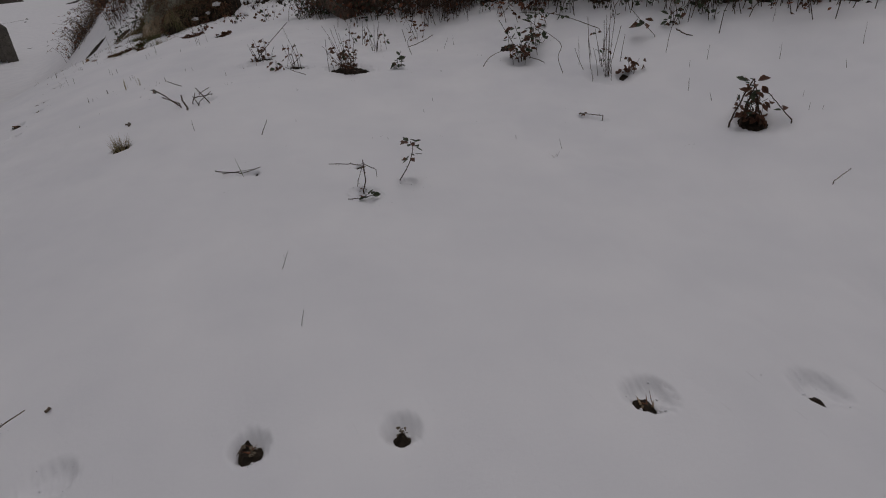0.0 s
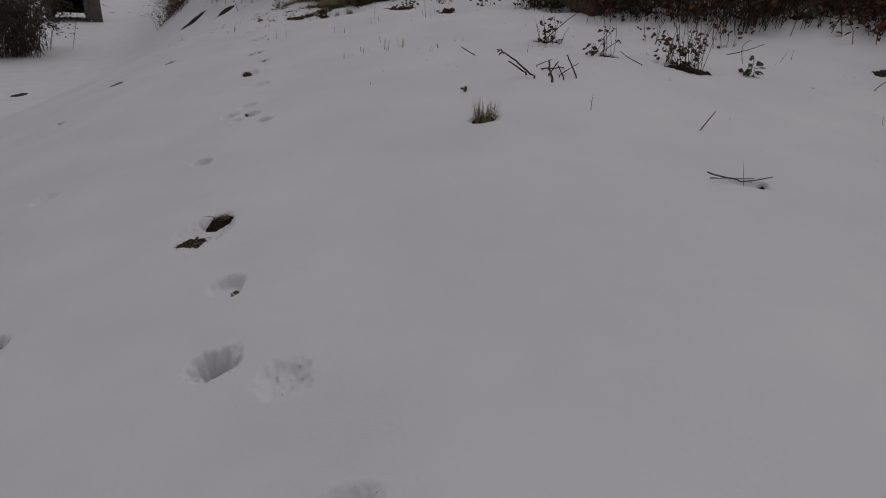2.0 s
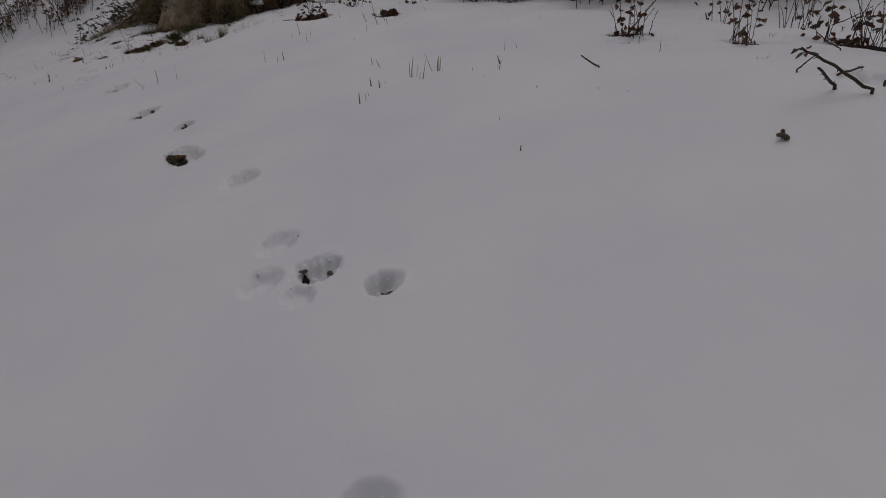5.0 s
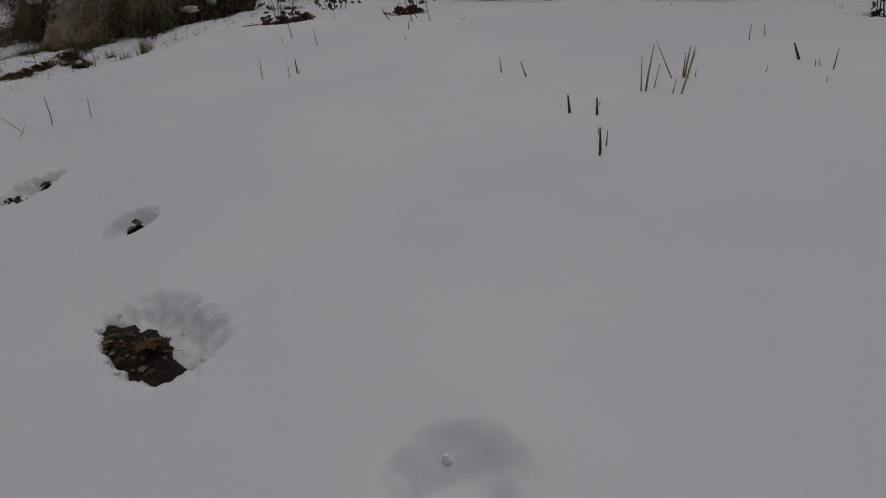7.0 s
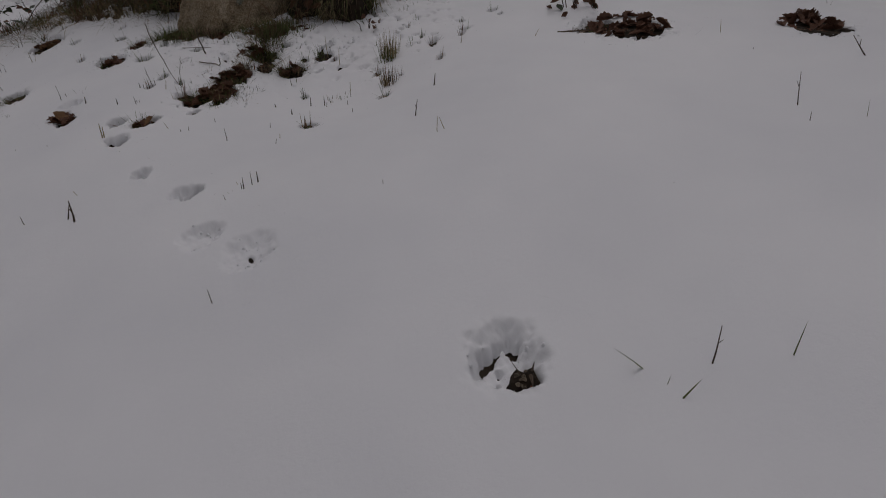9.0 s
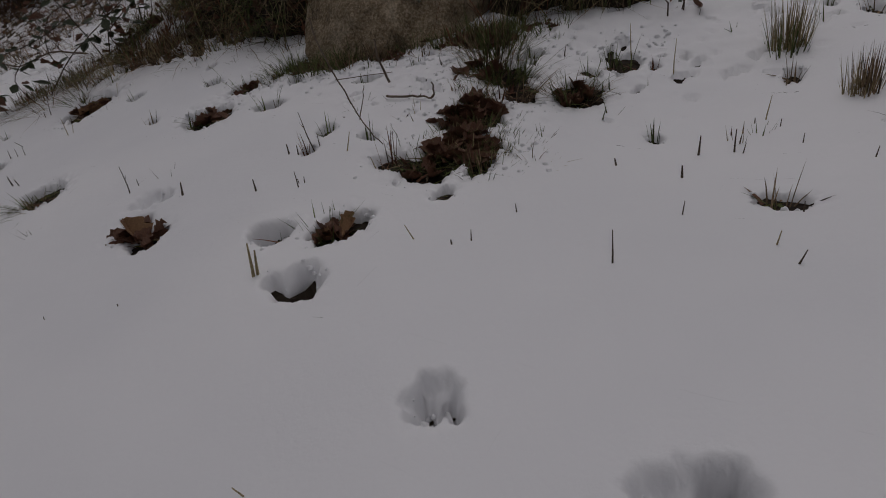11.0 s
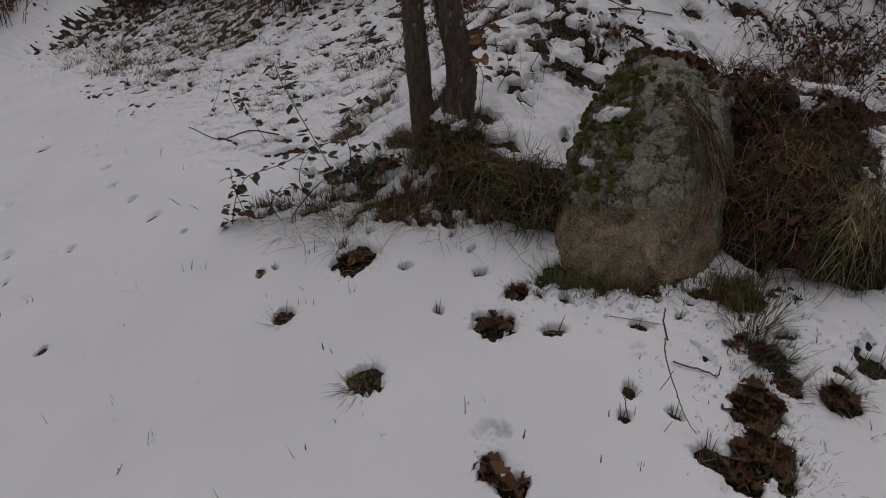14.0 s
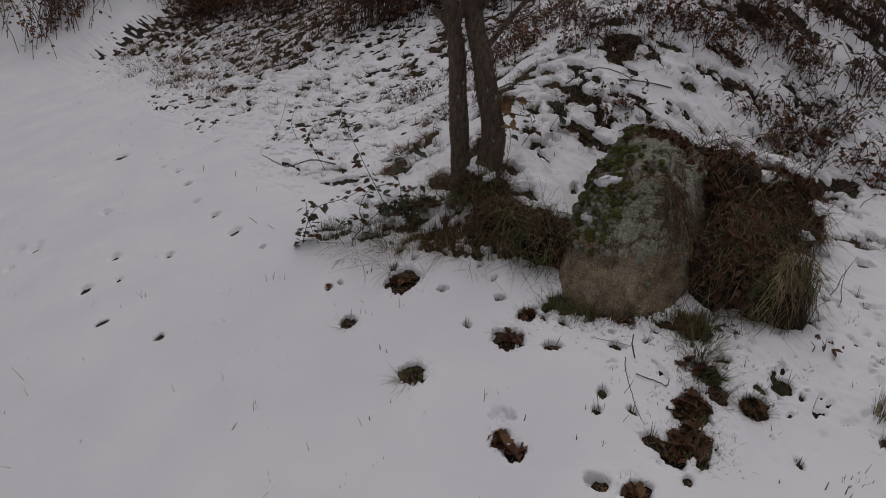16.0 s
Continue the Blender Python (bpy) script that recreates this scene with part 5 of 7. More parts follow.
dry_stick([(-5.150, 8.860, 0.326), (-5.142, 8.851, 0.268), (-5.116, 8.822, 0.183), (-5.095, 8.797, 0.118), (-5.071, 8.770, 0.074)], 0.0017)
dry_stick([(-5.012, 9.250, 0.147), (-4.950, 9.192, 0.153), (-4.891, 9.137, 0.157)], 0.0012)
dry_stick([(-5.062, 8.930, 0.098), (-5.051, 8.919, 0.141), (-5.045, 8.913, 0.173)], 0.0012)
dry_stick([(-4.923, 9.079, 0.143), (-4.939, 9.094, 0.207), (-4.940, 9.095, 0.248)], 0.0030)
dry_stick([(-3.707, 9.834, 0.435), (-3.600, 9.719, 0.600), (-3.552, 9.668, 0.741)], 0.0018)
dry_stick([(-4.125, 10.967, 1.008), (-3.935, 10.848, 1.016), (-3.724, 10.716, 0.991)], 0.0048)
dry_stick([(-4.324, 11.056, 0.955), (-4.145, 10.956, 1.079), (-3.908, 10.825, 1.011)], 0.0042)
dry_stick([(-3.651, 8.059, 0.278), (-3.599, 8.024, 0.283), (-3.536, 7.982, 0.288)], 0.0036)


# ---- leaf litter where the snow has melted ----
OAK_LEAVES = []
for k in range(7):
    r0 = random.Random(k + 70)
    fat = r0.uniform(0.85, 1.25)
    OAK_LEAVES.append(Shape().leaf((0, -0.5, 0), (0, 1, 0), (0, 0, 1), 1.0, tuple(w * fat * r0.uniform(0.93, 1.07) for w in OAK), r0.uniform(0.25, 0.7)).mesh("oak_leaf", LEAF if k < 5 else TAN))


def leaf_patch(x, y, rx, ry, az, n, size=0.085, lift=0.02, seed=1, pile=0.04, tan=False):
    """Fallen oak leaves lying over one another in an opening of the snow."""
    rx, ry, n = 0.85 * rx, 0.85 * ry, int(1.5 * n)
    size = 0.64 * size
    rnd = random.Random(seed)
    top = new("leaf_litter")
    z = land(x, y)
    top.matrix_world = pose(x, y, z, 0, 0, az)
    tagged(top, "brown wet oak leaves lying where the snow melted", "leaf litter", "leaf litter patches")
    for k in range(n):
        ang, r = rnd.uniform(0, 6.28), math.sqrt(rnd.random())
        px, py = math.cos(ang) * r * rx, math.sin(ang) * r * ry
        wx = x + px * math.cos(radians(az)) - py * math.sin(radians(az))
        wy = y + px * math.sin(radians(az)) + py * math.cos(radians(az))
        lf = part("leaf", rnd.choice(OAK_LEAVES if tan else OAK_LEAVES[:5]), top)
        pz = land(wx, wy) - z - SNOW_DEPTH + 0.4 * lift + 0.3 * pile * rnd.random()
        lf.matrix_basis = Matrix.Translation((px, py, pz)) @ Euler((rnd.uniform(-0.5, 0.5), rnd.uniform(-0.5, 0.5), rnd.uniform(0, 6.28))).to_matrix().to_4x4() @ Matrix.Scale(size * rnd.uniform(0.7, 1.2), 4)
    return top


leaf_patch(-5.58, 8.93, 0.04, 0.05, 0, 7, 0.075, seed=1)
leaf_patch(-5.55, 8.86, 0.04, 0.04, 0, 6, 0.07, seed=2)
big = new("oak_leaf", OAK_LEAVES[5])
big.matrix_world = pose(-5.565, 8.895, land(-5.565, 8.895) - 0.005, 38, 10, 35) @ Matrix.Scale(0.088, 4)
tagged(big, "large tan oak leaf standing in a melt hole", "leaf", "single oak leaves")
leaf_patch(-5.67, 10.07, 0.10, 0.05, -30, 12, 0.08, seed=3, tan=True)
leaf_patch(-5.34, 9.43, 0.07, 0.05, -30, 10, 0.07, seed=4)
leaf_patch(-5.22, 9.53, 0.05, 0.05, 0, 6, 0.07, seed=5)
leaf_patch(-5.25, 8.56, 0.05, 0.035, -20, 9, 0.065, seed=6, tan=True)
leaf_patch(-4.85, 8.80, 0.09, 0.08, 0, 18, 0.095, seed=7, pile=0.04, lift=0.02)
leaf_patch(-4.94, 8.67, 0.09, 0.08, 0, 18, 0.09, seed=8, pile=0.04, lift=0.02)
leaf_patch(-5.03, 8.65, 0.07, 0.05, 0, 8, 0.07, seed=9)
leaf_patch(-4.61, 8.74, 0.05, 0.05, 0, 6, 0.08, seed=10)
leaf_patch(-4.72, 8.98, 0.07, 0.07, 0, 9, 0.08, seed=34, lift=0.04)
leaf_patch(-4.60, 9.17, 0.07, 0.09, 0, 12, 0.09, seed=11)
leaf_patch(-4.78, 9.40, 0.16, 0.06, -30, 14, 0.08, seed=12)
leaf_patch(-5.60, 10.50, 0.07, 0.05, 0, 9, 0.06, seed=31)
leaf_patch(-5.45, 10.33, 0.08, 0.05, 0, 10, 0.06, seed=32)
leaf_patch(-5.33, 10.14, 0.08, 0.05, 0, 10, 0.06, seed=33)
leaf_patch(-3.40, 7.93, 0.17, 0.18, 0, 34, 0.09, seed=13, pile=0.12)
leaf_patch(-2.85, 7.55, 0.12, 0.14, 0, 20, 0.09, seed=14, pile=0.1)
leaf_patch(-6.04, 10.25, 0.02, 0.02, 0, 2, 0.06, seed=15, tan=True, lift=0.05)
leaf_patch(-0.81, 5.25, 0.10, 0.10, 0, 12, 0.08, seed=16, pile=0.08)
leaf_patch(1.42, 4.42, 0.06, 0.04, 0, 8, 0.08, seed=17, pile=0.10)
leaf_patch(-4.00, 5.035, 0.03, 0.015, -63, 2, 0.07, lift=0.055, seed=951, tan=True)
leaf_patch(2.0, 3.46, 0.08, 0.06, 0, 8, 0.07, seed=18, pile=0.12)

def leaf_cluster(x, y, height, n, spread, size, brown):
    """Withered bramble leaves standing on short twigs in the snow."""
    rnd = random.Random(int(abs(x) * 9001 + abs(y) * 5003))
    top = new("bramble_clump")
    z = land(x, y)
    top.matrix_world = pose(x, y, z)
    tagged(top, "clump of withered brown bramble leaves in the snow" if brown else "clump of dark green bramble leaves in the snow", "bramble", "bramble clumps")
    for k in range(max(3, n // 4)):
        ang, r = rnd.uniform(0, 6.28), spread * rnd.random()
        b = Vector((0.4 * r * math.cos(ang), 0.4 * r * math.sin(ang), -0.05))
        e = Vector((r * math.cos(ang + 0.6), r * math.sin(ang + 0.6), height * rnd.uniform(0.5, 1.3)))
        s = Shape().tube([b, b.lerp(e, 0.5) + Vector((rnd.gauss(0, 0.01), rnd.gauss(0, 0.01), 0.02)), e], [0.0025, 0.002, 0.001], 5)
        part("twig", s.mesh("twig", THORN), top)
    for k in range(n):
        ang, r = rnd.uniform(0, 6.28), spread * math.sqrt(rnd.random())
        lf = part("leaf", rnd.choice(BROWN_LEAFLETS if rnd.random() < (0.85 if brown else 0.3) else LEAFLETS), top)
        lf.matrix_basis = Matrix.Translation((r * math.cos(ang), r * math.sin(ang), height * rnd.random() ** 1.4)) @ Euler((rnd.uniform(-1.3, 1.3), rnd.uniform(-1.3, 1.3), rnd.uniform(0, 6.28))).to_matrix().to_4x4() @ Matrix.Scale(size * rnd.uniform(0.6, 1.25), 4)
    return top


leaf_cluster(-0.830, 5.130, 0.14, 24, 0.10, 0.045, True)
leaf_cluster(-1.780, 5.690, 0.16, 22, 0.12, 0.050, True)
leaf_cluster(0.700, 5.080, 0.10, 16, 0.10, 0.050, True)
leaf_cluster(2.020, 3.450, 0.10, 20, 0.07, 0.055, True)
leaf_cluster(-0.909, 5.294, 0.16, 26, 0.12, 0.050, True)
leaf_cluster(0.851, 5.272, 0.12, 22, 0.10, 0.055, False)
leaf_cluster(0.853, 5.536, 0.20, 10, 0.14, 0.055, False)
leaf_cluster(2.002, 3.489, 0.20, 16, 0.06, 0.055, True)
leaf_cluster(1.987, 3.531, 0.12, 14, 0.08, 0.050, True)
leaf_cluster(1.487, 4.422, 0.08, 12, 0.08, 0.050, True)
leaf_cluster(-1.470, 5.166, 0.08, 12, 0.07, 0.045, True)
leaf_cluster(-0.868, 6.206, 0.18, 18, 0.16, 0.050, True)
leaf_cluster(-0.369, 5.198, 0.10, 6, 0.04, 0.055, True)
leaf_cluster(-0.270, 6.151, 0.15, 14, 0.14, 0.050, True)
leaf_cluster(-4.186, 8.858, 0.05, 9, 0.08, 0.035, True)
leaf_cluster(-3.422, 8.280, 0.14, 24, 0.12, 0.050, True)
leaf_cluster(-3.003, 8.528, 0.14, 26, 0.18, 0.050, True)
leaf_cluster(-2.495, 8.340, 0.16, 20, 0.16, 0.050, True)
leaf_cluster(1.930, 4.997, 0.20, 8, 0.10, 0.060, True)
leaf_cluster(2.907, 4.754, 0.12, 14, 0.12, 0.050, True)

# tufts
tuft(-2.10, 3.53, 150, 0.15, 0.07, STRAW, 0.004, 21, label="small straw-coloured grass tussock standing in the snow", upright=0.9, droop=0.15, lift=-0.03)
tuft(-2.09, 3.53, 70, 0.10, 0.07, GREEN, 0.004, 22, upright=0.9, droop=0.15, lift=-0.03)
tuft(-5.99, 9.90, 60, 0.06, 0.06, GREEN, 0.003, 23)
tuft(-5.80, 9.41, 150, 0.06, 0.075, GREEN, 0.003, 24, droop=0.9)
tuft(-5.79, 9.40, 70, 0.05, 0.07, DEAD, 0.003, 124, droop=0.9)
tuft(-4.61, 8.76, 90, 0.07, 0.08, GREEN, 0.0032, 25)
tuft(-4.60, 8.75, 60, 0.08, 0.08, DEAD, 0.003, 26)
tuft(-4.20, 8.53, 90, 0.15, 0.06, STRAW, 0.0035, 27, upright=1.15, droop=0.12)
tuft(-4.22, 8.52, 70, 0.11, 0.06, GREEN, 0.0035, 28, upright=1.1, droop=0.15)
tuft(-4.30, 8.29, 70, 0.11, 0.045, DEAD, 0.0035, 29, upright=1.15, droop=0.12)
tuft(-4.31, 8.30, 50, 0.11, 0.045, STRAW, 0.003, 30, upright=1.15, droop=0.12)
tuft(-4.68, 8.93, 120, 0.10, 0.10, GREEN, 0.0035, 31)
tuft(-4.72, 8.84, 80, 0.08, 0.09, DEAD, 0.003, 32)
tuft(-4.62, 9.05, 120, 0.14, 0.10, GREEN, 0.0035, 33)
tuft(-4.66, 9.02, 80, 0.16, 0.10, DEAD, 0.003, 34)
tuft(-4.97, 8.64, 50, 0.06, 0.08, GREEN, 0.003, 35)
tuft(-5.03, 8.66, 40, 0.07, 0.05, GREEN, 0.003, 36)
tuft(-5.04, 9.53, 80, 0.09, 0.10, GREEN, 0.0035, 37)
tuft(-5.20, 9.55, 40, 0.07, 0.05, GREEN, 0.003, 38)
tuft(-5.34, 9.44, 40, 0.06, 0.06, GREEN, 0.003, 39)
tuft(-5.26, 8.57, 45, 0.07, 0.05, GREEN, 0.0035, 40)
tuft(-5.30, 8.35, 12, 0.05, 0.03, GREEN, 0.004, 41)
tuft(-5.02, 7.77, 10, 0.05, 0.02, GREEN, 0.003, 42)
for k in range(26):
    r0 = random.Random(k + 300)
    q = k / 25
    x, y = -5.12 + q * 0.55 + r0.uniform(-0.04, 0.04), 9.52 - q * 0.30 + r0.uniform(-0.05, 0.03)
    tuft(x, y, 26, 0.06 + 0.05 * r0.random(), 0.05, GREEN if r0.random() < 0.7 else DEAD, 0.003, 300 + k)


specs = [(x, y, 7, 0.06 + 1.2 * r, 1.1 * r, 0.004, (GREEN, DEAD, GREEN, FERN)[k % 4]) for k, (x, y, r) in enumerate(PITS)]
tufts_joined("short grass standing in small thawed pits", specs)
# grass in the big thawed patch, on the ragged lip below the trees and down the channel below the boulder
r0 = random.Random(64)
specs = [(-4.91 + r0.gauss(0, 0.055), 8.68 + r0.gauss(0, 0.06), 12, r0.uniform(0.04, 0.07), 0.05, 0.0034, r0.choice((GREEN, GREEN, DEAD, STRAW))) for k in range(56)]
for k in range(150):
    q = r0.random()
    a, c = 12.45 - 1.35 * q + r0.gauss(0, 0.06), 0.24 + 0.32 * q + r0.gauss(0.05, 0.06)
    specs.append((-0.5 * a + 0.866 * c, 0.866 * a + 0.5 * c, r0.randint(8, 30), r0.uniform(0.06, 0.13), 0.05, 0.0042, r0.choice((GREEN, DEAD, DEAD, FERN, STEM))))
for k in range(60):
    q = r0.random()
    specs.append((-4.55 - 0.34 * q + r0.gauss(0, 0.025), 9.22 - 0.48 * q + r0.gauss(0, 0.025), 22, r0.uniform(0.04, 0.07), 0.04, 0.0038, r0.choice((GREEN, GREEN, DEAD, STRAW, FERN))))
tufts_joined("matted green and brown grass where the snow has thawed", specs)
made = 0
while made < 24:
    a, c = r0.uniform(9.4, 11.1), r0.uniform(0.25, 1.5)
    x, y = -0.5 * a + 0.866 * c, 0.866 * a + 0.5 * c
    if float(fractal(np.array([x * 27]), np.array([y * 27]), 77, 3)[0]) < 0.66:
        continue
    made += 1
    tuft(x, y, 14, r0.uniform(0.05, 0.07), 0.03, r0.choice((GREEN, GREEN, DEAD)), 0.0042, 2400 + made, upright=0.9, droop=0.3)


# ---- tangle of dead grass and bracken round the boulder and the trees ----
def mound(x, y, n, height, spread, mat, seed, width=0.0045, name="dead_grass_clump", label="drooping clump of dead brown grass against the bank", lift=0.0, droop=1.1):
    ob = tuft(x, y, n, height, spread, mat, width, seed, name, label, "dead grass round the boulder", droop, 0.3)
    ob.location.z += lift
    return ob


def frond(s, at, way, length, rnd):
    """A withered bracken frond: a drooping rib with pairs of curled pinnae."""
    at, way = Vector(at), Vector(way).normalized()
    pts = [at + way * length * q - Vector((0, 0, 0.45 * length * q * q)) for q in (0, 0.25, 0.5, 0.75, 1.0)]
    s.tube(pts, [0.003, 0.0025, 0.002, 0.0015, 0.0008], 4, False)
    side = way.cross(Vector((0, 0, 1))).normalized()
    for k in range(12):
        q = 0.15 + 0.8 * k / 12
        p = point_on(pts, q)
        for sg in (-1, 1):
            L = length * 0.3 * (1 - 0.8 * q) * rnd.uniform(0.6, 1.2)
            d = (side * sg + way * 0.5 + Vector((0, 0, rnd.uniform(-1.0, 0.2))))
            s.blade(p, p + d.normalized() * L, L * 0.32, 0.5 * rnd.random(), 3, 0.6)


def bracken(x, y, n, reach, seed, lift=0.0):
    rnd = random.Random(seed)
    s = Shape()
    for k in range(n):
        ang = rnd.uniform(0, 6.28)
        at = (math.cos(ang) * reach * 0.5 * rnd.random(), math.sin(ang) * reach * 0.5 * rnd.random(), rnd.uniform(0, 0.25) * reach)
        frond(s, at, (math.cos(ang), math.sin(ang), rnd.uniform(-0.3, 0.6)), reach * rnd.uniform(0.5, 1.0), rnd)
    ob = new("bracken_clump", s.mesh("bracken_clump", FERN))
    ob.matrix_world = pose(x, y, land(x, y) + lift)
    return tagged(ob, "collapsed rust-brown dead bracken on the boulder", "bracken", "dead bracken round the boulder")


# the overgrown flank: an earth hump under hanging grass, bracken and leaves
def hump(name, x, y, z, half, az, seed, label):
    ob = new(name, rock_mesh(name, tuple(0.8 * v for v in half), SOIL, seed, 4, 0.2))
    ob.matrix_world = pose(x, y, z, 0, 0, az)
    tagged(ob, label, "earth mound")
    return ob


def hang(x, y, z, half, az, face, n, mats, seed, reach=(0.08, 0.24), width=0.0042, clumps=8, low=-0.2, out=(0.05, 0.4), down=0.15):
    """Clumps of withered blades that grow from a hump and hang down over it."""
    rnd = random.Random(seed)
    m = pose(x, y, z, 0, 0, az)
    shapes = {}
    for k in range(clumps):
        mid, up, size = rnd.uniform(*face), rnd.uniform(low, 1.15), rnd.random()
        s = shapes.setdefault(rnd.choice(mats), Shape())
        for j in range(n):
            u, v = mid + rnd.gauss(0, 0.22), up + rnd.gauss(0, 0.2)
            nn = Vector((math.sin(u) * math.cos(v), -math.cos(u) * math.cos(v), math.sin(v)))
            p = Vector((nn.x * half[0], nn.y * half[1], nn.z * half[2])) * (rnd.uniform(0.86, 1.02) + 0.14 * size)
            L = rnd.uniform(*reach)
            way = nn * rnd.uniform(*out) + Vector((rnd.gauss(0, 0.6), rnd.gauss(0, 0.6), rnd.gauss(-down, 0.6)))
            s.blade(p, p + way.normalized() * L, width * rnd.uniform(0.6, 1.4), rnd.uniform(0.0, 0.35), 3)
    for mat, s in shapes.items():
        ob = new("dead_grass", s.mesh("dead_grass", mat))
        ob.matrix_world = m
        tagged(ob, "drooping tangle of dead brown grass against the bank", "grass", kind="stuff")


def clinging_leaves(x, y, z, half, az, face, n, seed, size=0.05):
    """Withered leaves caught in the grass on a hump."""
    rnd = random.Random(seed)
    top = new("leaf_litter")
    top.matrix_world = pose(x, y, z, 0, 0, az)
    tagged(top, "rust-brown withered leaves caught in dead grass", "leaf litter", "leaf litter patches")
    for k in range(n):
        u, v = rnd.uniform(*face), rnd.uniform(0.0, 1.2)
        nn = Vector((math.sin(u) * math.cos(v), -math.cos(u) * math.cos(v), math.sin(v)))
        p = Vector((nn.x * half[0], nn.y * half[1], nn.z * half[2])) * rnd.uniform(0.96, 1.1)
        lf = part("leaf", rnd.choice(OAK_LEAVES[:5]), top)
        lf.matrix_basis = Matrix.Translation(p) @ nn.to_track_quat('Z', 'Y').to_matrix().to_4x4() @ Euler((rnd.uniform(-1, 1), rnd.uniform(-1, 1), rnd.uniform(0, 6.28))).to_matrix().to_4x4() @ Matrix.Scale(size * rnd.uniform(0.6, 1.3), 4)
    return top


HUMPS = ((0.46, 0.60, 0.20, (0.24, 0.50, 0.40), 3), (0.56, 0.82, 0.28, (0.26, 0.50, 0.36), 4), (0.34, 1.02, 0.46, (0.27, 0.38, 0.36), 10), (-0.42, 0.42, 0.24, (0.20, 0.19, 0.22), 5),
         (-0.70, 0.54, 0.27, (0.22, 0.20, 0.17), 6), (-0.90, 0.72, 0.40, (0.17, 0.15, 0.13), 7), (-1.15, 0.72, 0.24, (0.22, 0.14, 0.11), 8), (0.69, 1.06, 0.40, (0.23, 0.36, 0.33), 11))
for k, (u, w, z, half, seed) in enumerate(HUMPS):
    x, y = by_boulder(u, w)
    hump("earth_mound", x, y, z, half, -37.7, seed, "dark earth bank under withered grass beside the boulder")
    if k < 3 or k == 7:
        hang(x, y, z, half, -37.7, (-0.9, 1.4), 40, (DEAD, FERN, FERN, STEM, STEM), 400 + k, (0.04, 0.12), 0.004, 16, -0.1)
        hang(x, y, z, half, -37.7, (-0.9, 1.4), 24, (STRAW, DEAD, STEM, GREEN), 420 + k, (0.12, 0.28), 0.003, 14, -0.2, (0.1, 0.5), 0.4)
        clinging_leaves(x, y, z, half, -37.7, (-1.1, 1.4), 110, 440 + k, 0.052)
    elif k < 6:
        hang(x, y, z, half, -37.7, (-1.4, 1.4), 55, (DEAD, STEM, GREEN, FERN), 400 + k, (0.05, 0.14), 0.004, 16)
        hang(x, y, z, half, -37.7, (-1.2, 1.2), 30, (STRAW, DEAD, GREEN), 420 + k, (0.12, 0.26), 0.0032, 7, 0.0)
        clinging_leaves(x, y, z, half, -37.7, (-1.2, 1.2), 60, 440 + k, 0.045)
    else:
        hang(x, y, z, half, -37.7, (-1.4, 1.4), 60, (DEAD, GREEN, GREEN), 400 + k, (0.04, 0.13), 0.0035, 8)
        clinging_leaves(x, y, z, half, -37.7, (-1.2, 1.2), 14, 440 + k, 0.05)


# long withered strands that hang over the flank and over the edge of the rock
DRAPED = [(u, w, z, half) for u, w, z, half, seed in HUMPS] + [(-0.045, 0.46, 0.28, (0.30, 0.44, 0.50))]


def top_of(u, w):
    """Height of the rock and the humps over a place in the boulder's axes."""
    best = -1.0
    for hu, hw, hz, (rx, ry, rz) in DRAPED:
        q = 1 - ((u - hu) / rx) ** 2 - ((w - hw) / ry) ** 2
        if q > 0:
            best = max(best, hz + rz * math.sqrt(q))
    return best


def strands(n, seed, u_range, w_range, mats, length, radius, label, slide=0.25, lift=0.012):
    """Thin dead stems and blades that start on top and slide down over what is below them."""
    rnd = random.Random(seed)
    shapes = {}
    for k in range(n):
        u, w = rnd.uniform(*u_range), rnd.uniform(*w_range)
        z = top_of(u, w)
        if z < 0:
            continue
        z += rnd.uniform(0, 0.05)
        du, dw, fall = rnd.gauss(0, slide), -rnd.uniform(0.3, 1.0), 0.0
        pts, gone, reach = [], 0.0, rnd.uniform(*length)
        while gone < reach:
            x, y = by_boulder(u, w)
            ground = land(x, y) + 0.005
            pts.append((x, y, max(z, ground)))
            if z <= ground:
                break
            du += rnd.gauss(0, 0.12)
            u, w = u + 0.022 * du, w + 0.022 * dw
            fall = min(fall + 0.004, 0.035)
            z = max(top_of(u, w) + lift * rnd.random(), z - fall - 0.004)
            gone += 0.03
        if len(pts) < 3:
            continue
        r = radius * rnd.uniform(0.6, 1.4)
        s = shapes.setdefault(rnd.choice(mats), Shape())
        s.tube(pts, [r * (1.1 - 0.8 * j / len(pts)) for j in range(len(pts))], 3, False)
    for mat, s in shapes.items():
        tagged(new("hanging_grass", s.mesh("hanging_grass", mat)), label, "grass", kind="stuff")


strands(420, 811, (0.12, 0.92), (0.10, 1.1), (FERN, FERN, DEAD, DEAD, STEM), (0.12, 0.45), 0.0016, "withered rust-brown stems hanging over the bank beside the boulder", 0.4)
strands(260, 812, (0.16, 0.86), (0.02, 0.6), (DEAD, STRAW, STRAW, GREEN), (0.2, 0.55), 0.0013, "long pale dead grass hanging down the bank", 0.55, 0.03)
strands(330, 813, (0.06, 0.26), (0.25, 0.85), (FERN, DEAD, STEM), (0.15, 0.4), 0.0015, "brown stems trailing over the edge of the boulder", 0.5, 0.02)
strands(220, 814, (-1.0, -0.3), (0.30, 0.85), (DEAD, DEAD, STEM, STRAW, GREEN), (0.12, 0.35), 0.0014, "brown grass hanging over the bank below the tree", 0.4, 0.02)


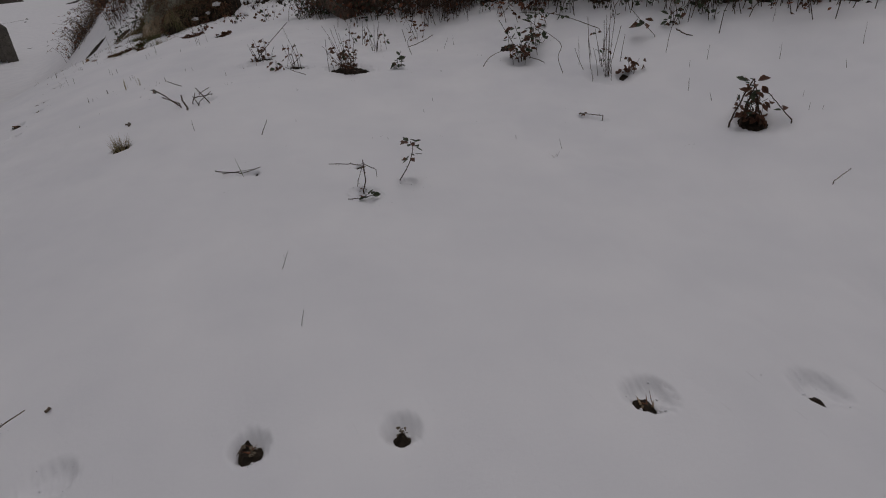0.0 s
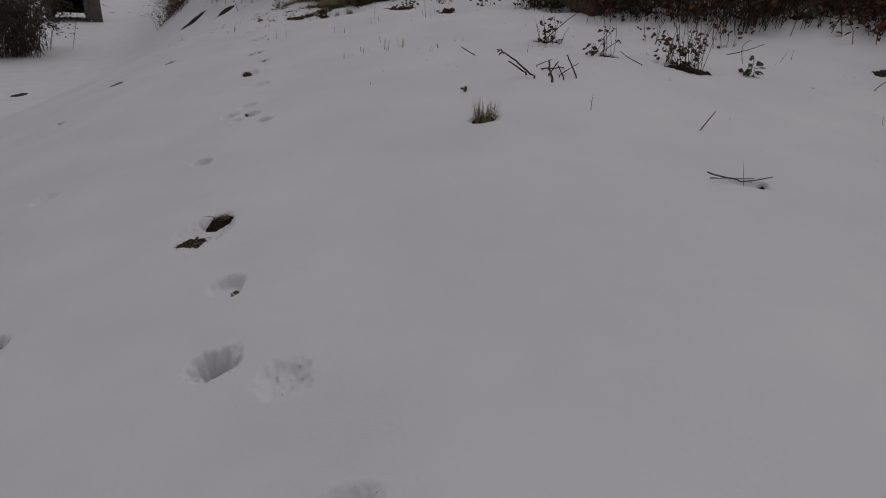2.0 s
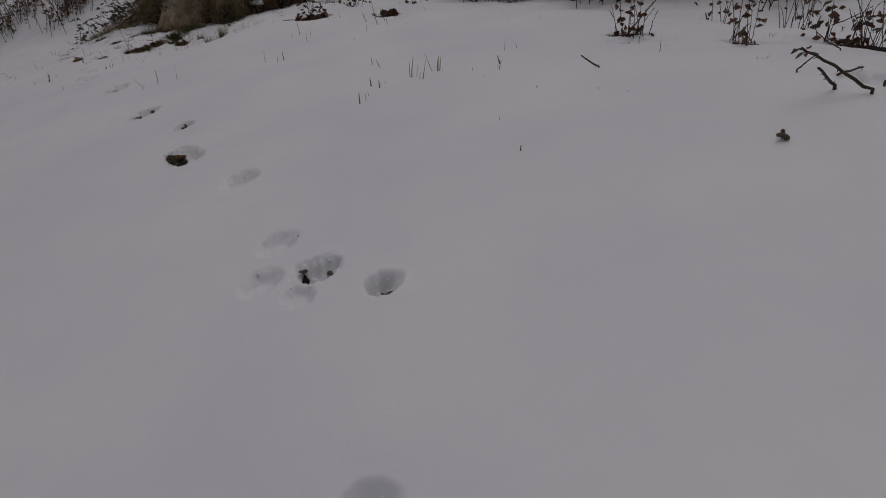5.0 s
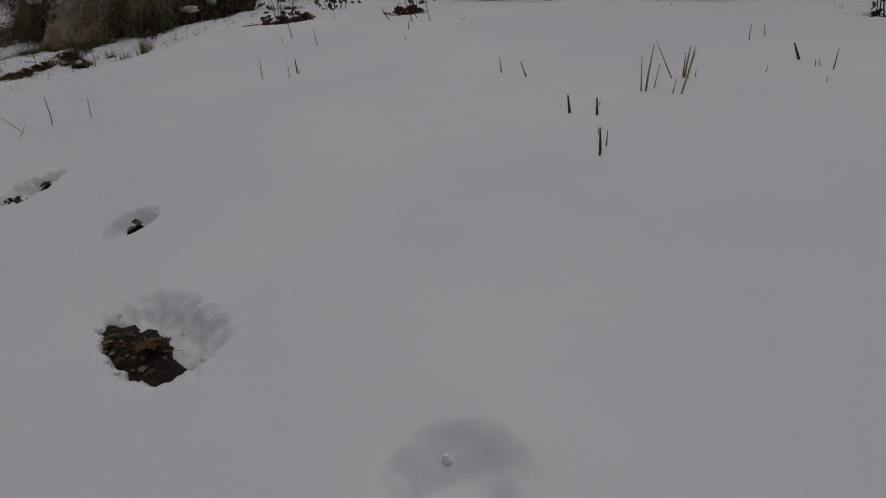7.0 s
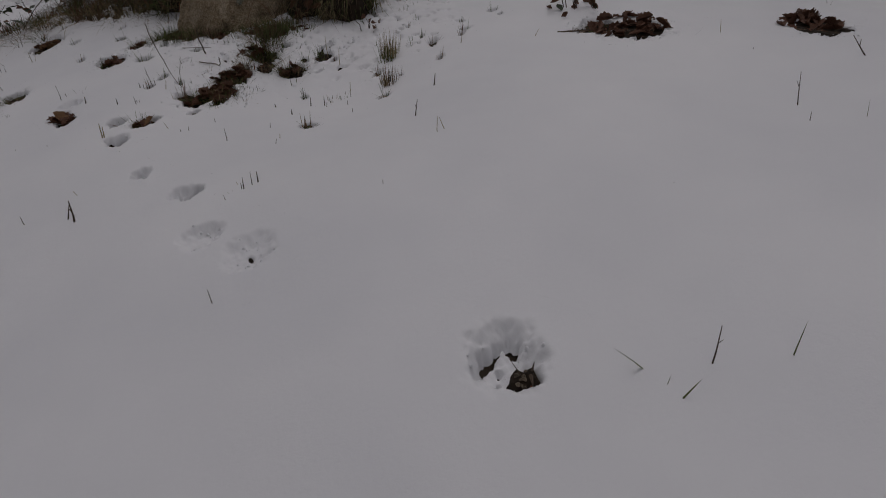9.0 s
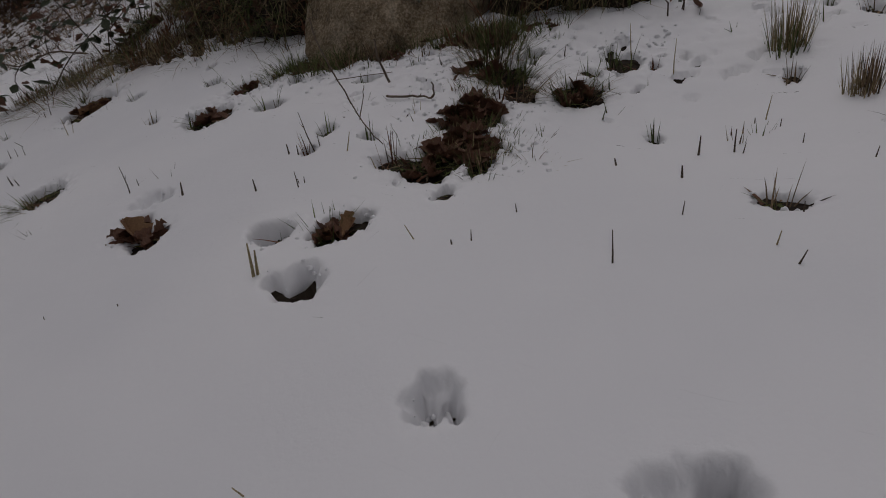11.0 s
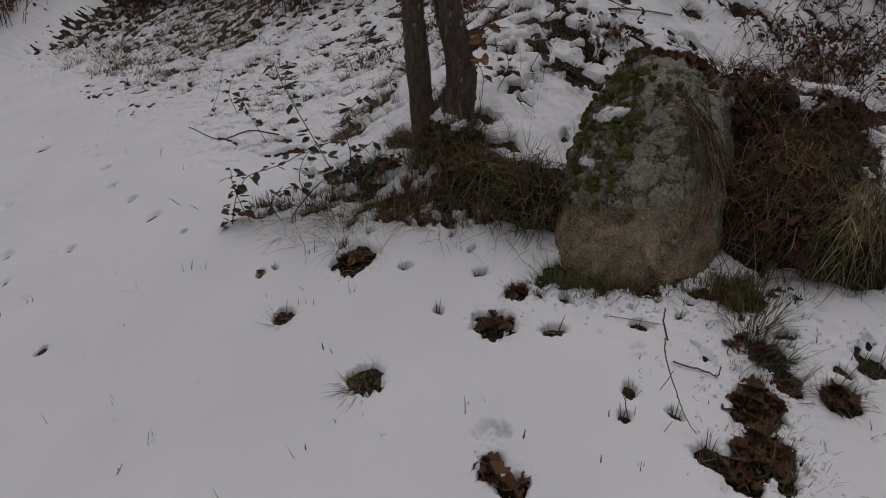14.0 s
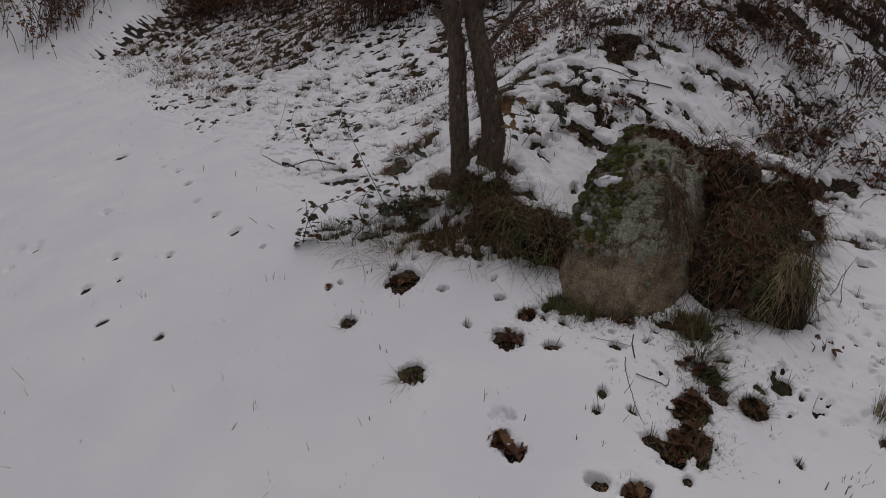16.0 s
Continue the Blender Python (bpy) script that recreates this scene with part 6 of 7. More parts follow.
def stalks(n, seed, u_range, w_range, mats, length, radius, label, lean=0.5):
    """Thin dead stalks that stand up out of the tangle and arch over."""
    rnd = random.Random(seed)
    shapes = {}
    for k in range(n):
        u, w = rnd.uniform(*u_range), rnd.uniform(*w_range)
        x, y = by_boulder(u, w)
        z = max(top_of(u, w), land(x, y))
        turn, L, bow = rnd.uniform(0, 6.28), rnd.uniform(*length), rnd.uniform(0.1, lean)
        pts = []
        for q in (0.0, 0.2, 0.4, 0.6, 0.8, 1.0):
            side = L * bow * (q + 0.6 * q * q)
            pts.append((x + side * math.cos(turn) + rnd.gauss(0, 0.004), y + side * math.sin(turn) + rnd.gauss(0, 0.004), z - 0.02 + L * (q - 0.75 * bow * q * q)))
        r = radius * rnd.uniform(0.6, 1.4)
        shapes.setdefault(rnd.choice(mats), Shape()).tube(pts, [r, r, 0.9 * r, 0.8 * r, 0.6 * r, 0.3 * r], 4, False)
    for mat, s in shapes.items():
        tagged(new("dead_stalks", s.mesh("dead_stalks", mat)), label, "grass", kind="stuff")


stalks(70, 821, (0.22, 0.92), (0.05, 1.2), (STRAW, STRAW, DEAD, FERN, STEM), (0.12, 0.34), 0.0016, "thin pale and brown dead stalks standing out of the overgrown bank", 0.9)
stalks(60, 822, (-1.05, -0.3), (0.22, 0.85), (STRAW, DEAD, STEM, STEM), (0.08, 0.22), 0.0014, "thin dead stalks standing out of the bank below the tree", 0.6)
stalks(40, 823, (-0.2, 0.35), (0.75, 1.3), (STEM, FERN, DEAD), (0.10, 0.26), 0.0014, "thin brown stalks standing behind the boulder", 0.9)
top = new("leaf_litter")
top.matrix_world = boulder.matrix_world
tagged(top, "rust-brown withered leaves lying on the boulder", "leaf litter", "leaf litter patches")
rnd = random.Random(91)
for k in range(150):
    at, nn = on_rock(rnd.gauss(0.6, 0.6) if k < 80 else rnd.gauss(1.25, 0.25), rnd.uniform(0.8, 1.55) if k < 80 else rnd.uniform(0.2, 1.3), 0.008, 0.45)
    if at is None:
        continue
    lf = part("leaf", rnd.choice(OAK_LEAVES[:5]), top)
    lf.matrix_basis = Matrix.Translation(at) @ nn.to_track_quat('Z', 'Y').to_matrix().to_4x4() @ Euler((rnd.uniform(-0.6, 0.6), rnd.uniform(-0.6, 0.6), rnd.uniform(0, 6.28))).to_matrix().to_4x4() @ Matrix.Scale(rnd.uniform(0.03, 0.06), 4)
# straw that hangs at the outer end of the flank, and grass along the rock's foot
x, y = by_boulder(0.64, 0.22)
hump("earth_mound", x, y, 0.22, (0.15, 0.15, 0.27), -37.7, 9, "dark earth bank under withered grass beside the boulder")
hang(x, y, 0.22, (0.15, 0.15, 0.27), -37.7, (-1.2, 1.6), 40, (DEAD, STEM, DEAD, STRAW, GREEN), 460, (0.06, 0.16), 0.0034, 16, 0.0, (0.0, 0.2), 1.2)
hang(x, y, 0.30, (0.15, 0.15, 0.27), -37.7, (-1.0, 1.6), 34, (STRAW, DEAD, DEAD, GREEN), 461, (0.12, 0.24), 0.0028, 10, 0.2, (0.05, 0.2), 1.8)
rnd = random.Random(77)
for k in range(40):
    u, w = rnd.uniform(-0.36, 0.50), rnd.uniform(-0.08, 0.01)
    x, y = by_boulder(u, w)
    tuft(x, y, 34, rnd.uniform(0.05, 0.10), 0.06, rnd.choice((GREEN, GREEN, DEAD, DEAD, FERN)), 0.0042, 480 + k, upright=0.7)
for k in range(9):
    u = rnd.uniform(0.25, 0.6)
    x, y = by_boulder(u, rnd.uniform(0.5, 1.0))
    bracken(x, y, 7, 0.16, 500 + k, rnd.uniform(0.15, 0.3))
for k, (u, w, z, r) in enumerate(((0.62, 1.30, 0.69, 0.10), (0.52, 1.22, 0.72, 0.07), (0.70, 1.22, 0.66, 0.06), (0.40, 1.12, 0.72, 0.05), (0.76, 0.98, 0.55, 0.05),
                                  (-0.40, 0.13, 0.10, 0.055), (-0.95, 0.72, 0.24, 0.06), (-1.1, 0.8, 0.2, 0.06), (-0.86, 0.66, 0.23, 0.045), (-1.22, 0.92, 0.18, 0.05),
                                  (0.60, 0.92, 0.0, 0.06), (0.70, 0.98, 0.0, 0.05), (0.84, 0.86, 0.0, 0.06), (0.78, 0.72, 0.0, 0.045), (0.74, 0.50, 0.0, 0.05), (0.50, 1.10, 0.0, 0.05))):
    x, y = by_boulder(u, w)
    snow_lump(x, y, max(z, top_of(u, w) + 0.012), r, r * 0.6, r * 0.42, 50 * k, 60 + k)
# leaves drifted against the foot of the rock and at the head of the channel
for k, (u, w, n) in enumerate(((0.34, -0.05, 16), (0.22, -0.03, 10), (0.02, -0.05, 9), (0.44, 0.02, 10), (-0.24, -0.04, 7))):
    leaf_patch(*by_boulder(u, w), 0.06, 0.04, -38, n, 0.055, 0.02, 940 + k)
# long green and straw blades at the front of the flank
specs = []
for k in range(38):
    x, y = by_boulder(rnd.gauss(0.32, 0.05), rnd.uniform(-0.06, 0.10))
    specs.append((x, y, 18, rnd.uniform(0.05, 0.10), 0.04, 0.0036, rnd.choice((GREEN, GREEN, GREEN, DEAD, STRAW))))
tufts_joined("long green and straw grass at the foot of the overgrown flank", specs)
# grass round the foot of the tree
for k in range(16):
    ang = rnd.uniform(0, 6.28)
    x, y = TREE[0] + 0.13 * math.cos(ang) + rnd.gauss(0, 0.03), TREE[1] + 0.10 * math.sin(ang) - 0.05 + rnd.gauss(0, 0.03)
    mound(x, y, 40, rnd.uniform(0.1, 0.2), 0.08, rnd.choice((DEAD, DEAD, GREEN, STRAW)), 680 + k, 0.0038, droop=0.4)
# ragged grass between the trees and along the foot of the bank
for k in range(26):
    q = rnd.random()
    x, y = -4.98 - q * 0.75 + rnd.uniform(-0.12, 0.12), 9.78 + q * 0.62 + rnd.uniform(-0.1, 0.20)
    mound(x, y, 40, rnd.uniform(0.1, 0.2), 0.10, rnd.choice((DEAD, DEAD, GREEN, STRAW)), 700 + k, 0.0035)
for k in range(18):
    q = rnd.random()
    x, y = -5.55 - q * 0.55 + rnd.uniform(-0.1, 0.1), 10.45 + q * 0.35 + rnd.uniform(-0.12, 0.14)
    mound(x, y, 30, rnd.uniform(0.05, 0.11), 0.08, rnd.choice((DEAD, GREEN, GREEN)), 760 + k, 0.0035)


# ---- plants that break the snow all over the bank ----
def bank_scatter(name, n, mat, seed, a_range, c_range, height, label, width=0.005, blades=14, wide=0.05, least=0.0, lay=0.7):
    """Ragged plants standing where the bank shows between the lumps of snow."""
    rnd = random.Random(seed)
    gen = np.random.default_rng(seed)
    aa, cc = gen.uniform(*a_range, 60 * n), gen.uniform(*c_range, 60 * n)
    keep = np.where((brokenness(aa, cc) > 0.6) & (gaps(aa, cc) > least))[0][:n]
    s = Shape()
    for i in keep:
        a, c = float(aa[i]), float(cc[i])
        x, y = -0.5 * a + 0.866 * c, 0.866 * a + 0.5 * c
        z = land(x, y) - 0.05
        for k in range(blades):
            ang = rnd.uniform(0, 6.28)
            b = Vector((x + rnd.uniform(-wide, wide), y + rnd.uniform(-wide, wide), z))
            h = height * rnd.uniform(0.3, 1.1)
            s.blade(b, b + Vector((math.cos(ang) * h * lay, math.sin(ang) * h * lay, h)), width, rnd.uniform(0, 0.8), 2)
    ob = new(name, s.mesh(name, mat))
    return tagged(ob, label, "grass", kind="stuff")


bank_scatter("bank_grass", 1300, DEAD, 11, (9.3, 14), (0.3, 3.4), 0.075, "short dead grass between the lumps of snow", 0.005, 16, 0.045, 0.0, 1.1)
bank_scatter("bank_grass", 600, LEAF, 12, (9.3, 14), (0.3, 3.4), 0.05, "withered leaf bits between the lumps of snow", 0.016, 6, 0.05, 0.0, 1.2)
bank_scatter("bank_grass", 900, DEAD, 1, (9.3, 20), (0.5, 6), 0.11, "dead grass showing through the broken snow of the bank")
bank_scatter("bank_grass", 1700, DEAD, 14, (13.3, 27), (0.8, 6.5), 0.10, "dead grass in streaks over the far bank", 0.006, 12, 0.06, -0.01, 0.9)
bank_scatter("bank_grass", 500, FERN, 15, (14, 27), (2.2, 6.5), 0.16, "rusty bracken on the far bank", 0.008, 12, 0.08, -0.03, 0.8)
bank_scatter("bank_grass", 420, FERN, 2, (9.3, 20), (0.6, 6), 0.10, "rusty bracken bits showing through the snow of the bank", 0.006)
bank_scatter("bank_grass", 300, GREEN, 5, (9.3, 16), (0.5, 4), 0.09, "green winter grass showing through the snow of the bank", 0.0045)
bank_scatter("bank_grass", 240, STRAW, 3, (9.3, 22), (0.6, 6), 0.24, "thin pale straw standing in the snow of the bank", 0.0028, 6, 0.06, -0.06, 0.3)
bank_scatter("bank_grass", 1000, DEAD, 4, (17, 42), (-3, 9), 0.2, "dead grass on the far bank", 0.012, 10, 0.12, -0.02)
bank_scatter("bank_grass", 900, DEAD, 6, (1, 9), (2.6, 7), 0.26, "dead grass among the thicket above the verge", 0.006)
bank_scatter("bank_grass", 400, STRAW, 7, (1, 9), (2.6, 7), 0.34, "pale straw among the thicket above the verge", 0.004, 8)


# ---- single tips of grass that prick the snow of the path ----
def grass_tips(n, seed, a_range, c_range, mat, label):
    rnd = random.Random(seed)
    s = Shape()
    for k in range(n):
        a, c = rnd.uniform(*a_range), rnd.uniform(*c_range)
        x, y = -0.5 * a + 0.866 * c, 0.866 * a + 0.5 * c
        for j in range(rnd.choice((1, 1, 2, 3, 5))):
            b = Vector((x + rnd.gauss(0, 0.012), y + rnd.gauss(0, 0.012), land(x, y) - 0.03))
            h = rnd.uniform(0.04, 0.06)
            s.blade(b, b + Vector((rnd.gauss(0, 0.4) * h, rnd.gauss(0, 0.4) * h, h)), rnd.uniform(0.002, 0.005), rnd.uniform(0, 0.6), 2)
    return tagged(new("grass_tips", s.mesh("grass_tips", mat)), label, "grass", kind="stuff")


grass_tips(330, 1, (10.6, 18), (-1.6, 2.4), STEM, "tips of dead grass pricking the snow")
grass_tips(70, 2, (9.6, 12.4), (0.1, 1.6), GREEN, "tips of green grass pricking the snow")
grass_tips(160, 3, (9.4, 12.5), (0.2, 2.0), STEM, "tips of dead grass pricking the snow")
grass_tips(60, 4, (2, 9), (0.8, 3.2), STEM, "few tips of dead grass on the snowy verge")


def bush(name, x, y, height, spread, n, seed, leaf_mat, label, leaf=0.05, leaves=900, stem_r=0.006, category="shrub", sink=0.05):
    """A thicket: many arching stems (one mesh) and its leaves (one mesh)."""
    rnd = random.Random(seed)
    top = new(name)
    top.matrix_world = pose(x, y, land(x, y) - sink)
    tagged(top, label, category)
    s, lf = Shape(), Shape()
    tips = []
    for k in range(n):
        b = Vector((rnd.gauss(0, spread * 0.4), rnd.gauss(0, spread * 0.4), 0))
        b.z = land(x + b.x, y + b.y) - land(x, y)
        ang = rnd.uniform(0, 6.28)
        L = height * rnd.uniform(0.5, 1.25)
        pts = [b, b + Vector((math.cos(ang) * L * 0.15, math.sin(ang) * L * 0.15, L * 0.5)),
               b + Vector((math.cos(ang) * L * 0.45, math.sin(ang) * L * 0.45, L * 0.85)),
               b + Vector((math.cos(ang) * L * 0.85, math.sin(ang) * L * 0.85, L * rnd.uniform(0.5, 1.0)))]
        s.tube(pts, [stem_r, stem_r * 0.85, stem_r * 0.6, stem_r * 0.25], 4, False)
        tips.append(pts)
    for k in range(leaves):
        p = point_on(rnd.choice(tips), rnd.random() ** 0.7)
        p = p + Vector((rnd.gauss(0, 0.04), rnd.gauss(0, 0.04), rnd.gauss(0, 0.04))) * (height + 0.2)
        lf.leaf(p, (rnd.uniform(-1, 1), rnd.uniform(-1, 1), rnd.uniform(-0.8, 0.5)), (rnd.uniform(-1, 1), rnd.uniform(-1, 1), 1), leaf * rnd.uniform(0.6, 1.3), (0.02, 0.28, 0.3, 0.02), 0.3)
    tagged(part("twig_tangle", s.mesh("twig_tangle", THORN), top), kind="stuff")
    tagged(part("foliage", lf.mesh("foliage", leaf_mat), top), kind="stuff")
    return top


# thicket along the upper edge of the verge
r0 = random.Random(31)
for k in range(30):
    a = 8.3 - 0.24 * (k % 24) + r0.uniform(-0.1, 0.1)
    c = float(thicket_edge(np.float64(a))) + (0.2 if k < 24 else 1.2) + r0.uniform(-0.1, 0.4)
    h = r0.uniform(0.3, 0.55) if k < 24 else 1.2
    bush("bramble_thicket", -0.5 * a + 0.866 * c, 0.866 * a + 0.5 * c, h, 0.42 if k < 24 else 0.8, 70, 900 + k, (BRAMBLE, LEAF, FERN)[k % 3],
         "dark tangled bramble thicket behind the snowy verge", 0.05, 260, 0.0035)
for k in range(26):
    r0 = random.Random(k + 950)
    a, c = r0.uniform(9.8, 14), r0.uniform(2.3, 4.5)
    bush("bank_shrub", -0.5 * a + 0.866 * c, 0.866 * a + 0.5 * c, 0.2, 0.35, 50, 960 + k, LEAF if k % 2 else FERN,
         "low dark brown scrub on the snowy bank", 0.035, 120, 0.0025)
for k, (x, y, h) in enumerate(((-2.73, 10.95, 0.32), (-2.27, 10.51, 0.4), (-2.74, 10.32, 0.25), (-3.14, 10.88, 0.22), (-3.97, 11.45, 0.28), (-3.88, 11.98, 0.3), (-1.72, 10.99, 0.5), (-3.25, 11.07, 0.25), (-2.62, 10.72, 0.3), (-3.45, 11.27, 0.25), (-2.76, 11.16, 0.4), (-1.95, 11.09, 0.45), (-4.18, 12.05, 0.16), (-4.1, 10.69, 0.12), (-3.17, 10.23, 0.18), (-2.71, 9.96, 0.2))):
    bush("bank_shrub", x, y, 0.8 * h, 0.22, 50, 3960 + k, (FERN, LEAF, DEAD)[k % 3], "dark brown tangle of bracken and brambles on the bank", 0.035, 150, 0.0025)
for k in range(34):
    r0 = random.Random(k + 1950)
    a = r0.uniform(14.5, 27)
    c = r0.uniform(4.3, 7.0) + 0.05 * (a - 15)
    bush("bank_shrub", -0.5 * a + 0.866 * c, 0.866 * a + 0.5 * c, 0.75, 0.8, 70, 1960 + k, FERN if k % 3 else DEAD,
         "rusty brown scrub on the far bank", 0.07, 420, 0.006)
for k in range(16):
    r0 = random.Random(k + 2950)
    a = r0.uniform(25, 42)
    c = 3.0 + float(bend(np.float64(a))) + r0.uniform(0.6, 3.0)
    bush("bank_shrub", -0.5 * a + 0.866 * c, 0.866 * a + 0.5 * c, 0.9, 1.0, 60, 2960 + k, FERN if k % 3 else DEAD,
         "brown scrub where the far bank bends", 0.1, 260, 0.008)
# far scrub and bare trees beyond the bend
for k, (x, y, h, w) in enumerate(((-15.5, 37, 3.0, 2.5), (-19, 40, 3.2, 2.5), (-12.5, 35, 2.6, 2.0), (-22, 44, 3.5, 3.0), (-25.2, 26.4, 3.6, 1.2), (-26.2, 25.2, 4.2, 1.3), (-26.2, 28.5, 3.6, 1.2), (-36.0, 39.0, 3.4, 1.6), (-11.6, 28.0, 1.6, 1.2), (-10.2, 28.5, 1.8, 1.2))):
    bush("far_shrub", x, y, h, w, 120, 1990 + k, FARBUSH, "dark scrub with fine twigs far down the path", 0.14, 1500, 0.011, sink=0.2)


def bare_tree(x, y, height, lean, seed):
    rnd = random.Random(seed)
    top = new("bare_tree")
    top.matrix_world = pose(x, y, land(x, y) - 0.2)
    tagged(top, "thin leaning leafless tree far down the path", "tree", "bare trees")
    s = Shape()
    tip_ = Vector((lean, 0.2, height))
    pts = along([(0, 0, 0), (lean * 0.4, 0, height * 0.5), tip_], 4)
    s.tube(pts, [0.10 - 0.08 * k / len(pts) for k in range(len(pts))], 7)
    part("trunk", s.mesh("trunk", BARK, True), top)
    b = Shape()
    for k in range(26):
        p = point_on(pts, rnd.uniform(0.3, 1))
        ang, L = rnd.uniform(0, 6.28), rnd.uniform(0.5, 1.5)
        q = p + Vector((math.cos(ang) * L, math.sin(ang) * L, L * 0.7))
        b.tube([p, p.lerp(q, 0.5) + Vector((0, 0, -0.08)), q], [0.03, 0.02, 0.005], 4, False)
    part("crown", b.mesh("crown", BARK), top)
    return top


bare_tree(-17.5, 36.5, 6.5, -2.2, 1)
bare_tree(-20.0, 38.5, 7.0, -2.6, 2)
bare_tree(-14.0, 38.0, 6.0, -1.5, 3)


# ---- underpass that the path runs into ----
def slab(name, size, mat, parent, m, label=""):
    bm = bmesh.new()
    bmesh.ops.create_cube(bm, size=1)
    for v in bm.verts:
        v.co = Vector((v.co.x * size[0], v.co.y * size[1], v.co.z * size[2]))
    bmesh.ops.bevel(bm, geom=bm.edges[:], offset=0.04, segments=2, affect='EDGES')
    me = bpy.data.meshes.new(name)
    bm.to_mesh(me)
    bm.free()
    me.materials.append(mat)
    ob = part(name, me, parent, label)
    ob.matrix_basis = m
    return ob


PORTAL = (-32.9, 40.3)
portal = tagged(new("underpass"), "old stained concrete underpass with a dark mouth", "underpass")
portal.matrix_world = pose(*PORTAL, land(*PORTAL) + 0.65, 0, 0, 36)
slab("side_wall", (0.35, 6.0, 3.0), CONCRETE, portal, pose(-1.15, 3.0, 1.2))
slab("side_wall", (0.35, 6.0, 3.0), CONCRETE, portal, pose(1.15, 3.0, 1.2))
slab("lintel", (2.9, 6.0, 0.4), CONCRETE, portal, pose(0, 3.0, 2.85))
# dark slab added deep in the passage, standing in for its unlit depth
slab("mouth_darkener", (2.3, 0.4, 2.8), SOIL, portal, pose(0, 6.0, 1.2))
wing = Shape()
for y in (0.0, 0.4):
    wing.v += [(1.33, y, -0.4), (2.0, y + 0.2, -0.4), (2.0, y + 0.2, 1.8), (1.33, y, 2.6)]
wing.f += [(0, 1, 2, 3), (7, 6, 5, 4), (0, 4, 5, 1), (1, 5, 6, 2), (2, 6, 7, 3), (3, 7, 4, 0)]
part("wing_wall", wing.mesh("wing_wall", CONCRETE), portal)

# ---- cut log at the edge of the thicket ----
LOG = (-1.22, 7.62)
log_ = Shape().tube(along([(0, 0, 0.02), (-0.25, 0.35, 0.12), (-0.5, 0.75, 0.25)], 3), [0.085, 0.08, 0.078, 0.075, 0.073, 0.07, 0.068], 12)
ob = new("log", log_.mesh("log", BARK, True))
ob.location = (*LOG, land(*LOG))
tagged(ob, "dark fallen log half buried in snow", "log")


# ---- gravel laid bare in the prints on the path ----
def hole_litter():
    """Bits of dead grass, moss and torn leaf that lie on the ground in the thawed holes."""
    rnd = random.Random(18)
    shapes = {}
    for x, y, rx, ry, az, depth, rough, opened in DENTS:
        a, c = to_ac(x, y)
        if not opened or c > 2.0 or a > 12.5 or max(rx, ry) < 0.02:
            continue
        near = a > 8.6
        for k in range(int((9000 if near else 2500) * rx * ry) + 5):
            ang, r = rnd.uniform(0, 6.28), 1.05 * math.sqrt(rnd.random())
            u, v = rx * r * math.cos(ang), ry * r * math.sin(ang)
            px, py = x + u * math.cos(az) - v * math.sin(az), y + u * math.sin(az) + v * math.cos(az)
            pa, pc = to_ac(np.array([px]), np.array([py]))
            z = float(soil_height(pa, pc, np.array([px]), np.array([py]))[0])
            s = shapes.setdefault(rnd.choice((GREEN, DEAD, DEAD, FERN, LEAF, MOSS) if near else (DEAD, FERN, STEM)), Shape())
            turn, L = rnd.uniform(0, 6.28), rnd.uniform(0.012, 0.045)
            s.blade((px, py, z + 0.001), (px + L * math.cos(turn), py + L * math.sin(turn), z + L * rnd.uniform(0.05, 0.7)), rnd.choice((0.002, 0.003, 0.005, 0.009)), rnd.uniform(0, 0.5), 3, 0.4)
    for mat, s in shapes.items():
        tagged(new("ground_litter", s.mesh("ground_litter", mat)), "bits of dead grass and leaf on the thawed ground", "leaf litter", kind="stuff")


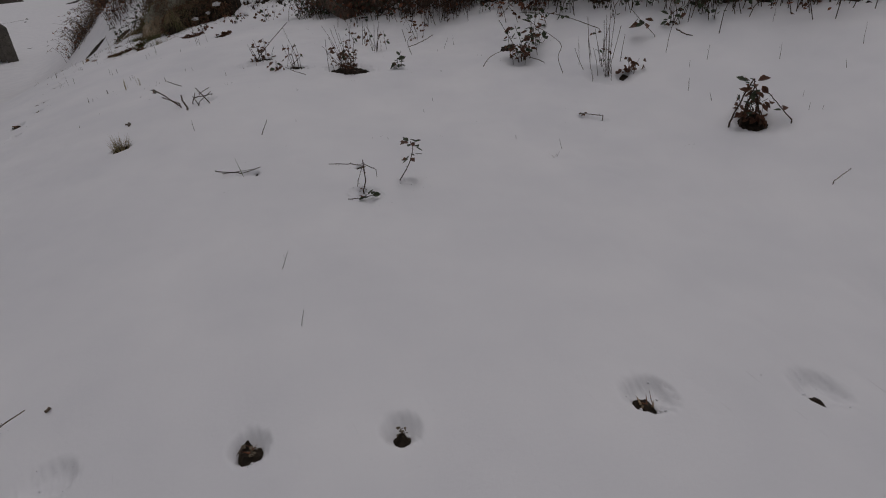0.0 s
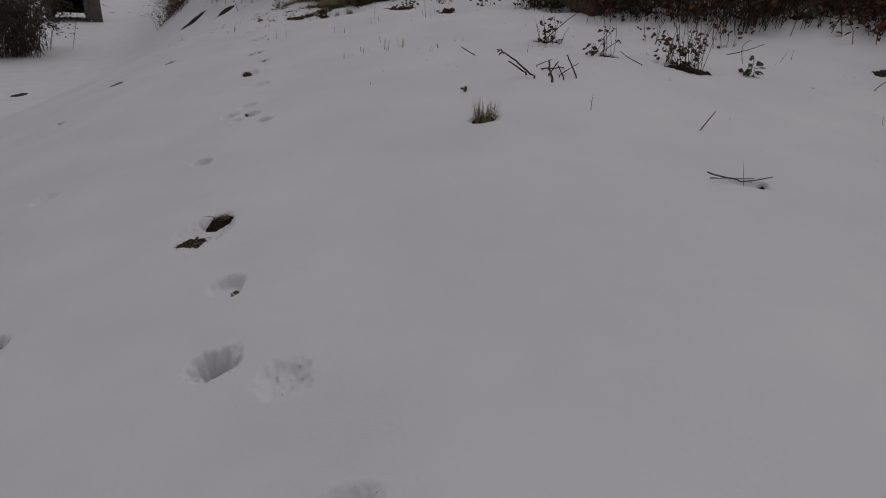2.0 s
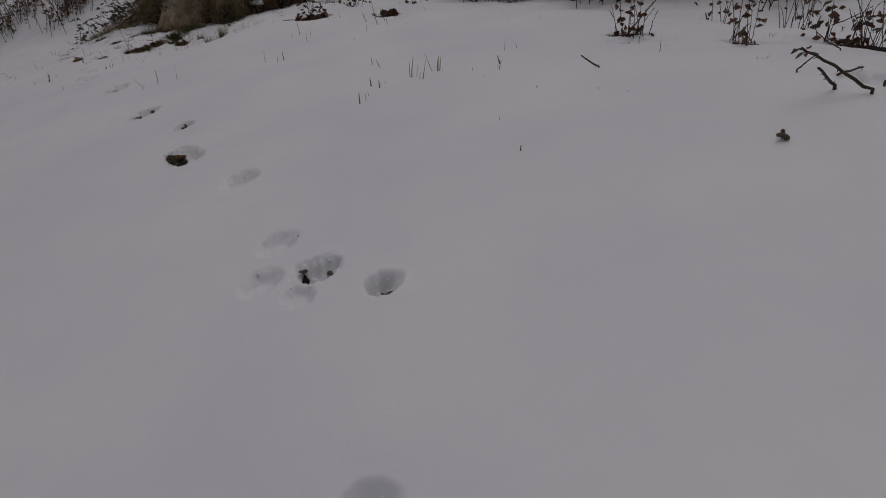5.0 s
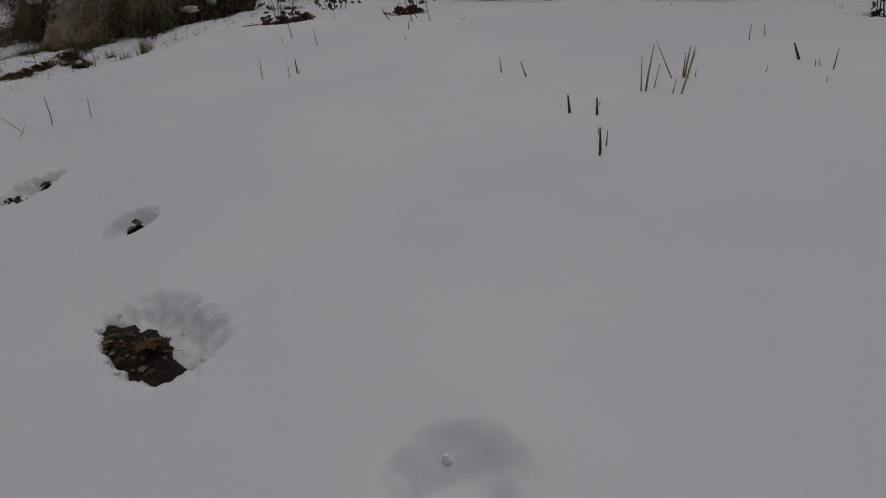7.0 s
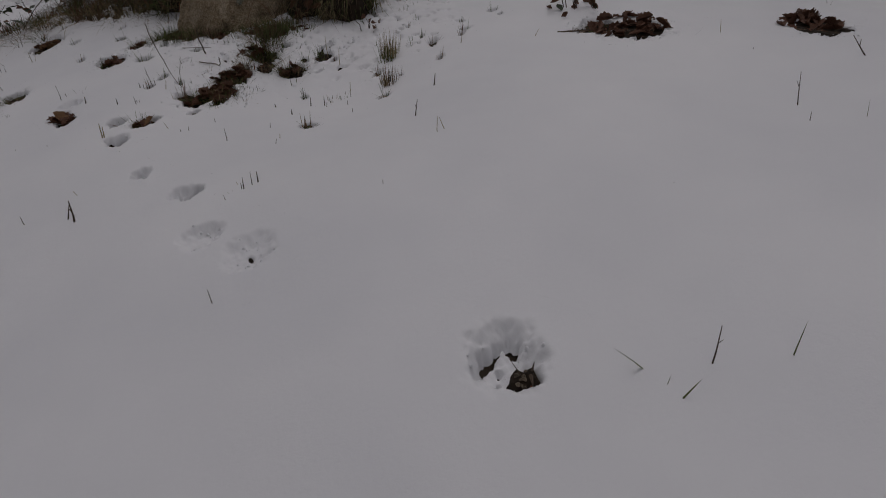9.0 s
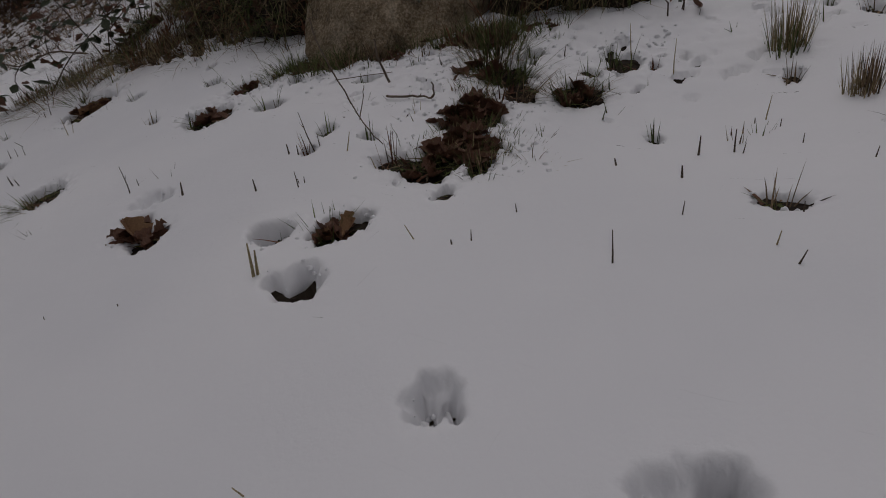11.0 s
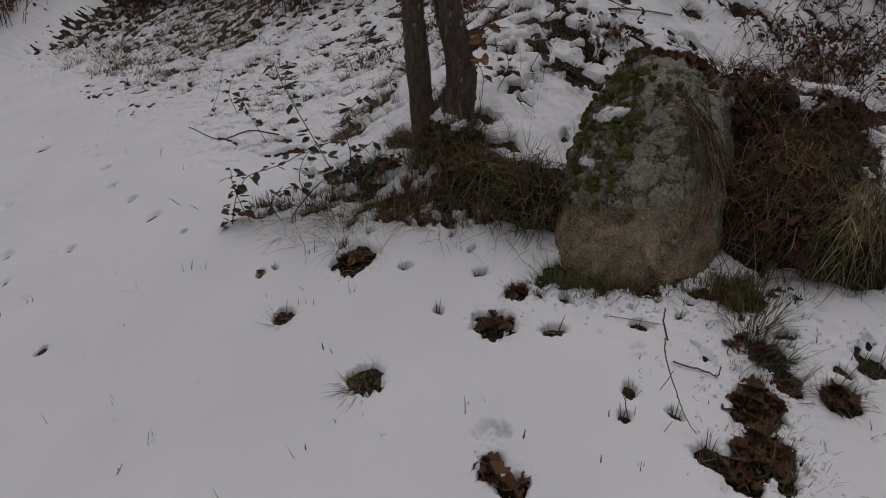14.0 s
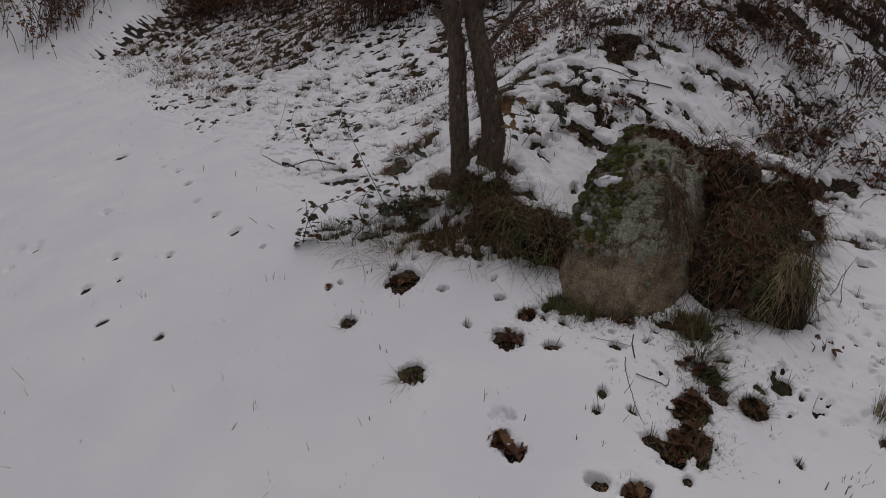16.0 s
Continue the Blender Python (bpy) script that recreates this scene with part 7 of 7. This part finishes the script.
def snow_crumbs():
    """Crumbs and grains of snow along the rims of the holes and at the foot of the boulder."""
    rnd = random.Random(28)
    s = Shape()

    def crumb(x, y, size, lift=0.0):
        pa, pc = to_ac(np.array([x]), np.array([y]))
        z = float(snow_height(pa, pc, np.array([x]), np.array([y]))[0]) + lift
        o = len(s.v)
        for ring, (rr, h) in enumerate(((1.0, -0.2), (0.8, 0.45), (0.35, 0.8))):
            for j in range(6):
                ang = 2 * math.pi * (j + 0.5 * ring) / 6
                q = size * rr * rnd.uniform(0.75, 1.25)
                s.v.append((x + q * math.cos(ang), y + q * math.sin(ang), z + size * h * rnd.uniform(0.8, 1.2)))
        for ring in range(2):
            for j in range(6):
                b = o + 6 * ring
                s.f.append((b + j, b + (j + 1) % 6, b + 6 + (j + 1) % 6, b + 6 + j))
        s.f.append(tuple(range(o + 12, o + 18)))

    for x, y, rx, ry, az, depth, rough, opened in DENTS:
        a, c = to_ac(x, y)
        if c > 2.0 or a > 12.6 or max(rx, ry) < 0.012:
            continue
        for k in range(int(150 * (rx + ry) * (1.0 if rough >= 0.3 else 0.4))):
            ang, r = rnd.uniform(0, 6.28), rnd.uniform(1.0, 1.9) if opened else rnd.uniform(0.3, 1.2)
            u, v = rx * r * math.cos(ang), ry * r * math.sin(ang)
            crumb(x + u * math.cos(az) - v * math.sin(az), y + u * math.sin(az) + v * math.cos(az), rnd.choice((0.0015, 0.002, 0.003, 0.004, 0.006)))
    for k in range(260):
        x, y = by_boulder(rnd.uniform(-0.45, 0.8), rnd.gauss(-0.13, 0.04))
        crumb(x, y, rnd.choice((0.002, 0.003, 0.004, 0.006, 0.008)))
    for k in range(200):
        q = rnd.random()
        side = rnd.choice((-1, 1)) * rnd.uniform(0.06, 0.15)
        crumb(-4.56 - 0.46 * q + side, 9.18 - 0.60 * q - 0.7 * side, rnd.choice((0.002, 0.003, 0.004, 0.006)))
    return tagged(new("snow_crumbs", s.mesh("snow_crumbs", SNOW, True)), "crumbs of snow round the thawed holes", "snow", kind="stuff")


def gravel_bits():
    rnd = random.Random(8)
    s = Shape()
    for x, y, rx, ry, az, depth, rough, opened in DENTS:
        a, c = to_ac(x, y)
        if not opened or a > 8.6 or c > 0.6 or max(rx, ry) > 0.12:
            continue
        for k in range(int(22000 * rx * ry) + 8):
            ang, r = rnd.uniform(0, 6.28), 1.1 * math.sqrt(rnd.random())
            u, v = rx * r * math.cos(ang), ry * r * math.sin(ang)
            px, py = x + u * math.cos(az) - v * math.sin(az), y + u * math.sin(az) + v * math.cos(az)
            pa, pc = to_ac(np.array([px]), np.array([py]))
            z = float(soil_height(pa, pc, np.array([px]), np.array([py]))[0])
            size = rnd.choice((0.002, 0.0025, 0.003, 0.004, 0.005, 0.0065))
            start = len(s.v)
            for d in ((1, 0, 0), (-1, 0, 0), (0, 1, 0), (0, -1, 0), (0, 0, 0.8), (0, 0, -0.8), (0.7, 0.7, 0.3), (-0.7, 0.6, 0.3), (0.6, -0.7, 0.3), (-0.6, -0.7, 0.3)):
                s.v.append((px + d[0] * size * rnd.uniform(0.7, 1.3), py + d[1] * size * rnd.uniform(0.7, 1.3), z + (d[2] + 0.2) * size * rnd.uniform(0.7, 1.2)))
            o = start
            s.f += [(o, o + 6, o + 4), (o + 6, o + 2, o + 4), (o + 2, o + 7, o + 4), (o + 7, o + 1, o + 4), (o + 1, o + 9, o + 4), (o + 9, o + 3, o + 4), (o + 3, o + 8, o + 4), (o + 8, o, o + 4),
                    (o, o + 5, o + 6), (o + 6, o + 5, o + 2), (o + 2, o + 5, o + 7), (o + 7, o + 5, o + 1), (o + 1, o + 5, o + 9), (o + 9, o + 5, o + 3), (o + 3, o + 5, o + 8), (o + 8, o + 5, o)]
    return tagged(new("gravel", s.mesh("gravel", GRAVEL)), "wet brown and grey gravel of the path", "gravel", kind="stuff")


gravel_bits()
hole_litter()
snow_crumbs()
